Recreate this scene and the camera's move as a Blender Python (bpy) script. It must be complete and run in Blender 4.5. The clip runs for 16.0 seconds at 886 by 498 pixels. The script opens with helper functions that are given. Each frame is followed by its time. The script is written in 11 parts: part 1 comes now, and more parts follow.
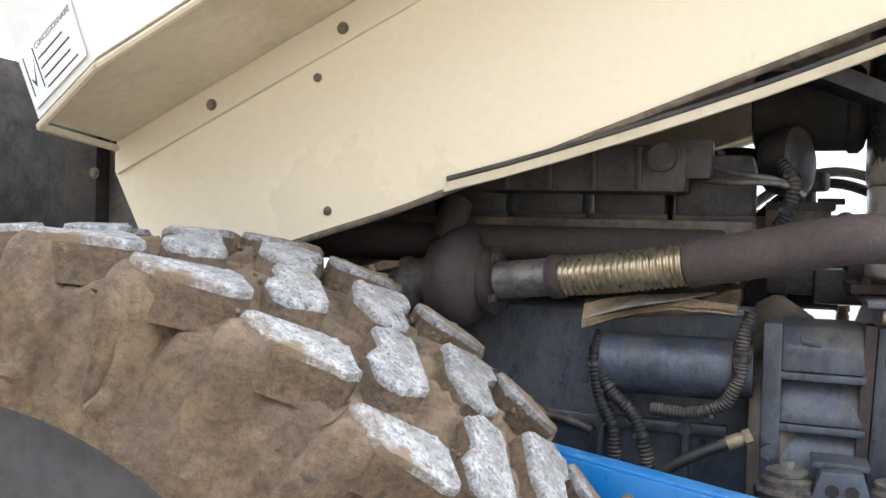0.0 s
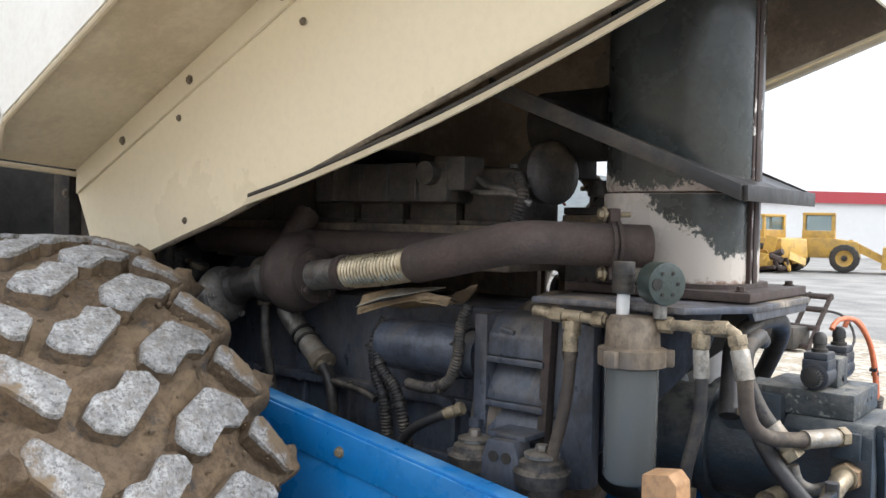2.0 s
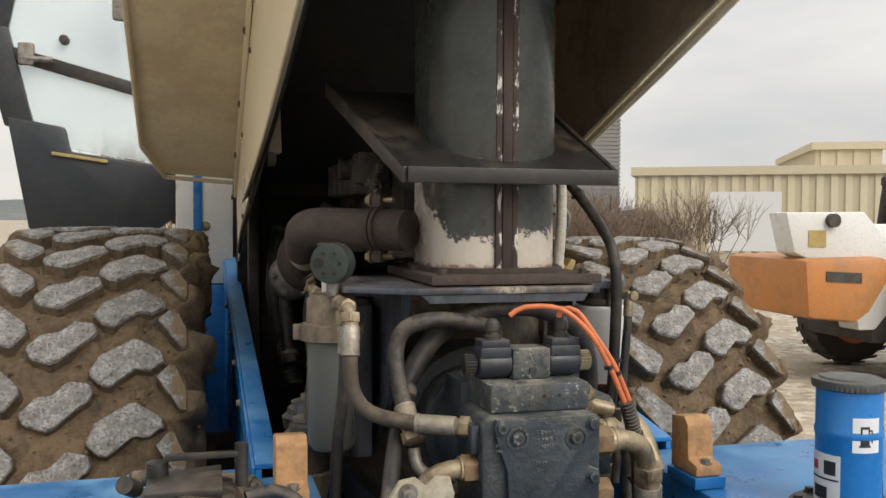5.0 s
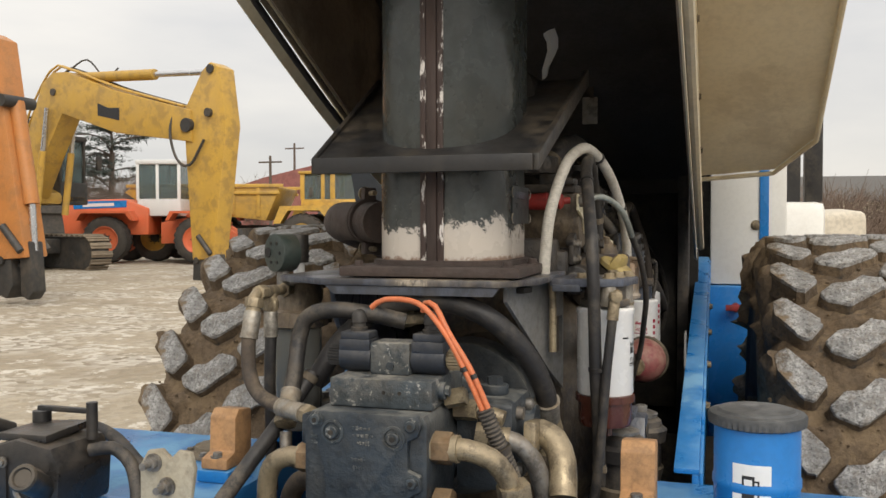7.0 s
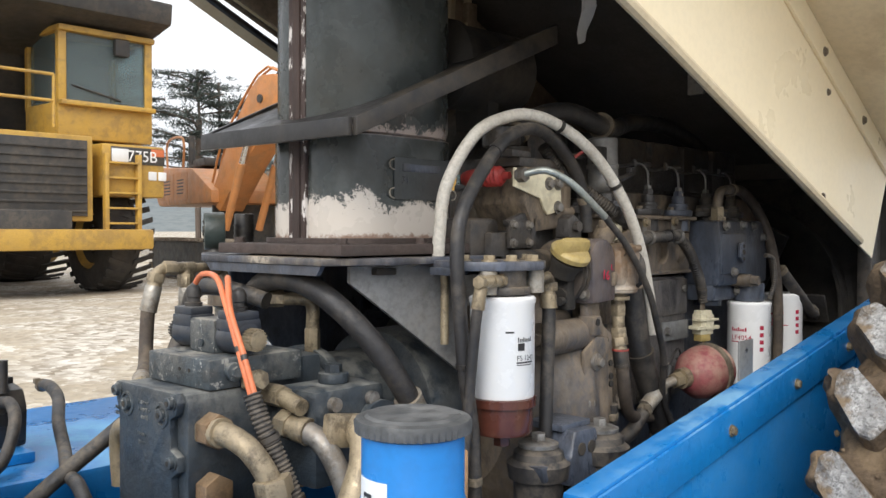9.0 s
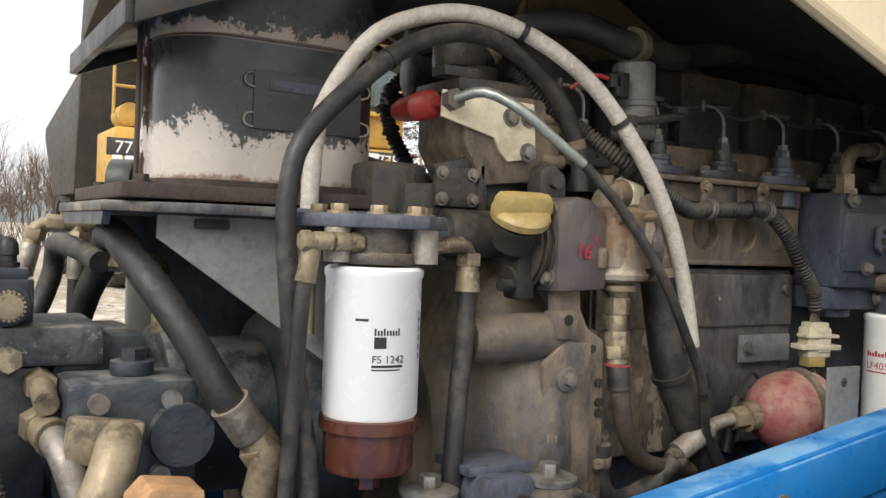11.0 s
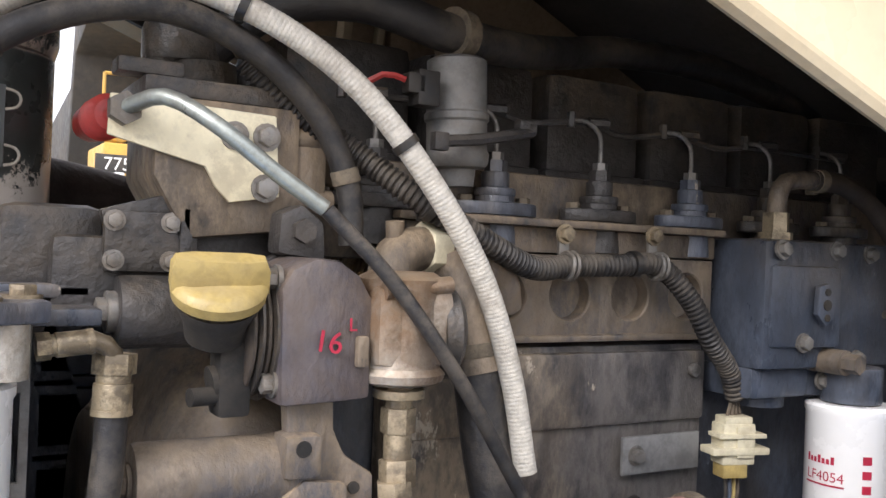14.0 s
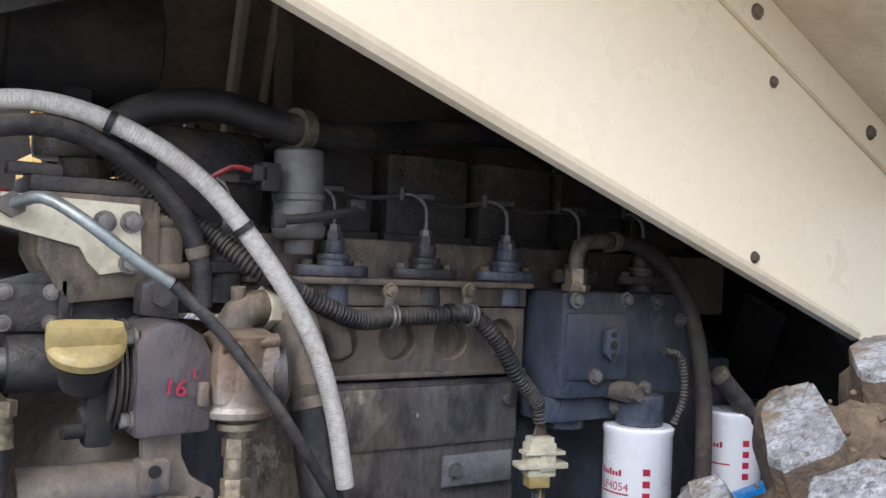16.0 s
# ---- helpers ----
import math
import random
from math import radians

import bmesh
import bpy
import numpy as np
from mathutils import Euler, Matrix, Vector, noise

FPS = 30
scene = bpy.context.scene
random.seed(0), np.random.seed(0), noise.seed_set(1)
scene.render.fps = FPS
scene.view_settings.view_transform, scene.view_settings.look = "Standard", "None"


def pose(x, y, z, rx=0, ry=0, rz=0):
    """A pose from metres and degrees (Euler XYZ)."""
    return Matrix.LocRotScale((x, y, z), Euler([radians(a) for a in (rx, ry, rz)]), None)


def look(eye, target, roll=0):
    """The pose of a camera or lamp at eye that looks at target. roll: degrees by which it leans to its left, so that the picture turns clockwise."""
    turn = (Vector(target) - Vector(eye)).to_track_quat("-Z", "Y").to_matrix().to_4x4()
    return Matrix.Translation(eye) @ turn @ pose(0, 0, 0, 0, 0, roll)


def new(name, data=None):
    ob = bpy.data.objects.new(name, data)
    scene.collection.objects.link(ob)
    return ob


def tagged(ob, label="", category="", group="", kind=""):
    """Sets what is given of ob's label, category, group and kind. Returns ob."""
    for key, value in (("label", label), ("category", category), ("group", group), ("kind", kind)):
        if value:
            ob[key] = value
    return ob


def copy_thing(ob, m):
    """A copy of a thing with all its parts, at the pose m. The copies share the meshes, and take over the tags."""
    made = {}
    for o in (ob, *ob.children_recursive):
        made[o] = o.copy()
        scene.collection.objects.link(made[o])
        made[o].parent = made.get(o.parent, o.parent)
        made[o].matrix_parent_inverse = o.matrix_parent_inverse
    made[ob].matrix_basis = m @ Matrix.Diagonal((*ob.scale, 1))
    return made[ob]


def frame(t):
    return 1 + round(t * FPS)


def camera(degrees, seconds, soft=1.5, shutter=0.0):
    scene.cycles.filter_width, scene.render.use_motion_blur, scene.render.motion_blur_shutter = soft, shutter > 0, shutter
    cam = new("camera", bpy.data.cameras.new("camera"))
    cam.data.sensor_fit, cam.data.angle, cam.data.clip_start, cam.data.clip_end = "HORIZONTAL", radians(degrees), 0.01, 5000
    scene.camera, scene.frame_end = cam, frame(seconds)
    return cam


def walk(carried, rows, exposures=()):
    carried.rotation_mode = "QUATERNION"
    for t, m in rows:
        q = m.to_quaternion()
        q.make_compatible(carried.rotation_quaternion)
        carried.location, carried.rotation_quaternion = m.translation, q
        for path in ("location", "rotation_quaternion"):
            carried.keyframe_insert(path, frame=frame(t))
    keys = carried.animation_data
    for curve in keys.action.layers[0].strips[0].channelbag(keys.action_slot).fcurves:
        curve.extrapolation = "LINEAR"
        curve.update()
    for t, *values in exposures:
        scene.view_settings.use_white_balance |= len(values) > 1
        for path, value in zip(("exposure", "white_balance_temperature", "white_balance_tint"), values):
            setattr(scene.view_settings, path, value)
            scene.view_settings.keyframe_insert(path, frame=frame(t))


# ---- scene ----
cam = camera(53.0, 16.0)
METRES, EYE, TILT, LEAN, TURN = 5.85, 1.5, -1.05, -1.6, 21.0
ROWS = [
    (0.0, 0.0, 0.0, 0.0, 0.0, 0.0, -0.0),
    (0.5, 0.0397, -0.0094, 0.0005, 5.63, -0.36, 0.02),
    (1.0, 0.0767, -0.0238, -0.0007, 11.19, -0.33, 0.0),
    (1.5, 0.1166, -0.0309, 0.0001, 14.05, -0.33, 0.0),
    (2.0, 0.1634, -0.033, 0.0019, 17.53, -0.28, 0.04),
    (2.5, 0.2096, -0.0431, 0.0012, 23.19, -0.22, -0.02),
    (3.0, 0.2536, -0.0416, 0.002, 28.1, -0.12, -0.01),
    (3.5, 0.2939, -0.0225, -0.0013, 35.0, -0.29, 0.07),
    (4.0, 0.3288, 0.0083, -0.004, 43.02, -0.15, 0.03),
    (4.2, 0.3386, 0.0235, -0.0042, 44.9, -0.12, 0.0),
    (6.5, 0.416, 0.1998, -0.0058, 77.28, 0.12, -0.67),
    (7.0, 0.4193, 0.2407, -0.0068, 86.13, 0.03, -0.83),
    (7.5, 0.4127, 0.2816, -0.008, 93.56, -0.04, -1.02),
    (8.0, 0.407, 0.3178, -0.0072, 100.79, -0.03, -1.32),
    (8.5, 0.399, 0.3477, -0.0083, 107.42, -0.03, -1.52),
    (9.0, 0.3757, 0.3757, -0.0112, 111.44, -0.13, -1.74),
    (11.5, 0.2511, 0.4163, -0.0186, 130.74, -0.12, -4.04),
    (12.0, 0.2319, 0.4158, -0.0169, 131.4, -0.02, -3.84),
    (12.5, 0.219, 0.4103, -0.0167, 131.04, 0.22, -3.72),
    (13.0, 0.21, 0.4067, -0.0147, 130.4, 0.52, -3.81),
    (13.5, 0.2034, 0.4082, -0.011, 129.65, 0.66, -3.99),
    (14.0, 0.1974, 0.4071, -0.0066, 129.02, 0.75, -4.08),
    (14.5, 0.1922, 0.404, -0.0018, 128.05, 0.86, -4.24),
    (15.0, 0.1931, 0.4017, 0.0019, 126.93, 1.06, -4.31),
    (15.5, 0.2026, 0.4133, 0.0043, 126.06, 1.37, -4.27),
    (16.0, 0.2124, 0.443, 0.0035, 125.19, 1.63, -4.16),
]
walk(cam, [(t, pose(0, -1.77, EYE, TILT, LEAN, TURN) @ pose(METRES * x, METRES * y, METRES * z, 90 + pitch, roll, yaw)) for t, x, y, z, yaw, pitch, roll in ROWS],
     exposures=[(0.0, 1.43, 5850, 11), (0.5, 1.60, 5880, 11), (1.5, 1.24, 6000, 10), (2.5, 0.56, 6120, 10), (3.5, 0.12, 6720, 10), (4.0, 0.3, 6850, 10), (5.0, 0.1, 6900, 10), (7.0, 0.05, 6900, 10), (8.0, 0.1, 6600, 10), (9.0, 0.58, 6280, 10),
                (11.5, 0.6, 6650, 11), (12.5, 1.1, 6750, 13), (14.0, 1.1, 6220, 15), (15.0, 1.3, 5750, 15), (15.5, 1.2, 5700, 15), (16.0, 0.75, 5550, 15)])

# ---- world, sun, exposure ----
world = bpy.data.worlds.new("overcast")
scene.world = world
world.use_nodes = True
wn, wl = world.node_tree.nodes, world.node_tree.links
wn.clear()
w_out, w_bg = wn.new("ShaderNodeOutputWorld"), wn.new("ShaderNodeBackground")
w_sky = wn.new("ShaderNodeTexSky")
w_sky.sky_type, w_sky.sun_disc = "NISHITA", False
SUN_EL, SUN_ROT = 38.0, 60.0
w_sky.sun_elevation, w_sky.sun_rotation = radians(SUN_EL), radians(SUN_ROT)
w_co, w_map = wn.new("ShaderNodeTexCoord"), wn.new("ShaderNodeMapping")
w_map.inputs["Scale"].default_value = (1.6, 1.6, 6.0)
w_no = wn.new("ShaderNodeTexNoise")
w_no.inputs["Scale"].default_value, w_no.inputs["Detail"].default_value = 1.5, 6.0
w_ramp = wn.new("ShaderNodeValToRGB")
w_ramp.color_ramp.elements[0].position, w_ramp.color_ramp.elements[0].color = 0.32, (9.4, 9.7, 10.3, 1)
w_ramp.color_ramp.elements[1].position, w_ramp.color_ramp.elements[1].color = 0.68, (13.0, 12.9, 12.7, 1)
w_mix = wn.new("ShaderNodeMix")
w_mix.data_type = "RGBA"
w_mix.inputs[0].default_value = 0.9
wl.new(w_co.outputs["Generated"], w_map.inputs["Vector"])
wl.new(w_map.outputs["Vector"], w_no.inputs["Vector"])
wl.new(w_no.outputs["Fac"], w_ramp.inputs["Fac"])
wl.new(w_sky.outputs["Color"], w_mix.inputs[6])
wl.new(w_ramp.outputs["Color"], w_mix.inputs[7])
w_sep, w_up, w_mul = wn.new("ShaderNodeSeparateXYZ"), wn.new("ShaderNodeMapRange"), wn.new("ShaderNodeVectorMath")
w_up.inputs[1].default_value, w_up.inputs[2].default_value, w_up.inputs[3].default_value, w_up.inputs[4].default_value = 0.0, 1.0, 0.72, 1.45
w_mul.operation = "SCALE"
wl.new(w_co.outputs["Generated"], w_sep.inputs[0])
wl.new(w_sep.outputs[2], w_up.inputs[0])
wl.new(w_mix.outputs[2], w_mul.inputs[0])
wl.new(w_up.outputs[0], w_mul.inputs["Scale"])
wl.new(w_mul.outputs[0], w_bg.inputs["Color"])
w_bg.inputs["Strength"].default_value = 0.085
wl.new(w_bg.outputs["Background"], w_out.inputs["Surface"])
sun = new("sun", bpy.data.lights.new("sun", "SUN"))
sun.data.energy, sun.data.angle, sun.data.color = 2.2, radians(40), (1.0, 0.96, 0.9)
sun.matrix_world = look((0, 0, 30), Vector((0, 0, 30)) - Vector((math.sin(radians(SUN_ROT)) * math.cos(radians(SUN_EL)), math.cos(radians(SUN_ROT)) * math.cos(radians(SUN_EL)), math.sin(radians(SUN_EL)))))


# ---- materials ----
def mat(name, base, alt=None, rough=0.6, metal=0.0, scale=8.0, amount=0.5, dust=0.0, dust_colour=(0.30, 0.23, 0.15), bump=0.15, grain=90.0, spots=None, spot_at=0.66, spot_scale=14.0, stretch=(1, 1, 1), grime=0.0, grime_colour=(0.035, 0.028, 0.022), soft=0.03, lumps=0.0, speck=0.3, side=0.30, crisp=0.22):
    """Paint, rubber or metal with two scales of variation, relief, grime, settled dust and flaked or rusty spots."""
    m = bpy.data.materials.new(name)
    m.use_nodes = True
    n, l = m.node_tree.nodes, m.node_tree.links
    bsdf = n["Principled BSDF"]
    co = n.new("ShaderNodeTexCoord")
    mp = n.new("ShaderNodeMapping")
    mp.inputs["Scale"].default_value = stretch
    l.new(co.outputs["Object"], mp.inputs["Vector"])

    def noise_tex(s, detail=5.0, rgh=0.6):
        t = n.new("ShaderNodeTexNoise")
        t.inputs["Scale"].default_value, t.inputs["Detail"].default_value, t.inputs["Roughness"].default_value = s, detail, rgh
        l.new(mp.outputs["Vector"], t.inputs["Vector"])
        return t.outputs["Fac"]

    def remap(v, a, b, c=0.0, d=1.0):
        r = n.new("ShaderNodeMapRange")
        r.inputs[1].default_value, r.inputs[2].default_value, r.inputs[3].default_value, r.inputs[4].default_value = a, b, c, d
        l.new(v, r.inputs[0])
        return r.outputs[0]

    def blend(f, a, b, how="MIX"):
        x = n.new("ShaderNodeMix")
        x.data_type, x.blend_type = "RGBA", how
        for sock, v in ((x.inputs[0], f), (x.inputs[6], a), (x.inputs[7], b)):
            if isinstance(v, tuple):
                sock.default_value = (*v, 1)
            elif isinstance(v, float):
                sock.default_value = v
            else:
                l.new(v, sock)
        return x.outputs[2]

    def calc(op, a, b):
        x = n.new("ShaderNodeMath")
        x.operation = op
        for sock, v in ((x.inputs[0], a), (x.inputs[1], b)):
            if isinstance(v, float):
                sock.default_value = v
            else:
                l.new(v, sock)
        return x.outputs[0]

    alt = alt or tuple(c * 0.7 for c in base)
    col = blend(remap(noise_tex(scale, 8.0, 0.62), 0.5 - crisp, 0.5 + crisp, 0.0, amount), base, alt)
    fine = noise_tex(grain, 4.0, 0.65)
    col = blend(remap(fine, 0.45, 0.60, 0.0, min(speck * 1.15, 1.0)), col, tuple(c * 0.45 for c in base))
    info = n.new("ShaderNodeObjectInfo")
    shade = remap(info.outputs["Random"], 0.0, 1.0, 0.88, 1.1)
    tone = n.new("ShaderNodeCombineColor")
    for k in range(3):
        l.new(shade, tone.inputs[k])
    col = blend(1.0, col, tone.outputs[0], "MULTIPLY")
    rgh = remap(noise_tex(scale * 2.3), 0.3, 0.7, max(rough - 0.14, 0.05), min(rough + 0.14, 1.0))
    if spots:
        sp = remap(noise_tex(spot_scale, 9.0, 0.72), spot_at, spot_at + soft)
        col = blend(sp, col, spots)
    if grime:
        g = calc("MULTIPLY", remap(noise_tex(scale * 1.4, 12.0, 0.74), 0.49, 0.58), float(grime))
        col = blend(g, col, grime_colour)
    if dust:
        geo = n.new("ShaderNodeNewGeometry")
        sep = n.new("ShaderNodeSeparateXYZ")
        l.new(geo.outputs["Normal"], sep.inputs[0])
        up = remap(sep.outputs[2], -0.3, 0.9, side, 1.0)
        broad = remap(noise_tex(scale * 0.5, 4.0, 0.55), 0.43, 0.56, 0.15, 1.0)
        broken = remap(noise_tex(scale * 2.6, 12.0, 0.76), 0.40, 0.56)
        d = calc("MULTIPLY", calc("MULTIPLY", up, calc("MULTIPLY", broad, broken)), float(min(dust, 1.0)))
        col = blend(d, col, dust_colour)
        rr = n.new("ShaderNodeMix")
        l.new(d, rr.inputs[0])
        l.new(rgh, rr.inputs[2])
        rr.inputs[3].default_value = 0.92
        rgh = rr.outputs[0]
    l.new(col, bsdf.inputs["Base Color"])
    l.new(rgh, bsdf.inputs["Roughness"])
    bsdf.inputs["Metallic"].default_value = metal
    height = fine
    if lumps:
        height = calc("ADD", fine, calc("MULTIPLY", noise_tex(grain * 0.28, 6.0, 0.6), float(lumps)))
    bp = n.new("ShaderNodeBump")
    bp.inputs["Strength"].default_value, bp.inputs["Distance"].default_value = bump, 0.004
    l.new(height, bp.inputs["Height"])
    l.new(bp.outputs["Normal"], bsdf.inputs["Normal"])
    return m


def glass_mat(name, tint, rough=0.05, alpha_mix=0.5):
    m = bpy.data.materials.new(name)
    m.use_nodes = True
    b = m.node_tree.nodes["Principled BSDF"]
    b.inputs["Base Color"].default_value = (*tint, 1)
    b.inputs["Roughness"].default_value = rough
    b.inputs["Transmission Weight"].default_value = alpha_mix
    b.inputs["IOR"].default_value = 1.3
    return m


DUST = (0.30, 0.235, 0.16)
SOOT = (0.012, 0.011, 0.010)
CREAM = mat("cream_paint", (0.79, 0.70, 0.51), (0.77, 0.655, 0.44), rough=0.34, scale=1.3, amount=0.5, bump=0.03, grain=60, spots=(0.30, 0.17, 0.08), spot_at=0.735, spot_scale=9, speck=0.05)
CREAM_DIRTY = mat("cream_paint_dirty", (0.66, 0.58, 0.42), (0.52, 0.42, 0.27), rough=0.55, scale=3, amount=0.8, bump=0.06, grain=60, spots=(0.16, 0.10, 0.06), spot_at=0.68, spot_scale=7, soft=0.08, grime=0.3, grime_colour=(0.34, 0.25, 0.15), speck=0.12)
WHITE = mat("white_paint", (0.78, 0.77, 0.73), (0.68, 0.65, 0.58), rough=0.4, scale=3, amount=0.5, bump=0.03, grain=70, grime=0.1, grime_colour=(0.4, 0.33, 0.25), speck=0.06)
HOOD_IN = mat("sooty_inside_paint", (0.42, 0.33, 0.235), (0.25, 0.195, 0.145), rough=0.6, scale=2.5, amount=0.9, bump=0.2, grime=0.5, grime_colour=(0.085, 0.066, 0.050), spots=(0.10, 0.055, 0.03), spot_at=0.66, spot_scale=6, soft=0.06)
# shade under the hood is put into this dark lining colour
SHADED_LINING = mat("shaded_hood_lining", (0.085, 0.073, 0.062), (0.048, 0.042, 0.038), rough=0.8, scale=3, amount=0.9, bump=0.2, grime=0.4)
SEAL = mat("dusty_edge_seal", (0.22, 0.175, 0.12), (0.09, 0.075, 0.055), rough=0.85, scale=20, amount=0.8, bump=0.3, grime=0.5)
# pale blue on upward faces: dust plus sky reflection painted into the colour
BLUE = mat("blue_paint_sky_sheen", (0.010, 0.155, 0.44), (0.012, 0.19, 0.50), rough=0.28, scale=4, amount=0.5, dust=0.9, dust_colour=(0.17, 0.36, 0.55), bump=0.06, spots=(0.16, 0.095, 0.055), spot_at=0.715, spot_scale=11, grime=0.12, grime_colour=(0.010, 0.10, 0.30), speck=0.12, side=-0.30)
BLUE_DARK = mat("darker_blue_deck_side", (0.012, 0.06, 0.16), (0.008, 0.03, 0.08), rough=0.5, scale=6, dust=0.4, bump=0.06, grime=0.4)
BLACK = mat("black_paint", (0.013, 0.013, 0.014), (0.022, 0.021, 0.020), rough=0.45, scale=9, dust=0.25, bump=0.12, grain=70, lumps=0.6)
NAVY = mat("scratched_navy_black_paint", (0.012, 0.017, 0.024), (0.022, 0.028, 0.036), rough=0.45, scale=6, bump=0.1, lumps=0.5, spots=(0.15, 0.14, 0.125), spot_at=0.70, spot_scale=18, dust=0.08)
# near-black steel; also the painted-in dark of holes and sockets
NIGHT = mat("near_black_steel_and_hollows", (0.013, 0.012, 0.011), (0.024, 0.021, 0.018), rough=0.85, scale=8, dust=0.2, bump=0.25)
GREY = mat("engine_grey_paint", (0.074, 0.087, 0.115), (0.034, 0.041, 0.056), rough=0.34, scale=9, amount=0.9, dust=0.55, dust_colour=(0.25, 0.205, 0.155), bump=0.45, lumps=0.7, spots=(0.18, 0.175, 0.17), spot_at=0.67, spot_scale=24, soft=0.02, grime=0.55, grime_colour=(0.014, 0.014, 0.016), stretch=(1, 1, 0.5), speck=0.5, side=0.05, crisp=0.11)
GREY_STREAKED = mat("streaked_grey_paint", (0.072, 0.084, 0.112), (0.165, 0.140, 0.112), rough=0.38, scale=5, amount=0.9, dust=0.9, dust_colour=(0.35, 0.275, 0.19), bump=0.5, lumps=0.9, spots=(0.34, 0.295, 0.235), spot_at=0.61, spot_scale=12, soft=0.02, grime=0.8, grime_colour=(0.020, 0.020, 0.025), stretch=(1, 1, 0.35), speck=0.5, side=0.05, crisp=0.08)
GREY_DUSTY = mat("dust_caked_grey_casting", (0.20, 0.155, 0.108), (0.052, 0.052, 0.058), rough=0.55, scale=7, amount=1.0, dust=0.8, dust_colour=(0.38, 0.28, 0.175), bump=0.7, grain=60, lumps=1.2, spots=(0.024, 0.025, 0.030), spot_at=0.60, spot_scale=9, soft=0.05, grime=0.7, grime_colour=(0.030, 0.026, 0.024), stretch=(1, 1, 0.6), speck=0.6, crisp=0.09)
CASTBLK = mat("sooty_castings", (0.056, 0.052, 0.050), (0.020, 0.020, 0.022), rough=0.42, scale=10, dust=0.75, dust_colour=(0.25, 0.19, 0.125), bump=0.6, lumps=1.0, grime=0.6, grime_colour=SOOT, side=0.1, crisp=0.10)
PUMP = mat("oily_pump_iron", (0.034, 0.046, 0.058), (0.016, 0.022, 0.029), rough=0.40, scale=9, amount=0.9, dust=0.85, dust_colour=(0.21, 0.205, 0.18), bump=0.5, lumps=0.9, spots=(0.20, 0.21, 0.20), spot_at=0.665, spot_scale=60, soft=0.03, grime=0.4, grime_colour=SOOT, side=-0.18)
PUMP_PALE = mat("speckled_pump_iron", (0.046, 0.060, 0.070), (0.022, 0.030, 0.037), rough=0.42, scale=14, amount=0.9, dust=0.9, dust_colour=(0.27, 0.25, 0.21), bump=0.5, lumps=0.6, spots=(0.26, 0.255, 0.235), spot_at=0.575, spot_scale=75, soft=0.03, grime=0.5, grime_colour=SOOT, side=0.02, crisp=0.1)
OILY_BLACK = mat("oily_black_plastic", (0.016, 0.015, 0.015), (0.028, 0.026, 0.024), rough=0.32, scale=9, amount=0.8, dust=0.45, dust_colour=(0.17, 0.135, 0.10), bump=0.25, lumps=0.6, side=-0.2)
COIL = mat("moulded_coil_plastic", (0.024, 0.030, 0.042), (0.014, 0.018, 0.026), rough=0.38, scale=12, dust=0.6, dust_colour=(0.22, 0.20, 0.17), bump=0.1, side=-0.05)
RUST = mat("rusty_exhaust_steel", (0.072, 0.049, 0.040), (0.038, 0.029, 0.026), rough=0.8, scale=14, amount=0.9, bump=0.6, grain=120, lumps=0.6, spots=(0.15, 0.08, 0.045), spot_at=0.68, grime=0.35)
BELLOWS = mat("heat_tinted_bellows", (0.56, 0.48, 0.33), (0.34, 0.26, 0.15), rough=0.36, metal=0.85, scale=22, bump=0.08, grime=0.3)
STEEL = mat("dull_steel", (0.27, 0.26, 0.245), (0.16, 0.148, 0.13), rough=0.48, metal=0.6, scale=20, dust=0.5, bump=0.2, grime=0.5)
TUBE = mat("zinc_steel_tube", (0.36, 0.40, 0.38), (0.25, 0.27, 0.25), rough=0.35, metal=0.6, scale=20, dust=0.3, bump=0.1, grime=0.3)
# cap black that turns paler grey on upward faces
CAPMAT = mat("pale_topped_knurled_cap", (0.045, 0.047, 0.048), (0.075, 0.077, 0.078), rough=0.5, scale=16, dust=0.55, dust_colour=(0.24, 0.235, 0.225), bump=0.2)
COVER = mat("stained_side_cover", (0.115, 0.106, 0.102), (0.255, 0.200, 0.140), rough=0.45, scale=5, amount=1.0, dust=0.7, dust_colour=(0.34, 0.265, 0.18), bump=0.6, lumps=1.2, spots=(0.42, 0.36, 0.28), spot_at=0.585, spot_scale=9, soft=0.015, grime=0.9, grime_colour=(0.020, 0.020, 0.024), stretch=(1, 1, 0.5), speck=0.5, side=0.1, crisp=0.06)
MAUVE = mat("brown_grey_gear_cover", (0.145, 0.112, 0.104), (0.066, 0.064, 0.078), rough=0.45, scale=6, amount=0.9, dust=0.7, dust_colour=(0.32, 0.235, 0.155), bump=0.5, lumps=0.9, grime=0.5, grime_colour=(0.05, 0.034, 0.028), stretch=(1, 1, 0.6), crisp=0.10)
STAINED = mat("rust_stained_aluminium", (0.50, 0.45, 0.38), (0.22, 0.14, 0.085), rough=0.38, metal=0.45, scale=8, amount=1.0, dust=0.5, bump=0.4, lumps=0.7, grime=0.6, grime_colour=(0.10, 0.06, 0.035), crisp=0.08)
BRONZE = mat("dusty_copper_nut", (0.29, 0.185, 0.10), (0.19, 0.12, 0.07), rough=0.42, metal=0.5, scale=24, dust=0.5, bump=0.15, grime=0.4, grime_colour=(0.05, 0.035, 0.025))
SEAM = mat("chipped_seam_paint", (0.060, 0.036, 0.030), (0.030, 0.024, 0.022), rough=0.7, scale=20, bump=0.5, spots=(0.60, 0.56, 0.52), spot_at=0.535, spot_scale=34, soft=0.02, stretch=(1, 1, 0.3))
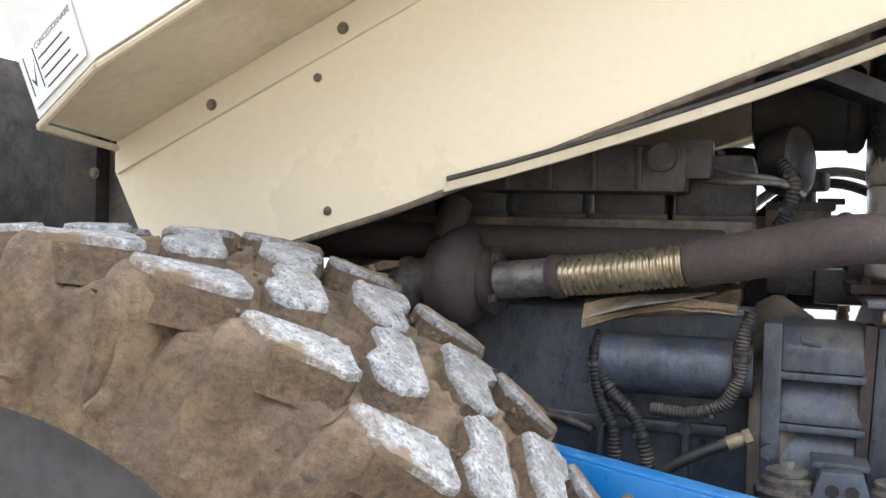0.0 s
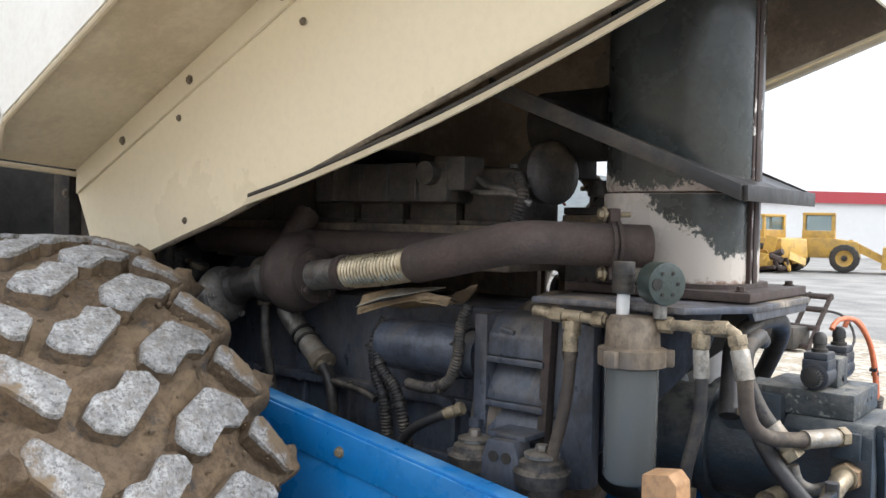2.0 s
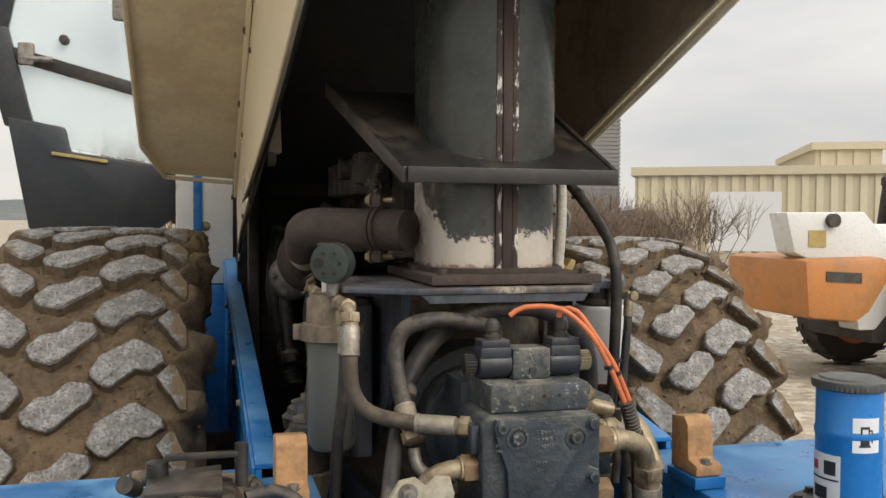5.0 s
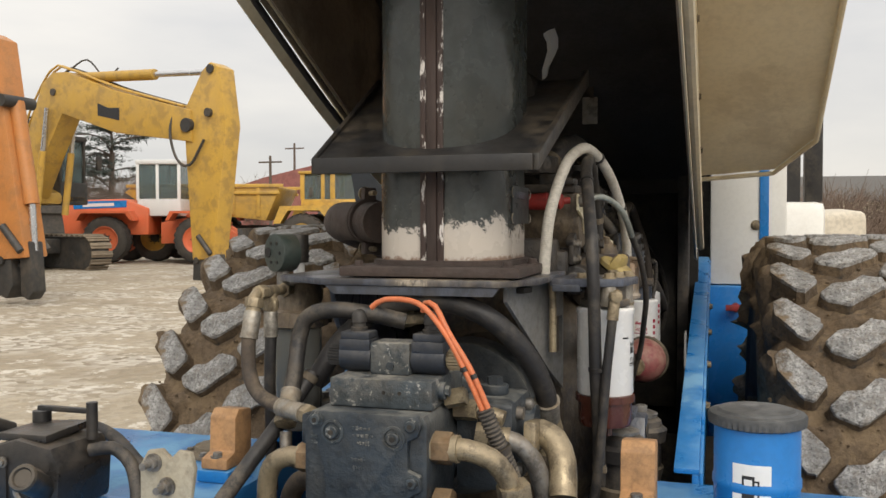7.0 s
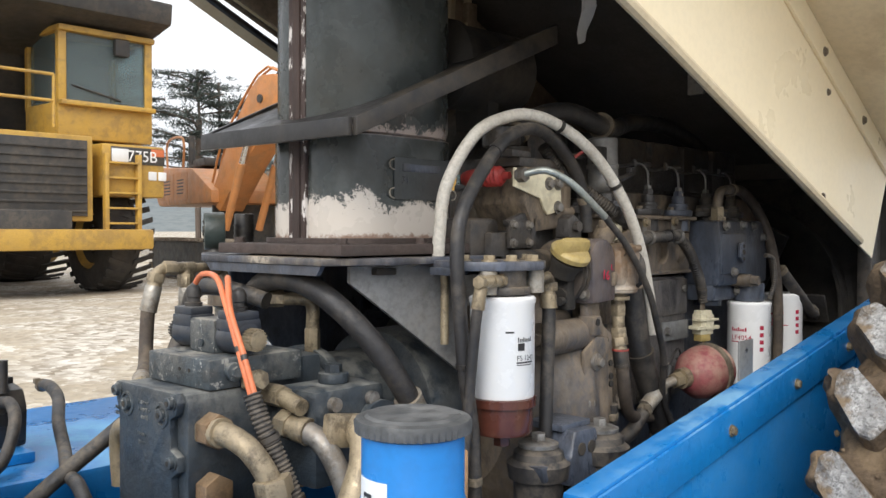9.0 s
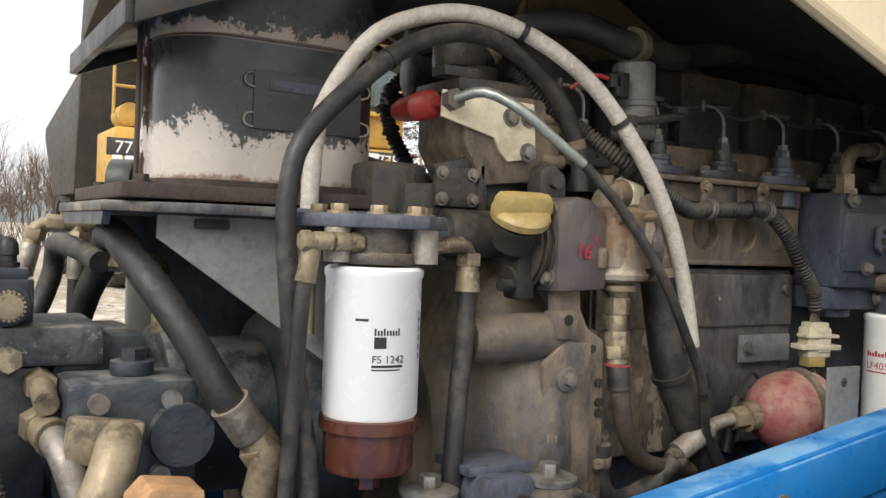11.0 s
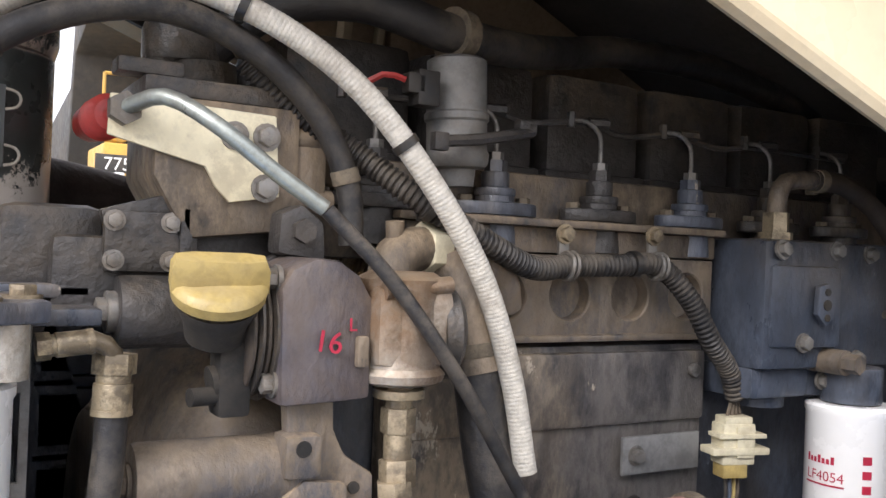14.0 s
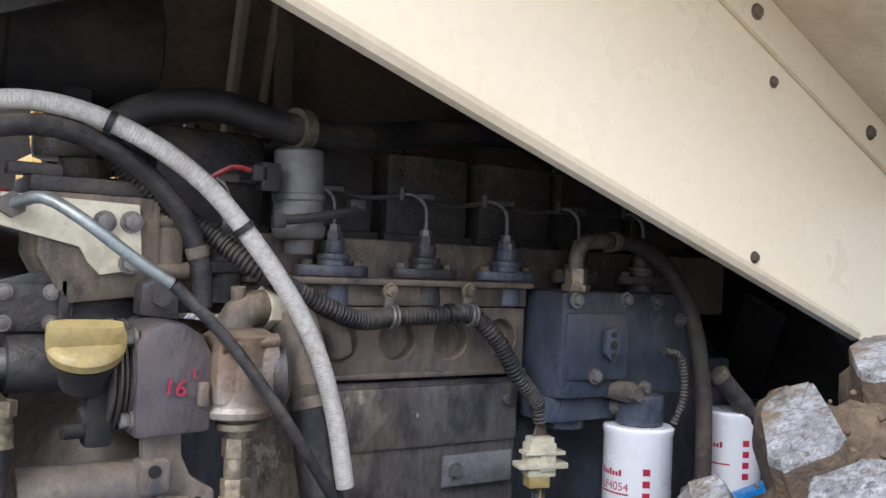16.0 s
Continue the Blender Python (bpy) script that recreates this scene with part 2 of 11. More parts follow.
SEAM_RUST = mat("rusty_weld_seam", (0.060, 0.034, 0.026), (0.028, 0.022, 0.020), rough=0.75, scale=14, amount=0.9, bump=0.5, spots=(0.13, 0.06, 0.03), spot_at=0.62, spot_scale=22, stretch=(1, 1, 0.3))
ZINC = mat("dusty_brass_fitting", (0.37, 0.30, 0.195), (0.19, 0.145, 0.09), rough=0.40, metal=0.45, scale=18, dust=0.6, dust_colour=(0.32, 0.26, 0.18), bump=0.25, grain=150, grime=0.7, grime_colour=(0.045, 0.034, 0.025), crisp=0.12)
ALU = mat("cast_aluminium", (0.37, 0.35, 0.31), (0.22, 0.195, 0.16), rough=0.42, metal=0.5, scale=14, dust=0.7, bump=0.35, grain=140, lumps=0.5, grime=0.6, grime_colour=(0.08, 0.065, 0.05), crisp=0.12)
RUBBER = mat("black_rubber_hose", (0.013, 0.013, 0.015), (0.030, 0.027, 0.024), rough=0.52, scale=18, dust=0.7, dust_colour=(0.17, 0.14, 0.105), bump=0.3, spots=(0.24, 0.22, 0.19), spot_at=0.705, spot_scale=80)
HOSE_TAN = mat("dusty_brown_hose", (0.065, 0.048, 0.036), (0.026, 0.023, 0.021), rough=0.75, scale=16, dust=0.5, bump=0.3, grime=0.5)
FIBRE = mat("tan_fibre_mat", (0.33, 0.24, 0.14), (0.20, 0.14, 0.08), rough=0.95, scale=18, bump=0.8, grain=120, grime=0.3)
BARE = mat("bare_grey_plate", (0.25, 0.25, 0.245), (0.15, 0.15, 0.15), rough=0.5, metal=0.2, scale=9, dust=0.4, bump=0.15, grime=0.45, grime_colour=(0.08, 0.075, 0.07))
SWITCH = mat("dark_green_switch_paint", (0.022, 0.034, 0.030), (0.045, 0.055, 0.05), rough=0.42, scale=20, dust=0.12, bump=0.3, spots=(0.11, 0.11, 0.10), spot_at=0.68, spot_scale=60, side=0.0)
HOSE_WHITE = mat("pale_woven_hose", (0.56, 0.53, 0.47), (0.42, 0.38, 0.31), rough=0.75, scale=14, bump=0.35, grain=160, grime=0.3, grime_colour=(0.2, 0.16, 0.12))
FILTER = mat("white_filter_can", (0.84, 0.83, 0.81), (0.80, 0.79, 0.765), rough=0.28, scale=6, amount=0.3, bump=0.0, speck=0.02)
BOWL = mat("brown_filter_bowl", (0.085, 0.028, 0.018), (0.05, 0.018, 0.012), rough=0.22, scale=10, bump=0.05)
INK = mat("black_print", (0.02, 0.02, 0.022), rough=0.5, bump=0.0)
INK_RED = mat("red_print", (0.42, 0.02, 0.05), rough=0.5, bump=0.0)
RED = mat("red_rubber_boot", (0.38, 0.035, 0.030), (0.25, 0.03, 0.028), rough=0.5, scale=22, dust=0.35, bump=0.15, grime=0.3)
MAROON = mat("dusty_maroon_casting", (0.24, 0.045, 0.055), (0.19, 0.06, 0.055), rough=0.55, scale=9, dust=1.0, dust_colour=(0.42, 0.32, 0.23), bump=0.35, lumps=0.5, grime=0.5, grime_colour=(0.33, 0.22, 0.16), side=0.35)
PLATE_PAINT = mat("flaking_plate_paint", (0.050, 0.055, 0.056), (0.030, 0.033, 0.034), rough=0.5, scale=12, amount=0.8, bump=0.2, spots=(0.46, 0.42, 0.40), spot_at=0.74, spot_scale=40, soft=0.02, grime=0.3)
YCAP = mat("yellow_plastic_cap", (0.42, 0.31, 0.10), (0.33, 0.25, 0.10), rough=0.5, scale=14, dust=0.6, dust_colour=(0.33, 0.27, 0.16), bump=0.2, grime=0.4, grime_colour=(0.20, 0.145, 0.06))
ORANGE = mat("orange_cable_sleeve", (0.66, 0.17, 0.06), (0.48, 0.13, 0.055), rough=0.5, scale=30, dust=0.2, bump=0.1)
WOOD = mat("orange_pad", (0.50, 0.27, 0.12), (0.38, 0.20, 0.09), rough=0.65, scale=12, dust=0.3, bump=0.2, grime=0.3)
IVORY = mat("ivory_plastic", (0.70, 0.64, 0.46), (0.56, 0.50, 0.34), rough=0.5, scale=25, dust=0.35, bump=0.08, grime=0.25, grime_colour=(0.22, 0.17, 0.11), speck=0.15)
PLATE_CREAM = mat("dusty_cream_bracket", (0.42, 0.38, 0.29), (0.27, 0.23, 0.17), rough=0.55, scale=14, dust=0.3, bump=0.1, grime=0.4, grime_colour=(0.12, 0.085, 0.055))
LABEL = mat("paper_label", (0.75, 0.75, 0.74), (0.62, 0.62, 0.6), rough=0.5, scale=20, bump=0.02, speck=0.05)
MUD = mat("caked_mud", (0.165, 0.114, 0.068), (0.094, 0.069, 0.047), rough=0.95, scale=9, amount=1.0, bump=1.0, grain=85, lumps=2.4, spots=(0.050, 0.044, 0.040), spot_at=0.575, spot_scale=8, soft=0.06, grime=0.45, grime_colour=(0.235, 0.168, 0.098), speck=0.6)
SIDEWALL = mat("dusty_black_sidewall", (0.045, 0.046, 0.050), (0.075, 0.068, 0.062), rough=0.85, scale=7, amount=0.8, bump=0.3, grain=45, spots=(0.12, 0.09, 0.06), spot_at=0.66, spot_scale=9, soft=0.1)
LUG = mat("worn_tread_rubber", (0.43, 0.425, 0.415), (0.23, 0.227, 0.222), rough=0.8, scale=34, amount=1.0, bump=1.0, grain=150, lumps=1.8, spots=(0.115, 0.112, 0.108), spot_at=0.535, spot_scale=120, soft=0.07, grime=0.35, grime_colour=(0.150, 0.112, 0.075), speck=0.75, crisp=0.12)


def muddy_shoulders(m):
    """Dried mud creeping over the tread blocks from both shoulders of the tyre."""
    n, l = m.node_tree.nodes, m.node_tree.links
    b = n["Principled BSDF"]
    co, sep, ns = n.new("ShaderNodeTexCoord"), n.new("ShaderNodeSeparateXYZ"), n.new("ShaderNodeTexNoise")
    ns.inputs["Scale"].default_value, ns.inputs["Detail"].default_value, ns.inputs["Roughness"].default_value = 16.0, 9.0, 0.7
    l.new(co.outputs["Object"], sep.inputs[0])
    l.new(co.outputs["Object"], ns.inputs["Vector"])
    far, shift, edge = n.new("ShaderNodeMath"), n.new("ShaderNodeMath"), n.new("ShaderNodeMapRange")
    far.operation, shift.operation = "ABSOLUTE", "MULTIPLY_ADD"
    shift.inputs[1].default_value = 0.22
    edge.inputs[1].default_value, edge.inputs[2].default_value = 0.296, 0.322
    l.new(sep.outputs[1], far.inputs[0])
    l.new(ns.outputs["Fac"], shift.inputs[0])
    l.new(far.outputs[0], shift.inputs[2])
    l.new(shift.outputs[0], edge.inputs[0])
    mx, tone = n.new("ShaderNodeMix"), n.new("ShaderNodeMix")
    mx.data_type = tone.data_type = "RGBA"
    tone.inputs[6].default_value, tone.inputs[7].default_value = (0.12, 0.088, 0.058, 1), (0.22, 0.158, 0.095, 1)
    l.new(ns.outputs["Fac"], tone.inputs[0])
    l.new(edge.outputs[0], mx.inputs[0])
    l.new(b.inputs["Base Color"].links[0].from_socket, mx.inputs[6])
    l.new(tone.outputs[2], mx.inputs[7])
    l.new(mx.outputs[2], b.inputs["Base Color"])


muddy_shoulders(LUG)
GLASS = glass_mat("window_glass", (0.75, 0.82, 0.84), 0.03, 0.75)
SMOKE = glass_mat("clouded_bowl", (0.21, 0.215, 0.205), 0.24, 0.45)


def muffler_mat():
    """Flaking grey-black paint whose lower edge has burnt away to pale primer."""
    m = mat("flaking_muffler_paint", (0.052, 0.060, 0.059), (0.024, 0.028, 0.028), rough=0.27, scale=5, dust=0.12, bump=0.12, grain=70, lumps=0.8, spots=(0.36, 0.32, 0.29), spot_at=0.725, spot_scale=13, soft=0.01, grime=0.45, grime_colour=(0.016, 0.018, 0.017))
    n, l = m.node_tree.nodes, m.node_tree.links
    b = n["Principled BSDF"]
    co, sep = n.new("ShaderNodeTexCoord"), n.new("ShaderNodeSeparateXYZ")
    l.new(co.outputs["Object"], sep.inputs[0])

    def grain(scale):
        t = n.new("ShaderNodeTexNoise")
        t.inputs["Scale"].default_value, t.inputs["Detail"].default_value, t.inputs["Roughness"].default_value = scale, 12.0, 0.8
        l.new(co.outputs["Object"], t.inputs["Vector"])
        return t.outputs["Fac"]

    def span(v, a, b2, c, d):
        r = n.new("ShaderNodeMapRange")
        r.inputs[1].default_value, r.inputs[2].default_value, r.inputs[3].default_value, r.inputs[4].default_value = a, b2, c, d
        l.new(v, r.inputs[0])
        return r.outputs[0]

    def calc(op, a, b2):
        x = n.new("ShaderNodeMath")
        x.operation = op
        for sock, v in ((x.inputs[0], a), (x.inputs[1], b2)):
            if isinstance(v, float):
                sock.default_value = v
            else:
                l.new(v, sock)
        return x.outputs[0]

    def cover(fac, colour):
        mx = n.new("ShaderNodeMix")
        mx.data_type = "RGBA"
        l.new(fac, mx.inputs[0])
        l.new(b.inputs["Base Color"].links[0].from_socket, mx.inputs[6])
        mx.inputs[7].default_value = (*colour, 1)
        l.new(mx.outputs[2], b.inputs["Base Color"])

    # the burnt edge climbs along the exhaust side and runs level round the other sides
    climb = calc("MULTIPLY", span(sep.outputs[1], 0.05, -0.10, 0.0, 0.62), calc("SUBTRACT", sep.outputs[0], 0.40))
    edge = calc("ADD", calc("ADD", sep.outputs[2], climb), calc("ADD", calc("MULTIPLY", grain(15.0), 0.19), calc("MULTIPLY", grain(85.0), 0.05)))
    cover(span(edge, 1.617, 1.620, 1.0, 0.0), (0.47, 0.425, 0.375))
    # flaked ring at the welded foot of the upper shell
    foot = calc("MULTIPLY", span(sep.outputs[2], 1.598, 1.601, 0.0, 1.0), span(calc("ADD", sep.outputs[2], calc("ADD", calc("MULTIPLY", grain(19.0), 0.17), calc("MULTIPLY", grain(80.0), 0.05))), 1.722, 1.726, 1.0, 0.0))
    cover(foot, (0.40, 0.33, 0.29))
    # rust bleeding from the lowest weld
    cover(span(calc("ADD", sep.outputs[2], calc("MULTIPLY", grain(40.0), 0.05)), 1.468, 1.474, 0.85, 0.0), (0.16, 0.085, 0.05))
    return m


MUFFLER = muffler_mat()


# ---- mesh helpers ----
class Form:
    """A bmesh that grows by simple shapes, in world metres."""

    def __init__(self):
        self.bm = bmesh.new()

    def _bevel(self, verts, width, seg):
        if width:
            es = list({e for v in verts for e in v.link_edges if len(e.link_faces) == 2 and e.calc_face_angle(0) > 0.5})
            bmesh.ops.bevel(self.bm, geom=es, offset=width, segments=seg, affect="EDGES", profile=0.6)

    def box(self, c, s, rot=(0, 0, 0), bev=0.004, seg=2):
        m = pose(*c, *rot) @ Matrix.Diagonal((*s, 1))
        v = bmesh.ops.create_cube(self.bm, size=1, matrix=m)["verts"]
        self._bevel(v, min(bev, min(s) * 0.4), seg)
        return self

    def span(self, a, b, bev=0.004):
        """A box from one corner to the other."""
        return self.box([(p + q) / 2 for p, q in zip(a, b)], [abs(q - p) for p, q in zip(a, b)], bev=bev)

    def cyl(self, p, q, r, r2=None, n=24, bev=0.0):
        p, q = Vector(p), Vector(q)
        d = q - p
        m = Matrix.Translation((p + q) / 2) @ d.to_track_quat("Z", "Y").to_matrix().to_4x4()
        v = bmesh.ops.create_cone(self.bm, cap_ends=True, segments=n, radius1=r, radius2=r if r2 is None else r2, depth=d.length, matrix=m)["verts"]
        self._bevel(v, bev, 2)
        return self

    def hexa(self, p, d, r, h, washer=True):
        """A hexagon bolt head on a washer at p, facing d."""
        p, d = Vector(p), Vector(d).normalized()
        if washer:
            self.cyl(p - d * 0.001, p + d * h * 0.25, r * 1.35, n=14)
        self.cyl(p, p + d * h, r, n=6, bev=r * 0.12)
        return self

    def lathe(self, p, axis, prof, n=28):
        """Turns a profile of (along, radius) round the axis from p."""
        p, a = Vector(p), Vector(axis).normalized()
        q = a.to_track_quat("Z", "Y").to_matrix()
        rings = []
        for d, r in prof:
            rings.append([self.bm.verts.new(p + a * d + q @ Vector((r * math.cos(i * math.tau / n), r * math.sin(i * math.tau / n), 0))) for i in range(n)])
        for u, v in zip(rings, rings[1:]):
            for i in range(n):
                self.bm.faces.new((u[i], u[(i + 1) % n], v[(i + 1) % n], v[i]))
        self.bm.faces.new(rings[0][::-1])
        self.bm.faces.new(rings[-1])
        return self

    def tube(self, pts, r, n=10, step=0.012, corr=0.0, pitch=0.012, flat=1.0):
        """A hose along a smooth line through pts; corr: depth of its ribs, pitch their distance."""
        line = smooth_line(pts, pitch / 4 if corr else step)
        t0 = (line[1] - line[0]).normalized()
        side = t0.orthogonal().normalized()
        rings, run = [], 0.0
        for i, p in enumerate(line):
            t = (line[min(i + 1, len(line) - 1)] - line[max(i - 1, 0)]).normalized()
            side = (side - t * side.dot(t)).normalized()
            up = t.cross(side)
            if i:
                run += (p - line[i - 1]).length
            rr = r - (corr if (run / pitch) % 1.0 > 0.5 else 0.0)
            rings.append([self.bm.verts.new(p + side * rr * math.cos(k * math.tau / n) + up * rr * flat * math.sin(k * math.tau / n)) for k in range(n)])
        for u, v in zip(rings, rings[1:]):
            for k in range(n):
                self.bm.faces.new((u[k], u[(k + 1) % n], v[(k + 1) % n], v[k]))
        self.bm.faces.new(rings[0][::-1])
        self.bm.faces.new(rings[-1])
        return self

    def prism(self, pts, by, bev=0.0):
        """A flat polygon made solid by the vector by."""
        by = Vector(by)
        lo = [self.bm.verts.new(Vector(p)) for p in pts]
        hi = [self.bm.verts.new(Vector(p) + by) for p in pts]
        k = len(pts)
        fs = [self.bm.faces.new(lo[::-1]), self.bm.faces.new(hi)]
        fs += [self.bm.faces.new((lo[i], lo[(i + 1) % k], hi[(i + 1) % k], hi[i])) for i in range(k)]
        bmesh.ops.recalc_face_normals(self.bm, faces=fs)
        self._bevel(lo + hi, bev, 2)
        return self

    def ball(self, c, r, s=(1, 1, 1), n=20):
        m = Matrix.Translation(c) @ Matrix.Diagonal((r * s[0], r * s[1], r * s[2], 1))
        bmesh.ops.create_uvsphere(self.bm, u_segments=n, v_segments=n // 2 + 2, radius=1, matrix=m)
        return self

    def ring(self, c, axis, r, t, n=28, m=8):
        """A round band (torus) of tube radius t."""
        c, a = Vector(c), Vector(axis).normalized()
        q = a.to_track_quat("Z", "Y").to_matrix()
        rows = []
        for i in range(n):
            th = i * math.tau / n
            e = q @ Vector((math.cos(th), math.sin(th), 0))
            rows.append([self.bm.verts.new(c + e * (r + t * math.cos(k * math.tau / m)) + a * t * math.sin(k * math.tau / m)) for k in range(m)])
        for i in range(n):
            u, v = rows[i], rows[(i + 1) % n]
            for k in range(m):
                self.bm.faces.new((u[k], u[(k + 1) % m], v[(k + 1) % m], v[k]))
        return self


def smooth_line(pts, step):
    p = [Vector(q) for q in pts]
    p = [p[0] * 2 - p[1]] + p + [p[-1] * 2 - p[-2]]
    out = []
    for a, b, c, d in zip(p, p[1:], p[2:], p[3:]):
        k = max(2, int((c - b).length / step))
        for i in range(k):
            t = i / k
            out.append(0.5 * (2 * b + (c - a) * t + (2 * a - 5 * b + 4 * c - d) * t * t + (3 * b - a - 3 * c + d) * t ** 3))
    out.append(p[-2])
    return out


def mesh_of(name, form, material, sharp=38):
    me = bpy.data.meshes.new(name)
    bmesh.ops.recalc_face_normals(form.bm, faces=form.bm.faces)
    form.bm.to_mesh(me)
    form.bm.free()
    me.materials.append(material)
    me.polygons.foreach_set("use_smooth", [True] * len(me.polygons))
    me.set_sharp_from_angle(angle=radians(sharp))
    return me


def thing(name, at, label, category, group="", kind=""):
    ob = new(name)
    ob.empty_display_size = 0.05
    ob.location = at
    return tagged(ob, label, category, group, kind)


def part(name, form, material, parent, label=""):
    """ONE mesh object under a thing (an Empty) or under one of its parts."""
    ob = new(name, mesh_of(name, form, material))
    ob.parent = parent
    if parent.type == "EMPTY":
        ob.matrix_parent_inverse = Matrix.Translation(-Vector(parent.location))
    return tagged(ob, label) if label else ob


def solid(name, form, material, label, category, group="", kind=""):
    """A thing of one mesh."""
    return tagged(new(name, mesh_of(name, form, material)), label, category, group, kind)


def words(name, text, size, m, material, parent, label="", depth=0.0003, align="LEFT"):
    """Letters as a mesh part, standing on the pose m."""
    cu = bpy.data.curves.new(name, "FONT")
    cu.body, cu.size, cu.extrude, cu.align_x = text, size, depth, align
    tmp = new(name + "_curve", cu)
    me = bpy.data.meshes.new_from_object(tmp.evaluated_get(bpy.context.evaluated_depsgraph_get()))
    bpy.data.objects.remove(tmp)
    bpy.data.curves.remove(cu)
    me.transform(m)
    me.materials.clear()
    me.materials.append(material)
    ob = new(name, me)
    ob.parent = parent
    if parent.type == "EMPTY":
        ob.matrix_parent_inverse = Matrix.Translation(-Vector(parent.location))
    return tagged(ob, label) if label else ob


# ---- ground and distance ----
def ground_mat():
    """Trodden mud with patches of pale gravel, single stones and wet ruts."""
    m = mat("wet_gravel_yard", (0.40, 0.34, 0.25), (0.24, 0.19, 0.125), rough=0.95, scale=0.5, amount=1.0, bump=0.6, grain=9.0, spots=(0.56, 0.51, 0.43), spot_at=0.56, spot_scale=2.2)
    n, l = m.node_tree.nodes, m.node_tree.links
    b = n["Principled BSDF"]
    old = b.inputs["Base Color"].links[0].from_socket
    co = n.new("ShaderNodeTexCoord")
    vo = n.new("ShaderNodeTexVoronoi")
    vo.inputs["Scale"].default_value = 11.0
    l.new(co.outputs["Object"], vo.inputs["Vector"])
    sep = n.new("ShaderNodeSeparateColor")
    l.new(vo.outputs["Color"], sep.inputs[0])
    big = n.new("ShaderNodeTexNoise")
    big.inputs["Scale"].default_value, big.inputs["Detail"].default_value = 0.9, 6.0
    l.new(co.outputs["Object"], big.inputs["Vector"])
    gate = n.new("ShaderNodeMapRange")
    gate.inputs[1].default_value, gate.inputs[2].default_value, gate.inputs[3].default_value, gate.inputs[4].default_value = 0.42, 0.62, 0.1, 0.85
    l.new(big.outputs["Fac"], gate.inputs[0])
    ramp = n.new("ShaderNodeValToRGB")
    ramp.color_ramp.elements[0].color, ramp.color_ramp.elements[1].color = (0.17, 0.135, 0.09, 1), (0.62, 0.57, 0.49, 1)
    l.new(sep.outputs[0], ramp.inputs["Fac"])
    mx = n.new("ShaderNodeMix")
    mx.data_type = "RGBA"
    l.new(gate.outputs[0], mx.inputs[0])
    l.new(old, mx.inputs[6])
    l.new(ramp.outputs["Color"], mx.inputs[7])
    l.new(mx.outputs[2], b.inputs["Base Color"])
    # worn grey asphalt beyond the gravel on one side of the yard
    place = n.new("ShaderNodeSeparateXYZ")
    l.new(co.outputs["Object"], place.inputs[0])
    edge = n.new("ShaderNodeMath")
    edge.operation = "MULTIPLY_ADD"
    edge.inputs[1].default_value = 4.0
    l.new(big.outputs["Fac"], edge.inputs[0])
    l.new(place.outputs[1], edge.inputs[2])
    paved = n.new("ShaderNodeMapRange")
    paved.inputs[1].default_value, paved.inputs[2].default_value = 15.6, 16.3
    l.new(edge.outputs[0], paved.inputs[0])
    mx2 = n.new("ShaderNodeMix")
    mx2.data_type = "RGBA"
    l.new(paved.outputs[0], mx2.inputs[0])
    l.new(mx.outputs[2], mx2.inputs[6])
    worn = n.new("ShaderNodeValToRGB")
    worn.color_ramp.elements[0].position, worn.color_ramp.elements[1].position = 0.35, 0.7
    worn.color_ramp.elements[0].color, worn.color_ramp.elements[1].color = (0.17, 0.165, 0.155, 1), (0.30, 0.285, 0.26, 1)
    l.new(big.outputs["Fac"], worn.inputs["Fac"])
    l.new(worn.outputs["Color"], mx2.inputs[7])
    l.new(mx2.outputs[2], b.inputs["Base Color"])
    bump = n.new("ShaderNodeBump")
    bump.inputs["Strength"].default_value, bump.inputs["Distance"].default_value = 0.7, 0.03
    l.new(vo.outputs["Distance"], bump.inputs["Height"])
    l.new(bump.outputs["Normal"], b.inputs["Normal"])
    return m


def ground_z(x, y):
    """The yard falls gently from one side to the other, and is level under the machine."""
    k = min(max((math.hypot(x, y) - 2.5) / 4.0, 0.0), 1.0)
    return -0.022 * min(max(y, -12.0), 12.0) * k * k * (3 - 2 * k)


def make_ground():
    f = Form()
    xs = [-900, -300, -120] + [-70 + 2.0 * i for i in range(61)] + [90, 200, 600, 900]
    ys = [-900, -300, -120] + [-60 + 2.0 * i for i in range(61)] + [90, 200, 600, 900]
    grid = [[f.bm.verts.new((x, y, ground_z(x, y) if math.hypot(x, y) < 2.5 else ground_z(x, y) + 0.05 * noise.noise((x * 0.21, y * 0.21, 0.3)) + 0.03 * noise.noise((x * 0.6, y * 0.6, 4.0)) - 0.02)) for y in ys] for x in xs]
    for a, b in zip(grid, grid[1:]):
        for i in range(len(ys) - 1):
            f.bm.faces.new((a[i], b[i], b[i + 1], a[i + 1]))
    return solid("ground", f, ground_mat(), "pale wet gravel and mud yard with tyre tracks", "ground", kind="structure")


make_ground()

# ---- wheels ----
TYRE_R, TYRE_W, HUB_X, HUB_Z = 0.75, 0.56, -0.855, 0.75


def crown(u):
    """Tread radius at u metres across from the left edge."""
    k = abs(u - TYRE_W / 2) / (TYRE_W / 2)
    return TYRE_R - 0.010 * k * k - (0.03 * ((k - 0.85) / 0.15) ** 2 if k > 0.85 else 0)


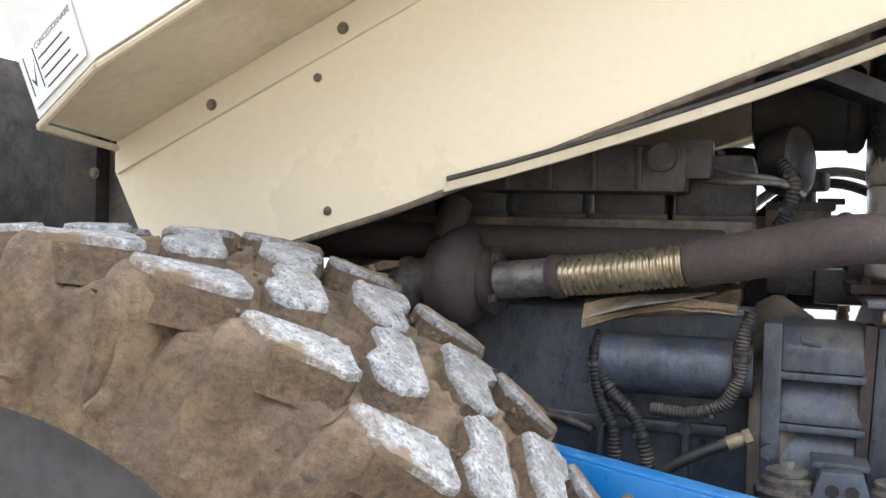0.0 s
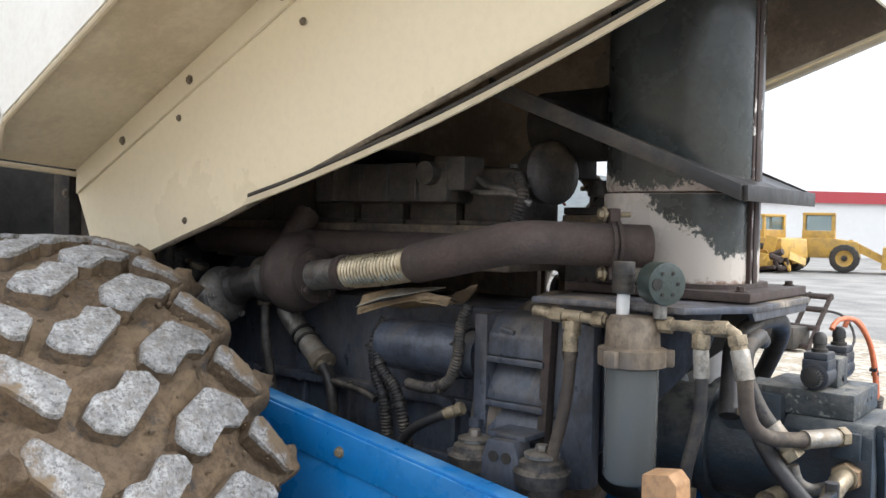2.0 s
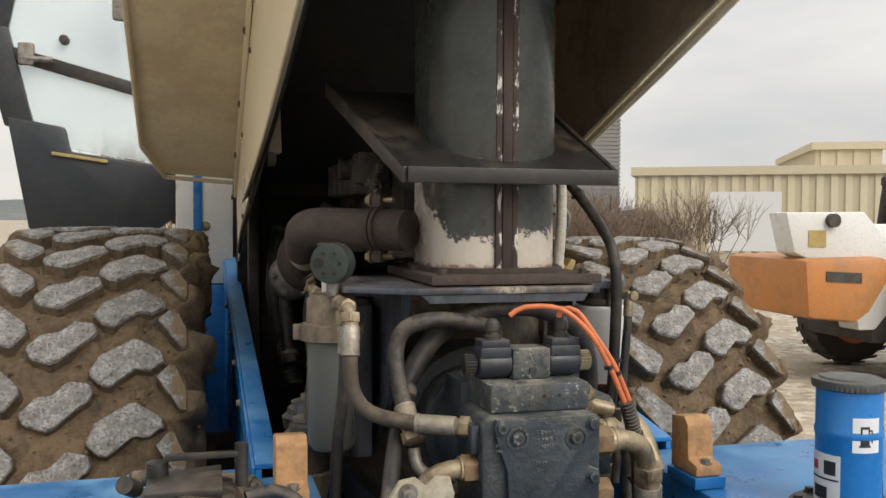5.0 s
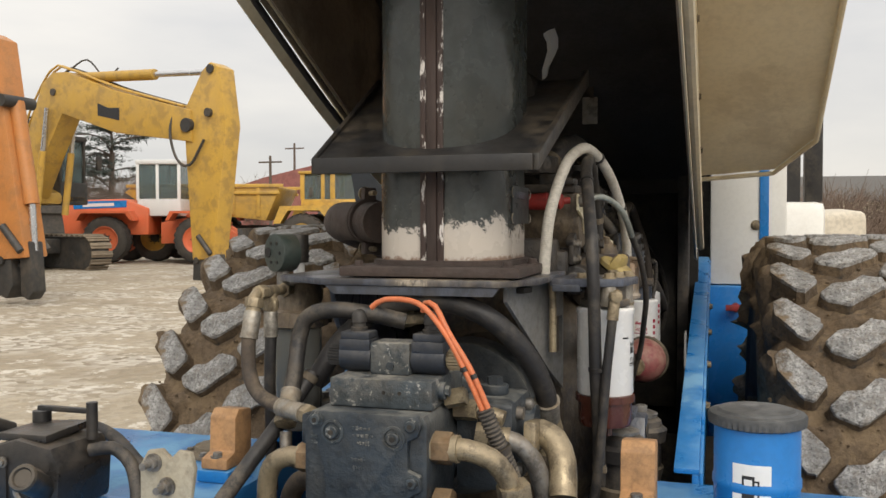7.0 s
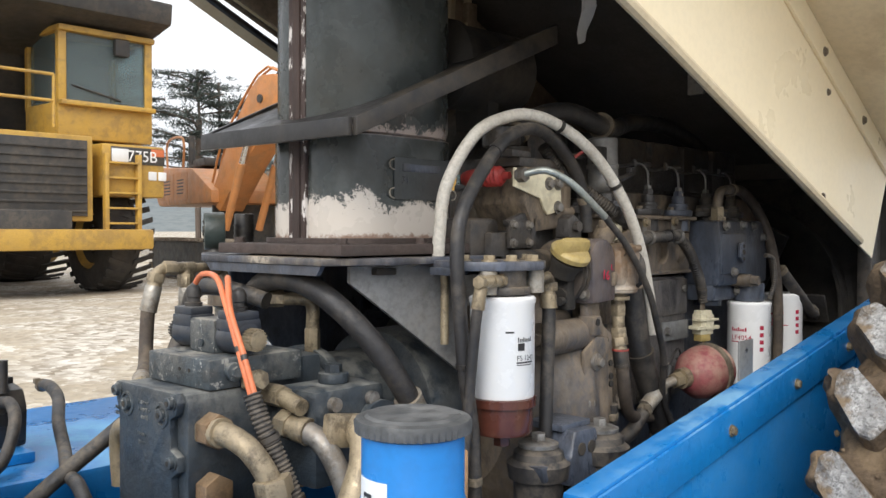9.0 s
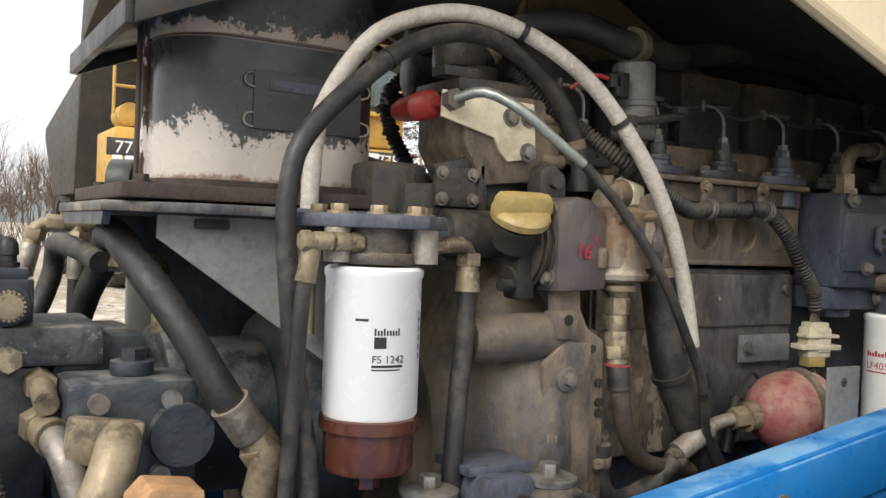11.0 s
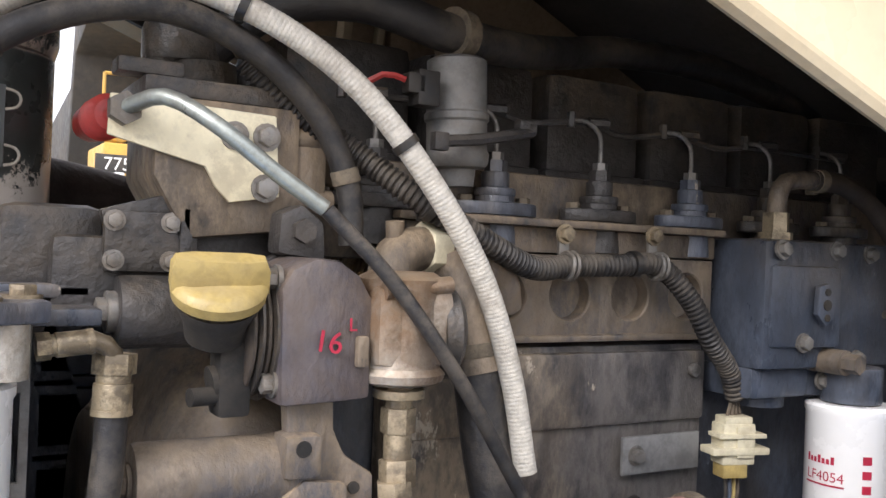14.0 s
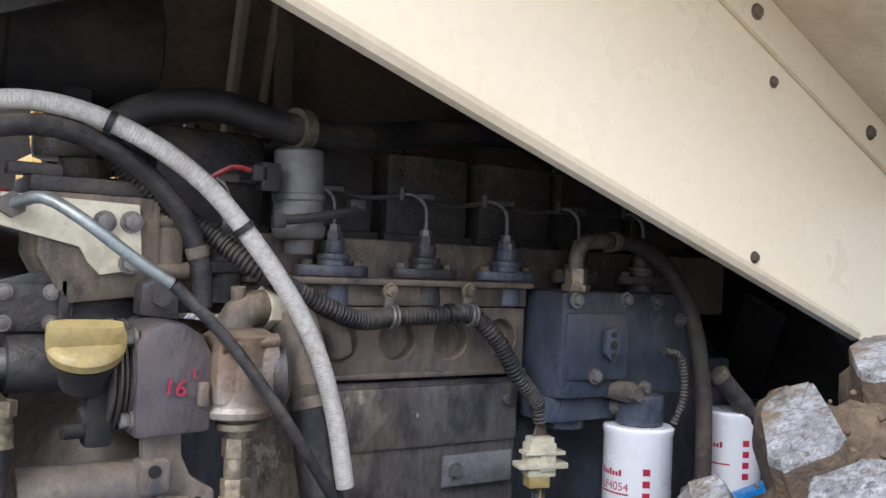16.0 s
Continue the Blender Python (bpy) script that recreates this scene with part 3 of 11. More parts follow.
LUGS = (  # outline across and round, and shift round, of the four rows of tread blocks
    (((0.056, 0.008), (0.056, 0.056), (0.080, 0.074), (0.166, -0.010), (0.171, -0.032), (0.138, -0.076), (0.116, -0.070)), 0.065),
    (((0.158, -0.014), (0.190, 0.026), (0.232, 0.030), (0.268, 0.066), (0.312, 0.056), (0.323, 0.030), (0.312, 0.012), (0.226, -0.062), (0.170, -0.040)), 0.0),
    (((0.292, -0.032), (0.312, 0.012), (0.392, 0.062), (0.408, 0.062), (0.462, 0.026), (0.471, -0.004), (0.436, -0.028), (0.402, -0.022), (0.346, -0.070), (0.322, -0.064)), -0.05),
    (((0.440, 0.040), (0.472, 0.072), (0.486, 0.068), (0.512, 0.010), (0.514, -0.056), (0.502, -0.054), (0.468, -0.002)), 0.028),
)


def lug_mesh(k, variant):
    """One chamfered, chipped tread block with its foot sunk into the carcass."""
    outline, _ = LUGS[k]
    rng = random.Random(17 * k + variant)
    f = Form()
    cu, cv = sum(p[0] for p in outline) / len(outline), sum(p[1] for p in outline) / len(outline)
    dense = []
    soft = list(outline)
    for _ in range(2):
        cut = []
        for (u, v), (u2, v2) in zip(soft, soft[1:] + soft[:1]):
            cut += [(u * 0.92 + u2 * 0.08, v * 0.92 + v2 * 0.08), (u * 0.08 + u2 * 0.92, v * 0.08 + v2 * 0.92)]
        soft = cut
    for u, v in soft:
        dense.append((u + rng.uniform(-1, 1) * 0.0018, v + rng.uniform(-1, 1) * 0.0018))

    def put(u, v, r):
        a = v / TYRE_R
        return f.bm.verts.new((r * math.cos(a), u - TYRE_W / 2, r * math.sin(a)))

    rings = []
    for grow, sink in ((1.10, 0.056), (0.945, 0.034), (0.905, 0.009), (0.89, 0.003), (0.86, 0.0)):
        rings.append([put(cu + (u - cu) * grow, cv + (v - cv) * grow, crown(min(max(u, 0.0), TYRE_W)) - sink + (rng.uniform(-1, 1) * 0.0015)) for u, v in dense])
    n = len(dense)
    for a, b in zip(rings, rings[1:]):
        for i in range(n):
            f.bm.faces.new((a[i], a[(i + 1) % n], b[(i + 1) % n], b[i]))
    mid = put(cu, cv, crown(cu) + 0.001)
    for i in range(n):
        f.bm.faces.new((rings[-1][i], rings[-1][(i + 1) % n], mid))
    me = mesh_of("tread_block", f, LUG, sharp=50)
    me.materials.append(MUD)
    for p in me.polygons:
        if p.index < 2 * n:
            p.material_index = 1
    return me


def make_wheel():
    w = thing("wheel", (0, 0, 0), "large muddy off-road wheel with worn grey tread blocks", "wheel", "rear wheels of the machine")
    f = Form()
    hw = TYRE_W / 2
    # profile from the bead over the tread to the other bead, cut into short steps
    hw -= 0.022
    half = [(-hw + 0.06, 0.32), (-hw + 0.012, 0.36), (-hw - 0.008, 0.46), (-hw - 0.006, 0.535), (-hw - 0.016, 0.548), (-hw - 0.013, 0.572), (-hw + 0.002, 0.60), (-hw + 0.014, 0.650), (-hw + 0.030, 0.682), (-hw + 0.06, 0.701), (-hw + 0.10, 0.709), (-hw + 0.18, 0.715), (0, 0.718)]
    prof = []
    for (d0, r0), (d1, r1) in zip(half, half[1:]):
        k = max(1, int(math.hypot(d1 - d0, r1 - r0) / 0.013)) if r0 > 0.5 else 2
        prof += [(d0 + (d1 - d0) * i / k, r0 + (r1 - r0) * i / k) for i in range(k)]
    prof = prof + [half[-1]] + [(-d, r) for d, r in prof[::-1]]
    n = 600
    rings = []
    for d, r in prof:
        side = -1 if d < 0 else 1
        k = 0 if d < 0 else 3
        phase = math.radians(5.5) + (LUGS[k][1] + (0.032 if k == 0 else -0.023)) / TYRE_R
        # buttress that carries each outer block down the side wall
        reach = min(max((r - 0.585) / 0.075, 0.0), 1.0) * min(max((abs(d) - hw + 0.11) / 0.03, 0.0), 1.0)
        reach = reach * reach * (3 - 2 * reach)
        ring = []
        for i in range(n):
            a = i * math.tau / n
            q = ((a - phase) / math.radians(12) + 0.5) % 1.0 - 0.5
            wide = 0.19 - 0.04 * (1 - reach)
            rib = min(max((wide + 0.09 - abs(q)) / 0.13, 0.0), 1.0)
            rib = rib * rib * (3 - 2 * rib) * reach
            c, s = math.cos(a), math.sin(a)
            rough = 0.0 if r < 0.575 else 1.0
            lump = 0.009 * noise.noise((c * 7, d * 12, s * 7)) + 0.006 * noise.noise((c * 21, d * 28, s * 21)) + 0.005 * noise.noise((c * 44, d * 60, s * 44))
            clod = noise.noise((c * 11 + 5, d * 15, s * 11))
            if clod > 0.2:
                lump += 0.04 * (clod - 0.2) + 0.026 * abs(noise.noise((c * 60, d * 80, s * 60))) * min(1.0, (clod - 0.2) * 6)
            lump *= rough
            rr = r + lump * (0.8 if abs(d) < hw - 0.06 else 0.3) + rib * 0.050 * min(max((abs(d) - hw + 0.075) / 0.03, 0.0), 1.0)
            dd = d + (0.026 * min(1.0, -d / hw) if d < 0 else 0.0) + side * (rib * 0.024 + (1.7 * lump if abs(d) > hw - 0.06 else 0.0))
            ring.append(f.bm.verts.new((rr * c, dd, rr * s)))
        rings.append(ring)
    for u, v in zip(rings, rings[1:]):
        for i in range(n):
            f.bm.faces.new((u[i], u[(i + 1) % n], v[(i + 1) % n], v[i]))
    low = [max(prof[j][1], prof[j + 1][1]) < 0.566 for j in range(len(prof) - 1)]
    tyre = new("tyre", mesh_of("tyre", f, MUD, 80))
    tyre.data.materials.append(SIDEWALL)
    for p in tyre.data.polygons:
        if low[min(p.index // n, len(low) - 1)]:
            p.material_index = 1
    tyre.parent = w
    f = Form()
    f.lathe((0, -0.21, 0), (0, 1, 0), [(0, 0.33), (0.02, 0.345), (0.04, 0.33), (0.10, 0.28), (0.36, 0.28), (0.38, 0.33), (0.40, 0.345), (0.42, 0.33)], 40)
    rim = new("rim", mesh_of("rim", f, WHITE))
    rim.parent = w
    for i in range(10):
        a = i * math.tau / 10
        f = Form()
        f.hexa((0.2 * math.cos(a), -0.212, 0.2 * math.sin(a)), (0, -1, 0), 0.016, 0.02)
        nut = new("wheel_nut", mesh_of("wheel_nut", f, STEEL))
        nut.parent = rim
    # tread blocks
    for k in range(4):
        variants = [lug_mesh(k, v) for v in range(3)]
        for i in range(30):
            b = new("tread_block", variants[(i * 7 + k) % 3])
            b.parent = tyre
            a = math.radians(12 * i + 5.5) + LUGS[k][1] / TYRE_R
            b.matrix_basis = Matrix.Rotation(-a, 4, "Y")
    # mud thrown on the carcass
    f = Form()
    rng = random.Random(5)
    for _ in range(450):
        a, d = rng.uniform(-0.2, 2.6), rng.uniform(-hw + 0.03, hw)
        r = 0.726 if abs(d) < hw - 0.05 else rng.uniform(0.60, 0.69)
        s = rng.uniform(0.002, 0.0055)
        bmesh.ops.create_icosphere(f.bm, subdivisions=1, radius=1, matrix=Matrix.Translation((r * math.cos(a), d, r * math.sin(a))) @ Matrix.Diagonal((s, s * rng.uniform(0.7, 1.4), s * rng.uniform(0.7, 1.5), 1)))
    crumbs = new("loose_mud", mesh_of("loose_mud", f, MUD, 70))
    crumbs.parent = tyre
    tagged(crumbs, kind="stuff")
    return w


wheel_left = make_wheel()
wheel_left.matrix_basis = pose(HUB_X, -0.785, HUB_Z)
copy_thing(wheel_left, pose(HUB_X, 0.766, HUB_Z - 0.028, 0, -3.5, 0))

# ---- chassis: side plates, rear decks, cross members ----
Y0 = -0.02


def make_chassis():
    c = thing("chassis_frame", (0, 0, 0.9), "bright blue painted steel machine frame with bolted side plates", "machine frame")

    def top(x):
        return 1.112 - 0.15 * x

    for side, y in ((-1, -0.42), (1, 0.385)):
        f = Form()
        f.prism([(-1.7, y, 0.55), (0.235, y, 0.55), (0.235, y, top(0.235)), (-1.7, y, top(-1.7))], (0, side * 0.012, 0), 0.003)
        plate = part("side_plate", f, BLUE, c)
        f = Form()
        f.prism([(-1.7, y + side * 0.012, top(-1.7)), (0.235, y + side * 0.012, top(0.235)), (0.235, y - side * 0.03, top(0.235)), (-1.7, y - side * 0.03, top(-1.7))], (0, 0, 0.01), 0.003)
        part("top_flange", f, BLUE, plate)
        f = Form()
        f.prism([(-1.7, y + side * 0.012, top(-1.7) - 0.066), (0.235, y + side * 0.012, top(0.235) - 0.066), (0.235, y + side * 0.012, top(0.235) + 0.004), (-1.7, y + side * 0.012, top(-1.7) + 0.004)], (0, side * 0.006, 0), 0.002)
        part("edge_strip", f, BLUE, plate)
        for x in (-0.205, -0.50, -0.80, -1.1):
            f = Form()
            f.hexa((x, y + side * 0.018, top(x) - 0.034), (0, side, 0), 0.008, 0.009)
            part("bolt", f, ZINC, plate)
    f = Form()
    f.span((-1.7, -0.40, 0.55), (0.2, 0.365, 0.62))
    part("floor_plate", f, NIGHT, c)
    # rear decks and the cross member behind the pump bay
    f = Form()
    f.prism([(0.168, -0.90, 0.98), (1.15, -0.90, 0.98), (1.15, -0.33, 0.98), (0.235, -0.33, 0.98), (0.235, -0.444, 0.98), (0.168, -0.444, 0.98)], (0, 0, 0.085), 0.012)
    part("deck", f, BLUE, c)
    for name, a, b in (("deck", (0.235, 0.295, 0.98), (1.15, 0.90, 1.065)), ("rear_beam", (0.86, -0.329, 0.80), (1.15, 0.294, 1.0))):
        f = Form()
        f.span(a, b, 0.012)
        part(name, f, BLUE, c)
    # deck sides in a darker blue than the deck tops
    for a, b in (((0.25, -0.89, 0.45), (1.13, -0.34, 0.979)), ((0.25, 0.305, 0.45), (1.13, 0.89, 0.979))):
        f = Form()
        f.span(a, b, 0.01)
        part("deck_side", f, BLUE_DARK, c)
    f = Form()
    f.span((0.236, -0.329, 0.5), (0.86, 0.294, 0.56))
    part("pump_bay_floor", f, NIGHT, c)
    # axle
    f = Form()
    f.cyl((HUB_X, -0.58, HUB_Z), (HUB_X, 0.54, HUB_Z), 0.14, n=28)
    f.cyl((HUB_X, -0.60, HUB_Z), (HUB_X, -0.55, HUB_Z), 0.26, n=28)
    f.cyl((HUB_X, 0.51, HUB_Z), (HUB_X, 0.56, HUB_Z), 0.26, n=28)
    part("axle", f, NIGHT, c)
    return c


make_chassis()

# ---- tilted hood ----
def shelf_z(x):
    return 1.66 + 0.47 * (x + 1.18)


def skirt_z(x):
    return 1.39 + 0.343 * (x + 1.08)


def left_skirt(x):
    """Lower edge of the left hood panel, which is bowed inwards behind the engine."""
    z = 1.388 + 0.313 * (x + 1.085) if x < -0.6 else 1.540 + 0.383 * (x + 0.6)
    return Y0 - 0.385 + 0.056 * min(max((x + 0.7) / 1.1, 0.0), 1.15), z


def sheet(f, low, high, by):
    """A bent sheet between a lower and an upper edge, made solid by the vector by."""
    by = Vector(by)
    cols = []
    for a, b in zip(low, high):
        a, b = Vector(a), Vector(b)
        cols.append([f.bm.verts.new(v) for v in (a, b, b + by, a + by)])
    for p, q in zip(cols, cols[1:]):
        for k in range(4):
            f.bm.faces.new((p[k], q[k], q[(k + 1) % 4], p[(k + 1) % 4]))
    f.bm.faces.new(cols[0])
    f.bm.faces.new(cols[-1][::-1])
    bmesh.ops.recalc_face_normals(f.bm, faces=f.bm.faces[:])
    return f


def make_hood():
    h = thing("engine_hood", (-1.2, Y0, 1.4), "cream and white sheet-metal engine hood tilted open with rust marks", "hood")
    for side in (-1, 1):
        yi, yo = Y0 + side * 0.385, Y0 + (0.715 if side > 0 else -0.672)
        f = Form()
        x1 = 0.555
        xs = [-1.085 + (x1 + 1.085) * k / 14 for k in range(15)]
        edge = [left_skirt(x) if side < 0 else (yi, skirt_z(x)) for x in xs]
        if side < 0:
            sheet(f, [(-1.20, yi, 1.60)] + [(x, y, z) for x, (y, z) in zip(xs, edge)], [(-1.20, yi, 1.65)] + [(x, yi, shelf_z(x)) for x in xs], (0, 0.004, 0))
        else:
            f.prism([(-1.085, yi, skirt_z(-1.085)), (x1, yi, skirt_z(x1)), (x1 + 0.02, yi, shelf_z(x1)), (-1.18, yi, shelf_z(-1.18)), (-1.20, yi, 1.60)], (0, -side * 0.004, 0))
        panel = part("side_panel", f, CREAM, h, "cream painted side panel with small screws")
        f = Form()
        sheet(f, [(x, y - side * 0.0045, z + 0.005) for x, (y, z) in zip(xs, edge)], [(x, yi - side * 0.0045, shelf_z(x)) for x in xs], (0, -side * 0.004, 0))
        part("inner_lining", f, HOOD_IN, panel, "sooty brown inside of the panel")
        f = Form()
        lo = lambda x: shelf_z(x) - 0.062
        f.prism([(-1.19, yi, lo(-1.19)), (0.56, yi, lo(0.56)), (0.56, yi, shelf_z(0.56)), (-1.19, yi, shelf_z(-1.19))], (0, side * 0.010, 0), 0.003)
        flange = part("flange", f, CREAM, h)
        f = Form()
        outline = [(-1.19, yi + side * 0.008), (0.56, yi + side * 0.008), (0.56, yo), (-0.985, yo), (-1.16, yi + side * 0.225)]
        f.prism([(x, y, shelf_z(x)) for x, y in outline], (-0.0035, 0, 0.0075), 0.0)
        part("underside", f, CREAM_DIRTY, h, "cream underside with brown dirt along its edges")
        f = Form()
        rim = [(-1.19, yi + side * 0.01), (-1.16, yi + side * 0.225), (-0.985, yo), (0.56, yo)]
        for (xa, ya), (xb, yb) in zip(rim, rim[1:]):
            a, b = Vector((xa, ya, shelf_z(xa) - 0.012)), Vector((xb, yb, shelf_z(xb) - 0.012))
            f.cyl(a, b, 0.007, n=8)
        part("rolled_edge", f, CREAM_DIRTY, h)
        f = Form()
        f.prism([(-1.16, yi + side * 0.225, shelf_z(-1.16)), (-0.985, yo, shelf_z(-0.985)), (-1.20, yo, shelf_z(-0.985) + 0.42), (-1.36, yi + side * 0.225, shelf_z(-1.16) + 0.42)], (0.002, side * 0.005, 0))
        corner = part("corner_panel", f, WHITE, h)
        if side < 0:
            p0, p1 = Vector((-1.16, yi - 0.225, shelf_z(-1.16))), Vector((-0.985, yo, shelf_z(-0.985)))
            e1 = (p1 - p0).normalized()
            e2 = Vector((-0.2, 0, 0.42))
            e2 = (e2 - e1 * e2.dot(e1)).normalized()
            nrm = e1.cross(e2)
            nrm = nrm if nrm.y < 0 else -nrm
            base = p0 + nrm * 0.0075
            f = Form()
            f.prism([base + e1 * u + e2 * v for u, v in ((0.012, 0.012), (0.19, 0.012), (0.20, 0.13), (0.012, 0.12))], nrm * 0.0006)
            st = part("dealer_sticker", f, LABEL, corner, "white dealer sticker with dark print")
            M = Matrix((e1, e2, nrm)).transposed().to_4x4()
            words("sticker_print", "CONCESSIONNAIRE", 0.0135, Matrix.Translation(base + nrm * 0.0008 + e1 * 0.066 + e2 * 0.092) @ M, INK, st, "", 0.0002)
            f = Form()
            for k, w in enumerate((0.085, 0.098, 0.090, 0.105)):
                f = Form()
                a = base + nrm * 0.0007 + e1 * 0.066 + e2 * (0.074 - 0.017 * k)
                f.prism([a, a + e1 * w, a + e1 * w + e2 * 0.0028, a + e2 * 0.0028], nrm * 0.0004)
                part("print_bar", f, INK, st)
            f = Form()
            a = base + nrm * 0.0007 + e1 * 0.022
            for q in (((0, 0.03), (0.003, 0.03), (0.003, 0.10), (0, 0.10)), ((0.035, 0.03), (0.038, 0.03), (0.038, 0.10), (0.035, 0.10)), ((0.006, 0.06), (0.016, 0.04), (0.032, 0.085), (0.016, 0.05))):
                f.prism([a + e1 * u + e2 * v for u, v in q], nrm * 0.0004)
            part("sticker_mark", f, INK, st)
        f = Form()
        f.prism([(-0.985, yo, shelf_z(-0.985)), (0.56, yo, shelf_z(0.56)), (0.36, yo, shelf_z(0.56) + 0.42), (-1.20, yo, shelf_z(-0.985) + 0.42)], (0, side * 0.005, 0))
        outer = part("outer_panel", f, WHITE, h, "white painted outer side panel")
        for x in (-1.24, -0.976, -0.713, -0.41, -0.11, 0.2):
            f = Form()
            f.hexa((x, yi + side * 0.010, lo(x) + 0.026), (0, side, 0), 0.008, 0.006)
            part("bolt", f, SEAL, flange)
        for x, dz in ((-0.765, 1.763), (-0.739, 1.532), (-0.36, 1.93)):
            f = Form()
            f.hexa((x, yi, dz), (0, side, 0), 0.006, 0.005)
            part("screw", f, SEAL, panel)
        # edge trim along the lower edge, hanging loose on the left
        f = Form()
        if side < 0:
            part("edge_trim", f.tube([(x, y - 0.003, z - 0.002) for x, (y, z) in zip(xs[1:], edge[1:])], 0.006, n=8, step=0.03), SEAL, h, "dusty rubber edge trim")
            pts = []
            for k in range(12):
                x = -0.52 + 0.0972 * k
                y, z = left_skirt(x)
                gap = 0.032 * math.sin(math.pi * min(1.0, (x + 0.52) / 1.25)) ** 0.8 - 0.012 * max(0.0, -x / 0.52)
                pts.append((x, y - 0.012, z - gap))
            f = Form()
            sheet(f, [(x, y - 0.012, z - 0.016) for x, y, z in pts], [(x, y + 0.004, z + 0.004) for x, y, z in pts], (0.002, 0.003, -0.001))
            strip = part("loose_trim", f, CREAM_DIRTY, h, "cream edge strip hanging loose")
            f = Form()
            f.tube([(x, y + 0.007, z + 0.004) for x, y, z in pts], 0.007, n=8, step=0.03)
            part("rubber_lip", f, BLACK, strip)
        else:
            f.tube([(x, yi + side * 0.012, skirt_z(x) - 0.002 - (0.003 * math.sin(min(1.0, x / 0.56) * math.pi) if x > 0 else 0.0)) for x in [-0.95 + 0.1 * k for k in range(16)]], 0.0105, n=8, step=0.03)
            part("edge_trim", f, CREAM_DIRTY, h, "worn rolled lower edge")
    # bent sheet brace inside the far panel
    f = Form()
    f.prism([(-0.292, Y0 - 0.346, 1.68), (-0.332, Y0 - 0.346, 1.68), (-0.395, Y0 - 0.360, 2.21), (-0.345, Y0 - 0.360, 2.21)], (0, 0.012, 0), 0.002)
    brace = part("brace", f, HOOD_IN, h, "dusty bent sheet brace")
    for xa, xb, wa, wb in ((-0.278, -0.328, 0.014, 0.017), (-0.332, -0.395, 0.010, 0.012)):
        f = Form()
        f.prism([(xa, Y0 - 0.348, 1.68), (xa - wa, Y0 - 0.348, 1.68), (xb - wb, Y0 - 0.362, 2.21), (xb, Y0 - 0.362, 2.21)], (0, 0.030, 0), 0.002)
        part("brace_flange", f, CREAM_DIRTY, brace)
    # front, roof and rear close the box
    f = Form()
    a, b = Y0 - 0.672, Y0 + 0.715
    f.prism([(-1.36, a, shelf_z(-1.16) + 0.42), (0.36, a, shelf_z(0.56) + 0.42), (0.36, b, shelf_z(0.56) + 0.42), (-1.36, b, shelf_z(-1.16) + 0.42)], (-0.002, 0, 0.006))
    part("roof", f, WHITE, h)
    f = Form()
    f.prism([(0.565, a, shelf_z(0.56) - 0.01), (0.565, b, shelf_z(0.56) - 0.01), (0.365, b, shelf_z(0.56) + 0.43), (0.365, a, shelf_z(0.56) + 0.43)], (0.006, 0, 0.002))
    part("rear_panel", f, WHITE, h)
    f = Form()
    f.prism([(0.562, Y0 - 0.40, skirt_z(0.56)), (0.562, Y0 + 0.40, skirt_z(0.56)), (0.582, Y0 + 0.40, shelf_z(0.56)), (0.582, Y0 - 0.40, shelf_z(0.56))], (0.006, 0, 0))
    part("rear_skirt", f, CREAM, h)
    # front wall, darkened by colour like the ceiling liner
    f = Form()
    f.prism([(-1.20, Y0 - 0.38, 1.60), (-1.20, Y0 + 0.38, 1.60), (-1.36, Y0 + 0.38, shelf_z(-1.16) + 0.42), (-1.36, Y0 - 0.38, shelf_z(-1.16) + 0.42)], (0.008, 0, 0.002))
    part("front_wall", f, SHADED_LINING, h)
    # inside: ceiling liner, coloured dark for the hood's shade, and ribs
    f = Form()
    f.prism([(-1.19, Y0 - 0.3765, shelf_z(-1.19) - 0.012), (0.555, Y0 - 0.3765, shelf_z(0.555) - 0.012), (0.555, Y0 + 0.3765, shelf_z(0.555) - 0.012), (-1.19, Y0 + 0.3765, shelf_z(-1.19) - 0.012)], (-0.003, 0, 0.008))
    part("ceiling_liner", f, SHADED_LINING, h)
    for x, side in ((-0.40, -1),):
            yi = Y0 + side * 0.345
            f = Form()
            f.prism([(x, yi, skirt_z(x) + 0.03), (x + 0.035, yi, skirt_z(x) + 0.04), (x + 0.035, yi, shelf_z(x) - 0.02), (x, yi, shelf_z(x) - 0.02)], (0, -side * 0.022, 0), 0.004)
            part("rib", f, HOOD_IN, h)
    return h


make_hood()


def make_hood_strap():
    t = thing("check_strap", (-0.70, 0.085, 1.78), "dusty webbing strap with a steel buckle hanging inside the hood", "strap")
    f = Form()
    f.tube([(-0.69, 0.085, 1.99), (-0.694, 0.087, 1.92), (-0.698, 0.085, 1.85)], 0.016, n=8, flat=0.25)
    part("webbing", f, HOSE_TAN, t)
    f = Form()
    f.box((-0.697, 0.085, 1.815), (0.010, 0.042, 0.075), bev=0.003)
    part("buckle", f, STEEL, t)


make_hood_strap()


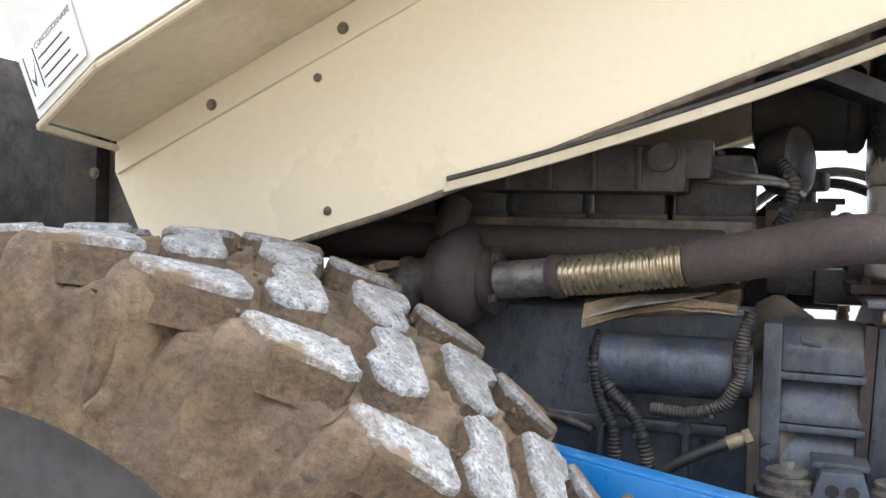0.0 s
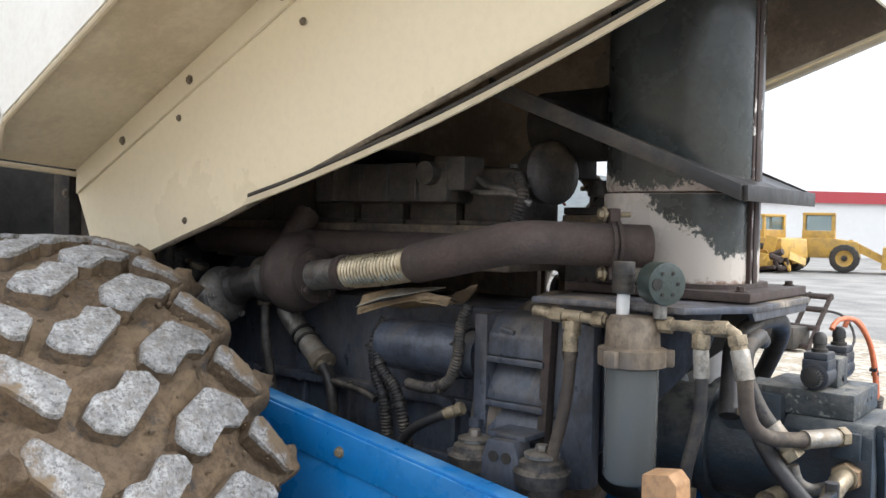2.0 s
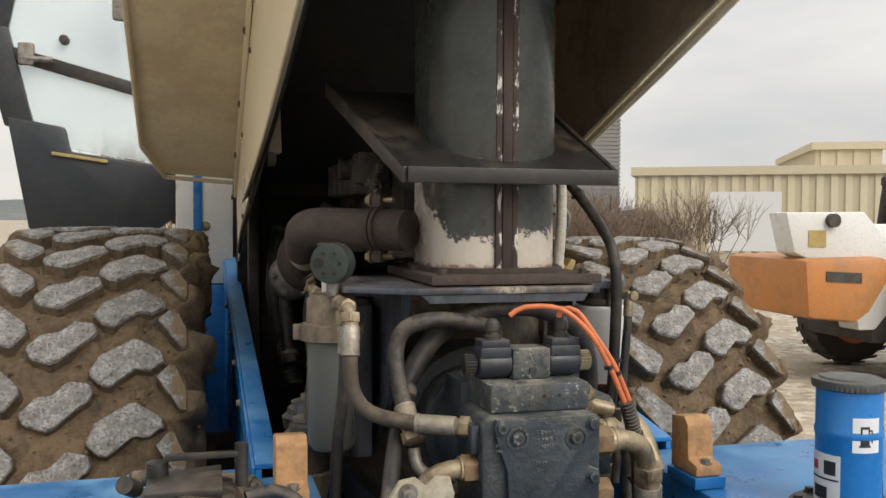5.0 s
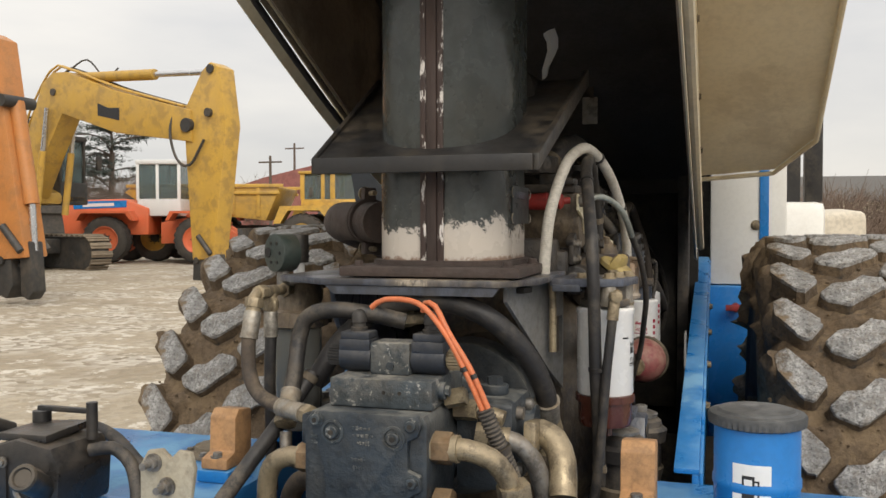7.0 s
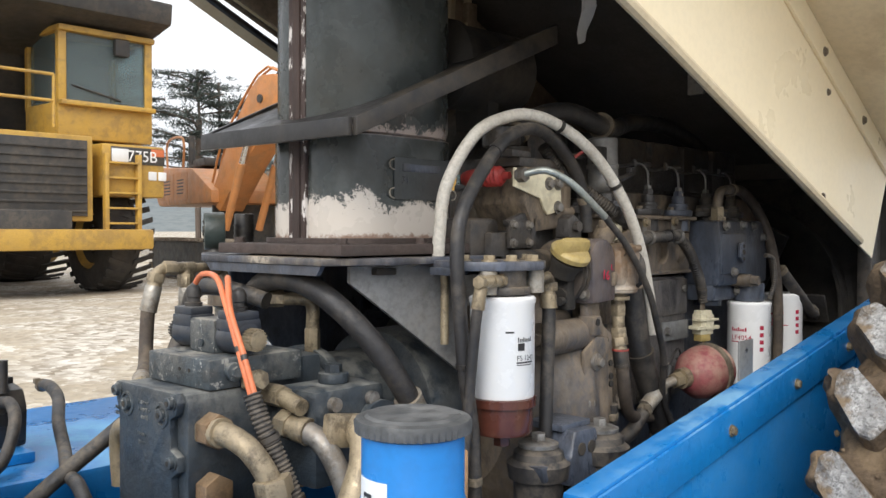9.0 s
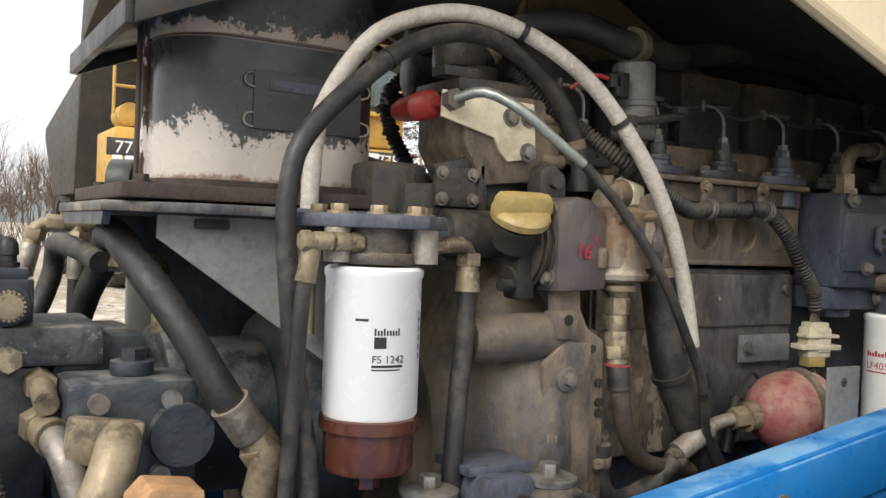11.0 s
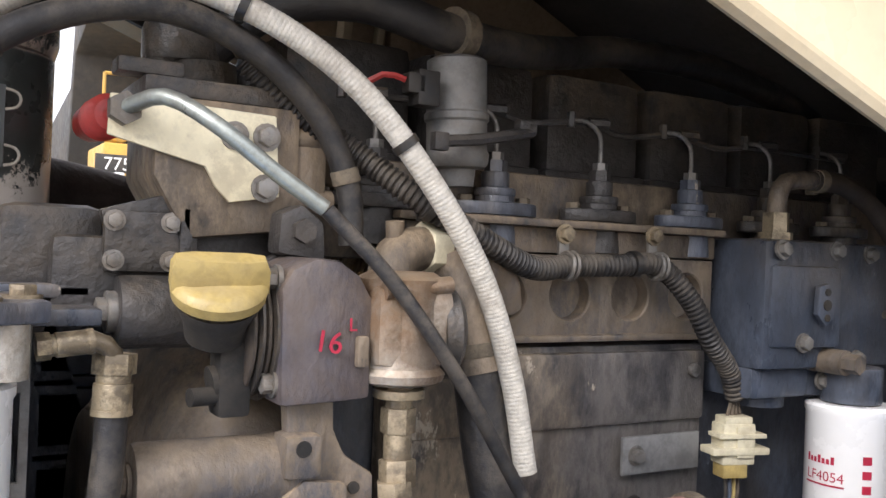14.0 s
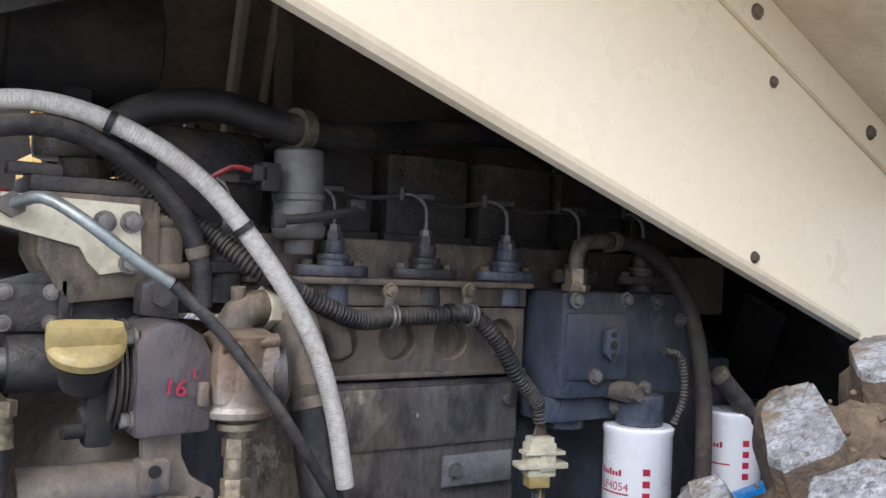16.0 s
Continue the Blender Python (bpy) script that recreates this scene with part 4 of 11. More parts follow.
def make_tape_scrap(x, y, z, w, h):
    f = Form()
    rows = []
    for i in range(6):
        u = i / 5
        rows.append([f.bm.verts.new((x + 0.012 * math.sin(u * 3 + k), y + (k / 3 - 0.5) * w * (1 - 0.6 * u) + 0.01 * math.sin(u * 5), z - u * h + 0.004 * k)) for k in range(4)])
    for a, b in zip(rows, rows[1:]):
        for k in range(3):
            f.bm.faces.new((a[k], a[k + 1], b[k + 1], b[k]))
    ext = bmesh.ops.extrude_face_region(f.bm, geom=f.bm.faces[:])
    bmesh.ops.translate(f.bm, vec=(0.0015, 0, 0), verts=[v for v in ext["geom"] if isinstance(v, bmesh.types.BMVert)])
    return solid("tape_scrap", f, LABEL, "torn white tape scrap hanging under the hood", "tape")


make_tape_scrap(-0.285, 0.045, 1.945, 0.028, 0.105)


# ---- near-black bulkhead and the front body with its cab ----
def make_bulkhead():
    b = thing("radiator_bulkhead", (-1.29, 0, 0.62), "near-black bulkhead and radiator in front of the engine", "bulkhead")
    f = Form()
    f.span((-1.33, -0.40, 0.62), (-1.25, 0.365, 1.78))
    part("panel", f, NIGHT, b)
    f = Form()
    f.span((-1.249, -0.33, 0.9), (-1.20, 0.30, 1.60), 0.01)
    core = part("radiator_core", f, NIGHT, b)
    for y in (-0.35, 0.32):
        f = Form()
        f.span((-1.249, y - 0.018, 0.85), (-1.17, y + 0.018, 1.70), 0.006)
        part("side_channel", f, CASTBLK, b)
    f = Form()
    f.lathe((-1.199, -0.015, 1.25), (1, 0, 0), [(0, 0.29), (0.05, 0.29), (0.05, 0.28), (0.002, 0.28)], 40)
    part("fan_shroud", f, NIGHT, core)
    for k in range(6):
        a = k * math.tau / 6
        f = Form()
        f.box((-1.15, -0.015 + 0.15 * math.cos(a), 1.25 + 0.15 * math.sin(a)), (0.012, 0.20, 0.08), rot=(math.degrees(a), 25, 0), bev=0.004)
        part("fan_blade", f, CASTBLK, core)
    return b


make_bulkhead()


def make_front_body():
    b = thing("front_body", (-2.2, 0, 0.4), "white and blue front body of the road machine", "machine body")
    for side, ya, yb, st in ((-1, -0.61, -0.40, -0.53), (1, 0.40, 0.665, 0.588)):
        f = Form()
        f.span((-2.15, ya, 1.275), (-1.66, yb, 1.93), 0.012)
        part("body_panel", f, WHITE, b, "white painted panel")
        f = Form()
        f.span((-2.15, ya - 0.005, 0.5), (-1.64, yb + 0.005, 1.272), 0.012)
        part("lower_panel", f, BLUE, b, "blue painted lower panel")
        f = Form()
        f.span((-1.659, st - 0.016, 1.276), (-1.652, st + 0.016, 1.93), 0.002)
        part("stripe", f, BLUE, b)
        for z in (1.31, 1.495, 1.72):
            f = Form()
            f.hexa((-1.66, st - side * 0.028, z), (1, 0, 0), 0.014, 0.012)
            part("bolt", f, ZINC, b)
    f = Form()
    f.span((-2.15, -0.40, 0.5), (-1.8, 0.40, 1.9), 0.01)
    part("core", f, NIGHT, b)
    f = Form()
    f.span((-3.9, -0.46, 0.5), (-2.151, 0.46, 1.2), 0.02)
    part("front_frame", f, BLUE, b)
    f = Form()
    f.cyl((-1.64, 0.49, 1.195), (-1.60, 0.49, 1.195), 0.016, n=12)
    f.box((-1.595, 0.50, 1.195), (0.012, 0.09, 0.022), bev=0.005)
    part("tap", f, RED, b, "red battery isolator handle")
    return b


make_front_body()


def make_cab_door():
    d = thing("cab_door", (-2.2, -1.0, 1.45), "black framed cab door with large glass panes and a dirty lower panel", "door")
    x = -2.2

    def bar(name, a, b, w, parent=d):
        f = Form()
        f.prism([(x, a[0] - w, a[1]), (x, a[0] + w, a[1]), (x, b[0] + w, b[1]), (x, b[0] - w, b[1])], (0.06, 0, 0), 0.008)
        return part(name, f, NAVY, parent)

    bar("post", (-0.61, 1.50), (-0.575, 3.2), 0.03)
    bar("post", (-1.235, 1.90), (-1.330, 2.303), 0.055)
    bar("post", (-1.330, 2.300), (-1.15, 3.15), 0.055)
    f = Form()
    f.box((x + 0.08, -1.20, 2.19), (0.04, 0.06, 0.09), bev=0.008)
    f.cyl((x + 0.09, -1.20, 2.17), (x + 0.09, -1.10, 2.17), 0.012, n=10)
    part("latch", f, STEEL, d)
    f = Form()
    f.prism([(x + 0.004, -1.26, 2.17), (x + 0.004, -0.62, 2.00), (x + 0.004, -0.62, 2.055), (x + 0.004, -1.26, 2.225)], (0.05, 0, 0), 0.006)
    part("rail", f, BLACK, d)
    f = Form()
    f.prism([(x + 0.004, -1.20, 3.02), (x + 0.004, -0.60, 3.1), (x + 0.004, -0.60, 3.18), (x + 0.004, -1.20, 3.10)], (0.05, 0, 0), 0.006)
    part("rail", f, BLACK, d)
    for pts in (((-1.29, 2.22), (-0.63, 2.05), (-0.61, 3.1), (-1.17, 3.02)), ((-1.24, 1.84), (-0.63, 1.75), (-0.63, 2.00), (-1.25, 2.17))):
        f = Form()
        f.prism([(x + 0.025, y, z) for y, z in pts], (0.005, 0, 0))
        g = part("pane", f, GLASS, d)
        g.visible_shadow = False
    f = Form()
    f.prism([(x, -1.20, 1.47), (x, -0.70, 1.47), (x, -0.62, 1.53), (x, -0.60, 1.74), (x, -0.9, 1.78), (x, -1.04, 1.80), (x, -1.06, 1.90), (x, -1.28, 1.94)], (0.07, 0, 0), 0.015)
    part("lower_panel", f, NAVY, d, "scratched black lower panel with dried splashes")
    f = Form()
    f.box((x + 0.075, -1.0, 1.775), (0.02, 0.22, 0.014), rot=(-8, 0, 0), bev=0.004)
    part("yellow_strip", f, YCAP, d)
    for y, z in ((-0.715, 2.19), (-1.06, 2.26), (-0.66, 2.34)):
        f = Form()
        f.cyl((x + 0.03, y, z), (x + 0.07, y, z), 0.02, n=16, bev=0.004)
        part("knob", f, BLACK, d)
    f = Form()
    f.box((x + 0.25, -0.79, 2.42), (0.04, 0.13, 0.22), bev=0.02)
    part("mirror", f, STEEL, d)
    f = Form()
    f.tube([(x + 0.05, -0.61, 2.75), (x + 0.2, -0.68, 2.70), (x + 0.25, -0.79, 2.5)], 0.012)
    part("mirror_arm", f, BLACK, d)
    return d


make_cab_door()


def make_cab():
    c = thing("operator_cab", (-3.2, 0, 0.9), "dark blue and white operator cab with black pillars", "cab")
    f = Form()
    f.span((-3.9, -0.5, 1.201), (-2.62, 0.9, 1.6), 0.04)
    part("cab_base", f, WHITE, c)
    for x in (-3.85, -2.7):
        for y in (-0.45, 0.85):
            f = Form()
            f.span((x - 0.04, y - 0.04, 1.6), (x + 0.04, y + 0.04, 3.1), 0.01)
            part("pillar", f, BLACK, c)
    f = Form()
    f.span((-4.0, -0.5, 3.1), (-2.6, 0.95, 3.25), 0.04)
    part("cab_roof", f, WHITE, c)
    return c


make_cab()

# ---- muffler with its flanges and bracket ----
def stadium(cx, cy, hx, hy, r, n=7):
    out = []
    for sx, sy, a0 in ((1, 1, 0), (-1, 1, 90), (-1, -1, 180), (1, -1, 270)):
        for i in range(n):
            a = radians(a0 + 90 * i / (n - 1))
            out.append((cx + sx * (hx - r) + r * math.cos(a), cy + sy * (hy - r) + r * math.sin(a)))
    return out


def make_muffler():
    m = thing("exhaust_muffler", (0.27, -0.02, 1.44), "upright exhaust muffler with flaking dark paint over pale primer", "muffler")
    f = Form()
    f.prism([(x, y, 1.440) for x, y in stadium(0.27, -0.022, 0.132, 0.112, 0.075, 12)], (0, 0, 0.16), 0.0)
    lower = part("lower_shell", f, MUFFLER, m)
    f = Form()
    f.prism([(x, y, 1.60) for x, y in stadium(0.27, -0.020, 0.137, 0.118, 0.10, 12)], (0, 0, 0.95), 0.016)
    part("upper_shell", f, MUFFLER, m)
    f = Form()
    f.box((0.406, -0.021, 1.99), (0.012, 0.018, 1.1), bev=0.004)
    seam = part("seam", f, SEAM_RUST, m, "rust-brown weld seam")
    for y in (-0.0355, -0.0065):
        f = Form()
        f.box((0.4045, y, 1.99), (0.010, 0.011, 1.1), bev=0.003)
        part("seam_edge", f, SEAM, seam, "seam edge with chipped pale paint")
    f = Form()
    f.prism([(x, y, 1.4345) for x, y in stadium(0.27, -0.02, 0.145, 0.125, 0.08)], (0, 0, 0.008), 0.0)
    part("weld_bead", f, RUST, m)
    # stamped plate on the right side
    f = Form()
    f.box((0.245, 0.0915, 1.535), (0.13, 0.003, 0.065), bev=0.001)
    plate = part("name_plate", f, PLATE_PAINT, m, "stamped name plate painted over")
    for i, (s, z) in enumerate((("31", 1.528),)):
        words("stamping", s, 0.017, pose(0.295 - 0.02 * i, 0.0932, z, 90, 0, 180), GREY, plate, depth=0.001)
    f = Form()
    f.box((0.25, 0.0932, 1.552), (0.085, 0.002, 0.012), bev=0.0005)
    part("worn_lettering", f, GREY, plate)
    for x, z, k in ((0.318, 1.556, 1), (0.318, 1.512, 1), (0.172, 1.512, -1), (0.172, 1.556, -1)):
        f = Form()
        f.tube([(x - 0.008 * k, 0.0925, z + 0.008), (x, 0.0932, z + 0.006), (x + 0.003 * k, 0.0932, z), (x, 0.0932, z - 0.006), (x - 0.008 * k, 0.0925, z - 0.008)], 0.0013, n=6, step=0.004)
        part("chipped_edge", f, ALU, plate)
    return m


make_muffler()


def make_muffler_base():
    b = thing("muffler_base", (0.27, -0.02, 1.39), "rusty flange on a grey steel carrier plate with gussets", "bracket")
    f = Form()
    f.prism([(0.105, -0.165, 1.418), (0.455, -0.165, 1.418), (0.455, 0.135, 1.418), (0.105, 0.135, 1.418)], (0, 0, 0.016), 0.003)
    part("rusty_flange", f, RUST, b)
    f = Form()
    f.prism([(0.12, -0.30, 1.404), (0.40, -0.30, 1.404), (0.47, -0.19, 1.404), (0.47, 0.11, 1.404), (0.38, 0.155, 1.404), (0.12, 0.155, 1.404)], (0, 0, 0.011), 0.003)
    part("carrier_plate", f, GREY_STREAKED, b)
    for x, y in ((0.43, -0.14), (0.43, 0.11), (0.13, 0.11), (0.13, -0.14), (0.28, 0.12), (0.28, -0.15)):
        f = Form()
        f.hexa((x, y, 1.434), (0, 0, 1), 0.0075, 0.009)
        part("bolt", f, RUST, b)
    # gussets that carry the plate; the slotted one is bare grey
    f = Form()
    f.prism([(0.42, -0.19, 1.403), (0.12, -0.19, 1.403), (0.02, -0.19, 1.10), (0.12, -0.19, 1.06), (0.26, -0.19, 1.18), (0.40, -0.19, 1.34)], (0, -0.010, 0), 0.002)
    part("gusset", f, GREY, b)
    gy = lambda x: 0.10 + 0.19 * (0.41 - x)
    f = Form()
    ring = [(0.412, 1.402), (0.160, 1.402), (0.160, 1.200), (0.225, 1.240), (0.412, 1.378)]
    slot = [(0.200, 1.335), (0.166, 1.335), (0.166, 1.268), (0.195, 1.268), (0.200, 1.275)]
    walls = [[f.bm.verts.new((x, gy(x) + d, z)) for x, z in loop] for d in (0, 0.006) for loop in (ring, slot)]
    for p, q in ((0, 1), (3, 2), (2, 0), (1, 3)):
        for k in range(5):
            f.bm.faces.new((walls[p][k], walls[p][(k + 1) % 5], walls[q][(k + 1) % 5], walls[q][k]))
    bmesh.ops.recalc_face_normals(f.bm, faces=f.bm.faces[:])
    part("slotted_gusset", f, BARE, b, "bare grey triangular gusset with a slot")
    # dark solid patch gives the notch its shade
    f = Form()
    f.box((0.36, 0.121, 1.394), (0.035, 0.018, 0.010), rot=(0, 0, -11), bev=0.002)
    part("notch", f, NIGHT, b)
    f = Form()
    f.prism([(0.458, -0.185, 1.4035), (0.458, 0.105, 1.4035), (0.458, 0.095, 1.390), (0.458, -0.17, 1.390)], (0.008, 0, 0))
    part("front_lip", f, GREY, b)
    return b


make_muffler_base()


def make_collar():
    c = thing("heat_shield_collar", (0.3, -0.02, 1.59), "sloping black steel collar plate round the muffler", "heat shield")
    zf = lambda x: 1.605 + 0.42 * (0.445 - x)
    xr, xf, ya, yb = 0.452, 0.02, -0.205, 0.155
    f = Form()
    f.prism([(xr, ya, zf(xr)), (xr, yb, zf(xr)), (xf, yb + 0.012, zf(xf)), (xf, ya - 0.06, zf(xf))], (0, 0, 0.005))
    part("sloped_plate", f, BLACK, c)
    f = Form()
    f.box((0.456, -0.025, 1.597), (0.009, 0.362, 0.026), bev=0.002)
    part("rear_bar", f, BLACK, c)
    for ys, y1, y2 in ((1, 0.155, 0.167), (-1, -0.205, -0.265)):
        f = Form()
        f.prism([(0.452, y1, 1.584), (0.452, y1, 1.610), (0.0, y2, zf(0.0) + 0.018), (0.0, y2, zf(0.0) - 0.016)], (0, ys * 0.010, 0), 0.002)
        part("side_bar", f, BLACK, c)
    return c


make_collar()

# ---- exhaust pipe and turbocharger ----
def make_exhaust():
    e = thing("exhaust_pipe", (-0.15, -0.28, 1.4), "rusty exhaust pipe with a heat-tinted flexible bellows", "exhaust pipe")
    f = Form()
    f.tube([(-0.128, -0.307, 1.463), (-0.04, -0.316, 1.480), (0.05, -0.322, 1.499), (0.098, -0.314, 1.507), (0.135, -0.290, 1.509), (0.19, -0.238, 1.507), (0.27, -0.16, 1.505)], 0.038, n=28, step=0.03)
    part("pipe", f, RUST, e)
    f = Form()
    f.tube([(-0.365, -0.272, 1.430), (-0.25, -0.290, 1.443), (-0.125, -0.307, 1.463)], 0.0345, n=28, corr=0.0045, pitch=0.0105)
    part("bellows", f, BELLOWS, e, "golden heat-tinted bellows")
    f = Form()
    f.tube([(-0.47, -0.258, 1.418), (-0.41, -0.266, 1.425), (-0.36, -0.273, 1.431)], 0.0330, n=24, step=0.03)
    part("outlet_sleeve", f, STEEL, e)
    for p, q in (((-0.372, -0.271, 1.429), (-0.35, -0.2745, 1.432)), ((-0.143, -0.305, 1.460), (-0.118, -0.3085, 1.465))):
        f = Form()
        f.cyl(p, q, 0.0385, n=24, bev=0.003)
        part("band", f, RUST, e)
    f = Form()
    d = Vector((0.06, 0.06, 0)).normalized()
    a = Vector((0.218, -0.212, 1.508))
    f.cyl(a, a + d * 0.008, 0.043, n=28, bev=0.002)
    f.cyl(a + d * 0.011, a + d * 0.019, 0.043, n=28, bev=0.002)
    f.box(a + d * 0.010, (0.019, 0.024, 0.125), rot=(0, 0, 45), bev=0.003)
    fl = part("flange", f, RUST, e, "bolted rusty flange")
    for z in (-0.052, 0.052):
        f = Form()
        f.hexa(a + Vector((0, 0, z)) - d * 0.006, -d, 0.010, 0.012)
        f.cyl(a + Vector((0, 0, z)) - d * 0.01, a + Vector((0, 0, z)) + d * 0.04, 0.005, n=8)
        part("bolt", f, ZINC, fl)
    return e


make_exhaust()


def make_turbo():
    t = thing("turbocharger", (-0.55, -0.25, 1.4), "rust-brown turbocharger with pale compressor housing", "turbocharger")
    c = Vector((-0.555, -0.235, 1.415))
    f = Form()
    pts = []
    for i in range(26):
        a = i / 25 * math.tau * 0.93 + 0.9
        r = 0.056 - 0.018 * i / 25
        pts.append((c.x, c.y + r * math.cos(a), c.z + r * math.sin(a)))
    f.tube(pts, 0.045, n=16, step=0.02, flat=0.9)
    f.lathe(c + Vector((-0.045, 0, 0)), (1, 0, 0), [(0, 0.07), (0.03, 0.085), (0.075, 0.08), (0.10, 0.055), (0.11, 0.045)], 28)
    part("turbine_housing", f, RUST, t)
    f = Form()
    f.lathe(c + Vector((0.055, 0, 0)), (1, -0.1, 0.04), [(0, 0.05), (0.004, 0.062), (0.018, 0.062), (0.022, 0.045), (0.03, 0.04)], 24)
    part("outlet_flange", f, RUST, t)
    for k in range(4):
        f = Form()
        a = k * math.pi / 2 + 0.6
        f.hexa(c + Vector((0.075, 0.052 * math.cos(a), 0.052 * math.sin(a))), (1, 0, 0), 0.009, 0.01)
        part("bolt", f, RUST, t)
    f = Form()
    f.lathe(c + Vector((-0.045, 0, -0.005)), (-1, -0.10, -0.22), [(0, 0.05), (0.03, 0.048), (0.04, 0.056), (0.055, 0.056), (0.06, 0.040), (0.14, 0.038), (0.15, 0.048)], 24)
    part("bearing_housing", f, CASTBLK, t)
    f = Form()
    q = Vector((-0.755, -0.262, 1.360))
    f.lathe(q, (-1, -0.05, -0.18), [(0, 0.045), (0.012, 0.062), (0.035, 0.066), (0.055, 0.060), (0.07, 0.040), (0.10, 0.038), (0.105, 0.042), (0.12, 0.042)], 28)
    f.ring(q + Vector((-0.03, 0, -0.005)), (-1, -0.05, -0.18), 0.048, 0.022, n=26, m=10)
    comp = part("compressor_housing", f, STEEL, t, "dull dusty aluminium housing")
    for k in range(6):
        a = k * math.tau / 6
        g = Form()
        g.hexa(q + Vector((0.004, 0.056 * math.cos(a), 0.056 * math.sin(a))), (1, 0, 0), 0.007, 0.008)
        part("clamp_bolt", g, STEEL, comp)
    f = Form()
    f.cyl(c + Vector((-0.03, 0, 0.06)), c + Vector((-0.03, 0.06, 0.14)), 0.03, n=18)
    part("manifold_foot", f, RUST, t)
    return t


make_turbo()

# ---- engine ----
def make_engine():
    e = thing("diesel_engine", (-0.5, 0.0, 0.9), "dust-caked six-cylinder diesel engine in grey and black", "engine")
    f = Form()
    f.span((-1.02, -0.15, 0.95), (-0.04, 0.115, 1.37), 0.012)
    f.span((-1.0, -0.17, 0.80), (-0.06, 0.13, 0.96), 0.02)
    part("block", f, GREY, e, "dusty grey cast block")
    # right side: tappet rail with round recesses
    f = Form()
    f.span((-0.535, 0.112, 1.372), (-0.13, 0.129, 1.452), 0.004)
    rail = part("tappet_rail", f, GREY_DUSTY, e)
    # front plate of the rail with round dished recesses
    for i in range(5):
        cx, cz, n = -0.495 + 0.08 * i, 1.411, 32
        f = Form()
        loops = []
        square = []
        for k in range(n):
            a = k * math.tau / n
            m = max(abs(math.cos(a)), abs(math.sin(a)))
            square.append((0.040 * math.cos(a) / m, 0.040 * math.sin(a) / m))
        loops.append([f.bm.verts.new((cx + u, 0.152, cz + v)) for u, v in square])
        for r, y in ((0.0268, 0.1535), (0.0252, 0.1520), (0.0240, 0.138), (0.012, 0.135)):
            loops.append([f.bm.verts.new((cx + r * math.cos(k * math.tau / n), y, cz + r * math.sin(k * math.tau / n))) for k in range(n)])
        for u, v in zip(loops, loops[1:]):
            for k in range(n):
                f.bm.faces.new((u[k], u[(k + 1) % n], v[(k + 1) % n], v[k]))
        f.bm.faces.new(loops[-1])
        part("core_plug", f, GREY_DUSTY, rail)
    for z0, z1, y1 in ((1.4525, 1.478, 0.154), (1.478, 1.486, 0.170), (1.364, 1.371, 0.160)):
        f = Form()
        f.span((-0.537, 0.112, z0), (-0.13, y1, z1), 0.003)
        part("rail_ledge", f, GREY_DUSTY, rail)
    f = Form()
    f.span((-0.535, 0.115, 1.10), (-0.135, 0.146, 1.360), 0.010)
    f.span((-0.53, 0.14, 1.275), (-0.14, 0.153, 1.352), 0.012)
    cover = part("side_cover", f, COVER, e, "stained bare-patched side cover")
    for x, z in ((-0.51, 1.33), (-0.16, 1.33), (-0.33, 1.115), (-0.16, 1.115), (-0.50, 1.12)):
        f = Form()
        f.hexa((x, 0.151, z), (0, 1, 0), 0.008, 0.008)
        part("bolt", f, STEEL, cover)
    # head, rocker covers, injectors
    f = Form()
    f.span((-1.0, -0.12, 1.44), (-0.05, 0.112, 1.535), 0.008)
    head = part("cylinder_head", f, GREY_DUSTY, e)
    for i in range(6):
        x = -0.12 - 0.152 * i
        f = Form()
        f.span((x - 0.068, -0.10, 1.534), (x + 0.068, 0.075, 1.655), 0.016)
        f.span((x - 0.072, -0.105, 1.532), (x + 0.072, 0.08, 1.545), 0.004)
        rc = part("rocker_cover", f, CASTBLK, e)
        f = Form()
        f.hexa((x, -0.012, 1.655), (0, 0, 1), 0.011, 0.014)
        part("bolt", f, STEEL, rc)
    for i in range(6):
        x = -0.118 - 0.131 * i
        f = Form()
        y = 0.138
        oval = [(x + 0.048 * math.cos(k * math.tau / 20), y + 0.024 * math.sin(k * math.tau / 20), 1.487) for k in range(20)]
        f.prism(oval, (0, 0, 0.013), 0.003)
        f.cyl((x, y, 1.455), (x, y, 1.507), 0.023, 0.019, n=18)
        f.cyl((x, y, 1.506), (x, y, 1.514), 0.0205, n=18, bev=0.002)
        f.cyl((x, y, 1.514), (x, y, 1.530), 0.0140, n=14, bev=0.002)
        f.cyl((x, y, 1.530), (x, y, 1.541), 0.0115, n=6)
        inj = part("injector", f, (CASTBLK, GREY_STREAKED)[i % 2], e)
        f = Form()
        f.cyl((x, y, 1.541), (x, y, 1.549), 0.008, n=6)
        f.tube([(x, y, 1.548), (x, y, 1.566), (x + 0.001, y - 0.002, 1.580), (x + 0.012, y - 0.008, 1.592), (x + 0.03, y - 0.016, 1.594)], 0.0026, n=8, step=0.006)
        part("pipe_nut", f, STEEL, inj)
        f = Form()
        f.cyl((x + 0.010, y - 0.010, 1.592), (x - 0.012, y - 0.004, 1.592), 0.006, n=6)
        f.cyl((x + 0.028, y - 0.016, 1.586), (x + 0.028, y - 0.016, 1.602), 0.005, n=6)
        part("leak_off_union", f, CASTBLK, inj)
        for dx in (-0.034, 0.034):
            f = Form()
            f.hexa((x + dx, y, 1.497), (0, 0, 1), 0.0075, 0.009)
            part("flange_bolt", f, SEAL, inj)
    f = Form()
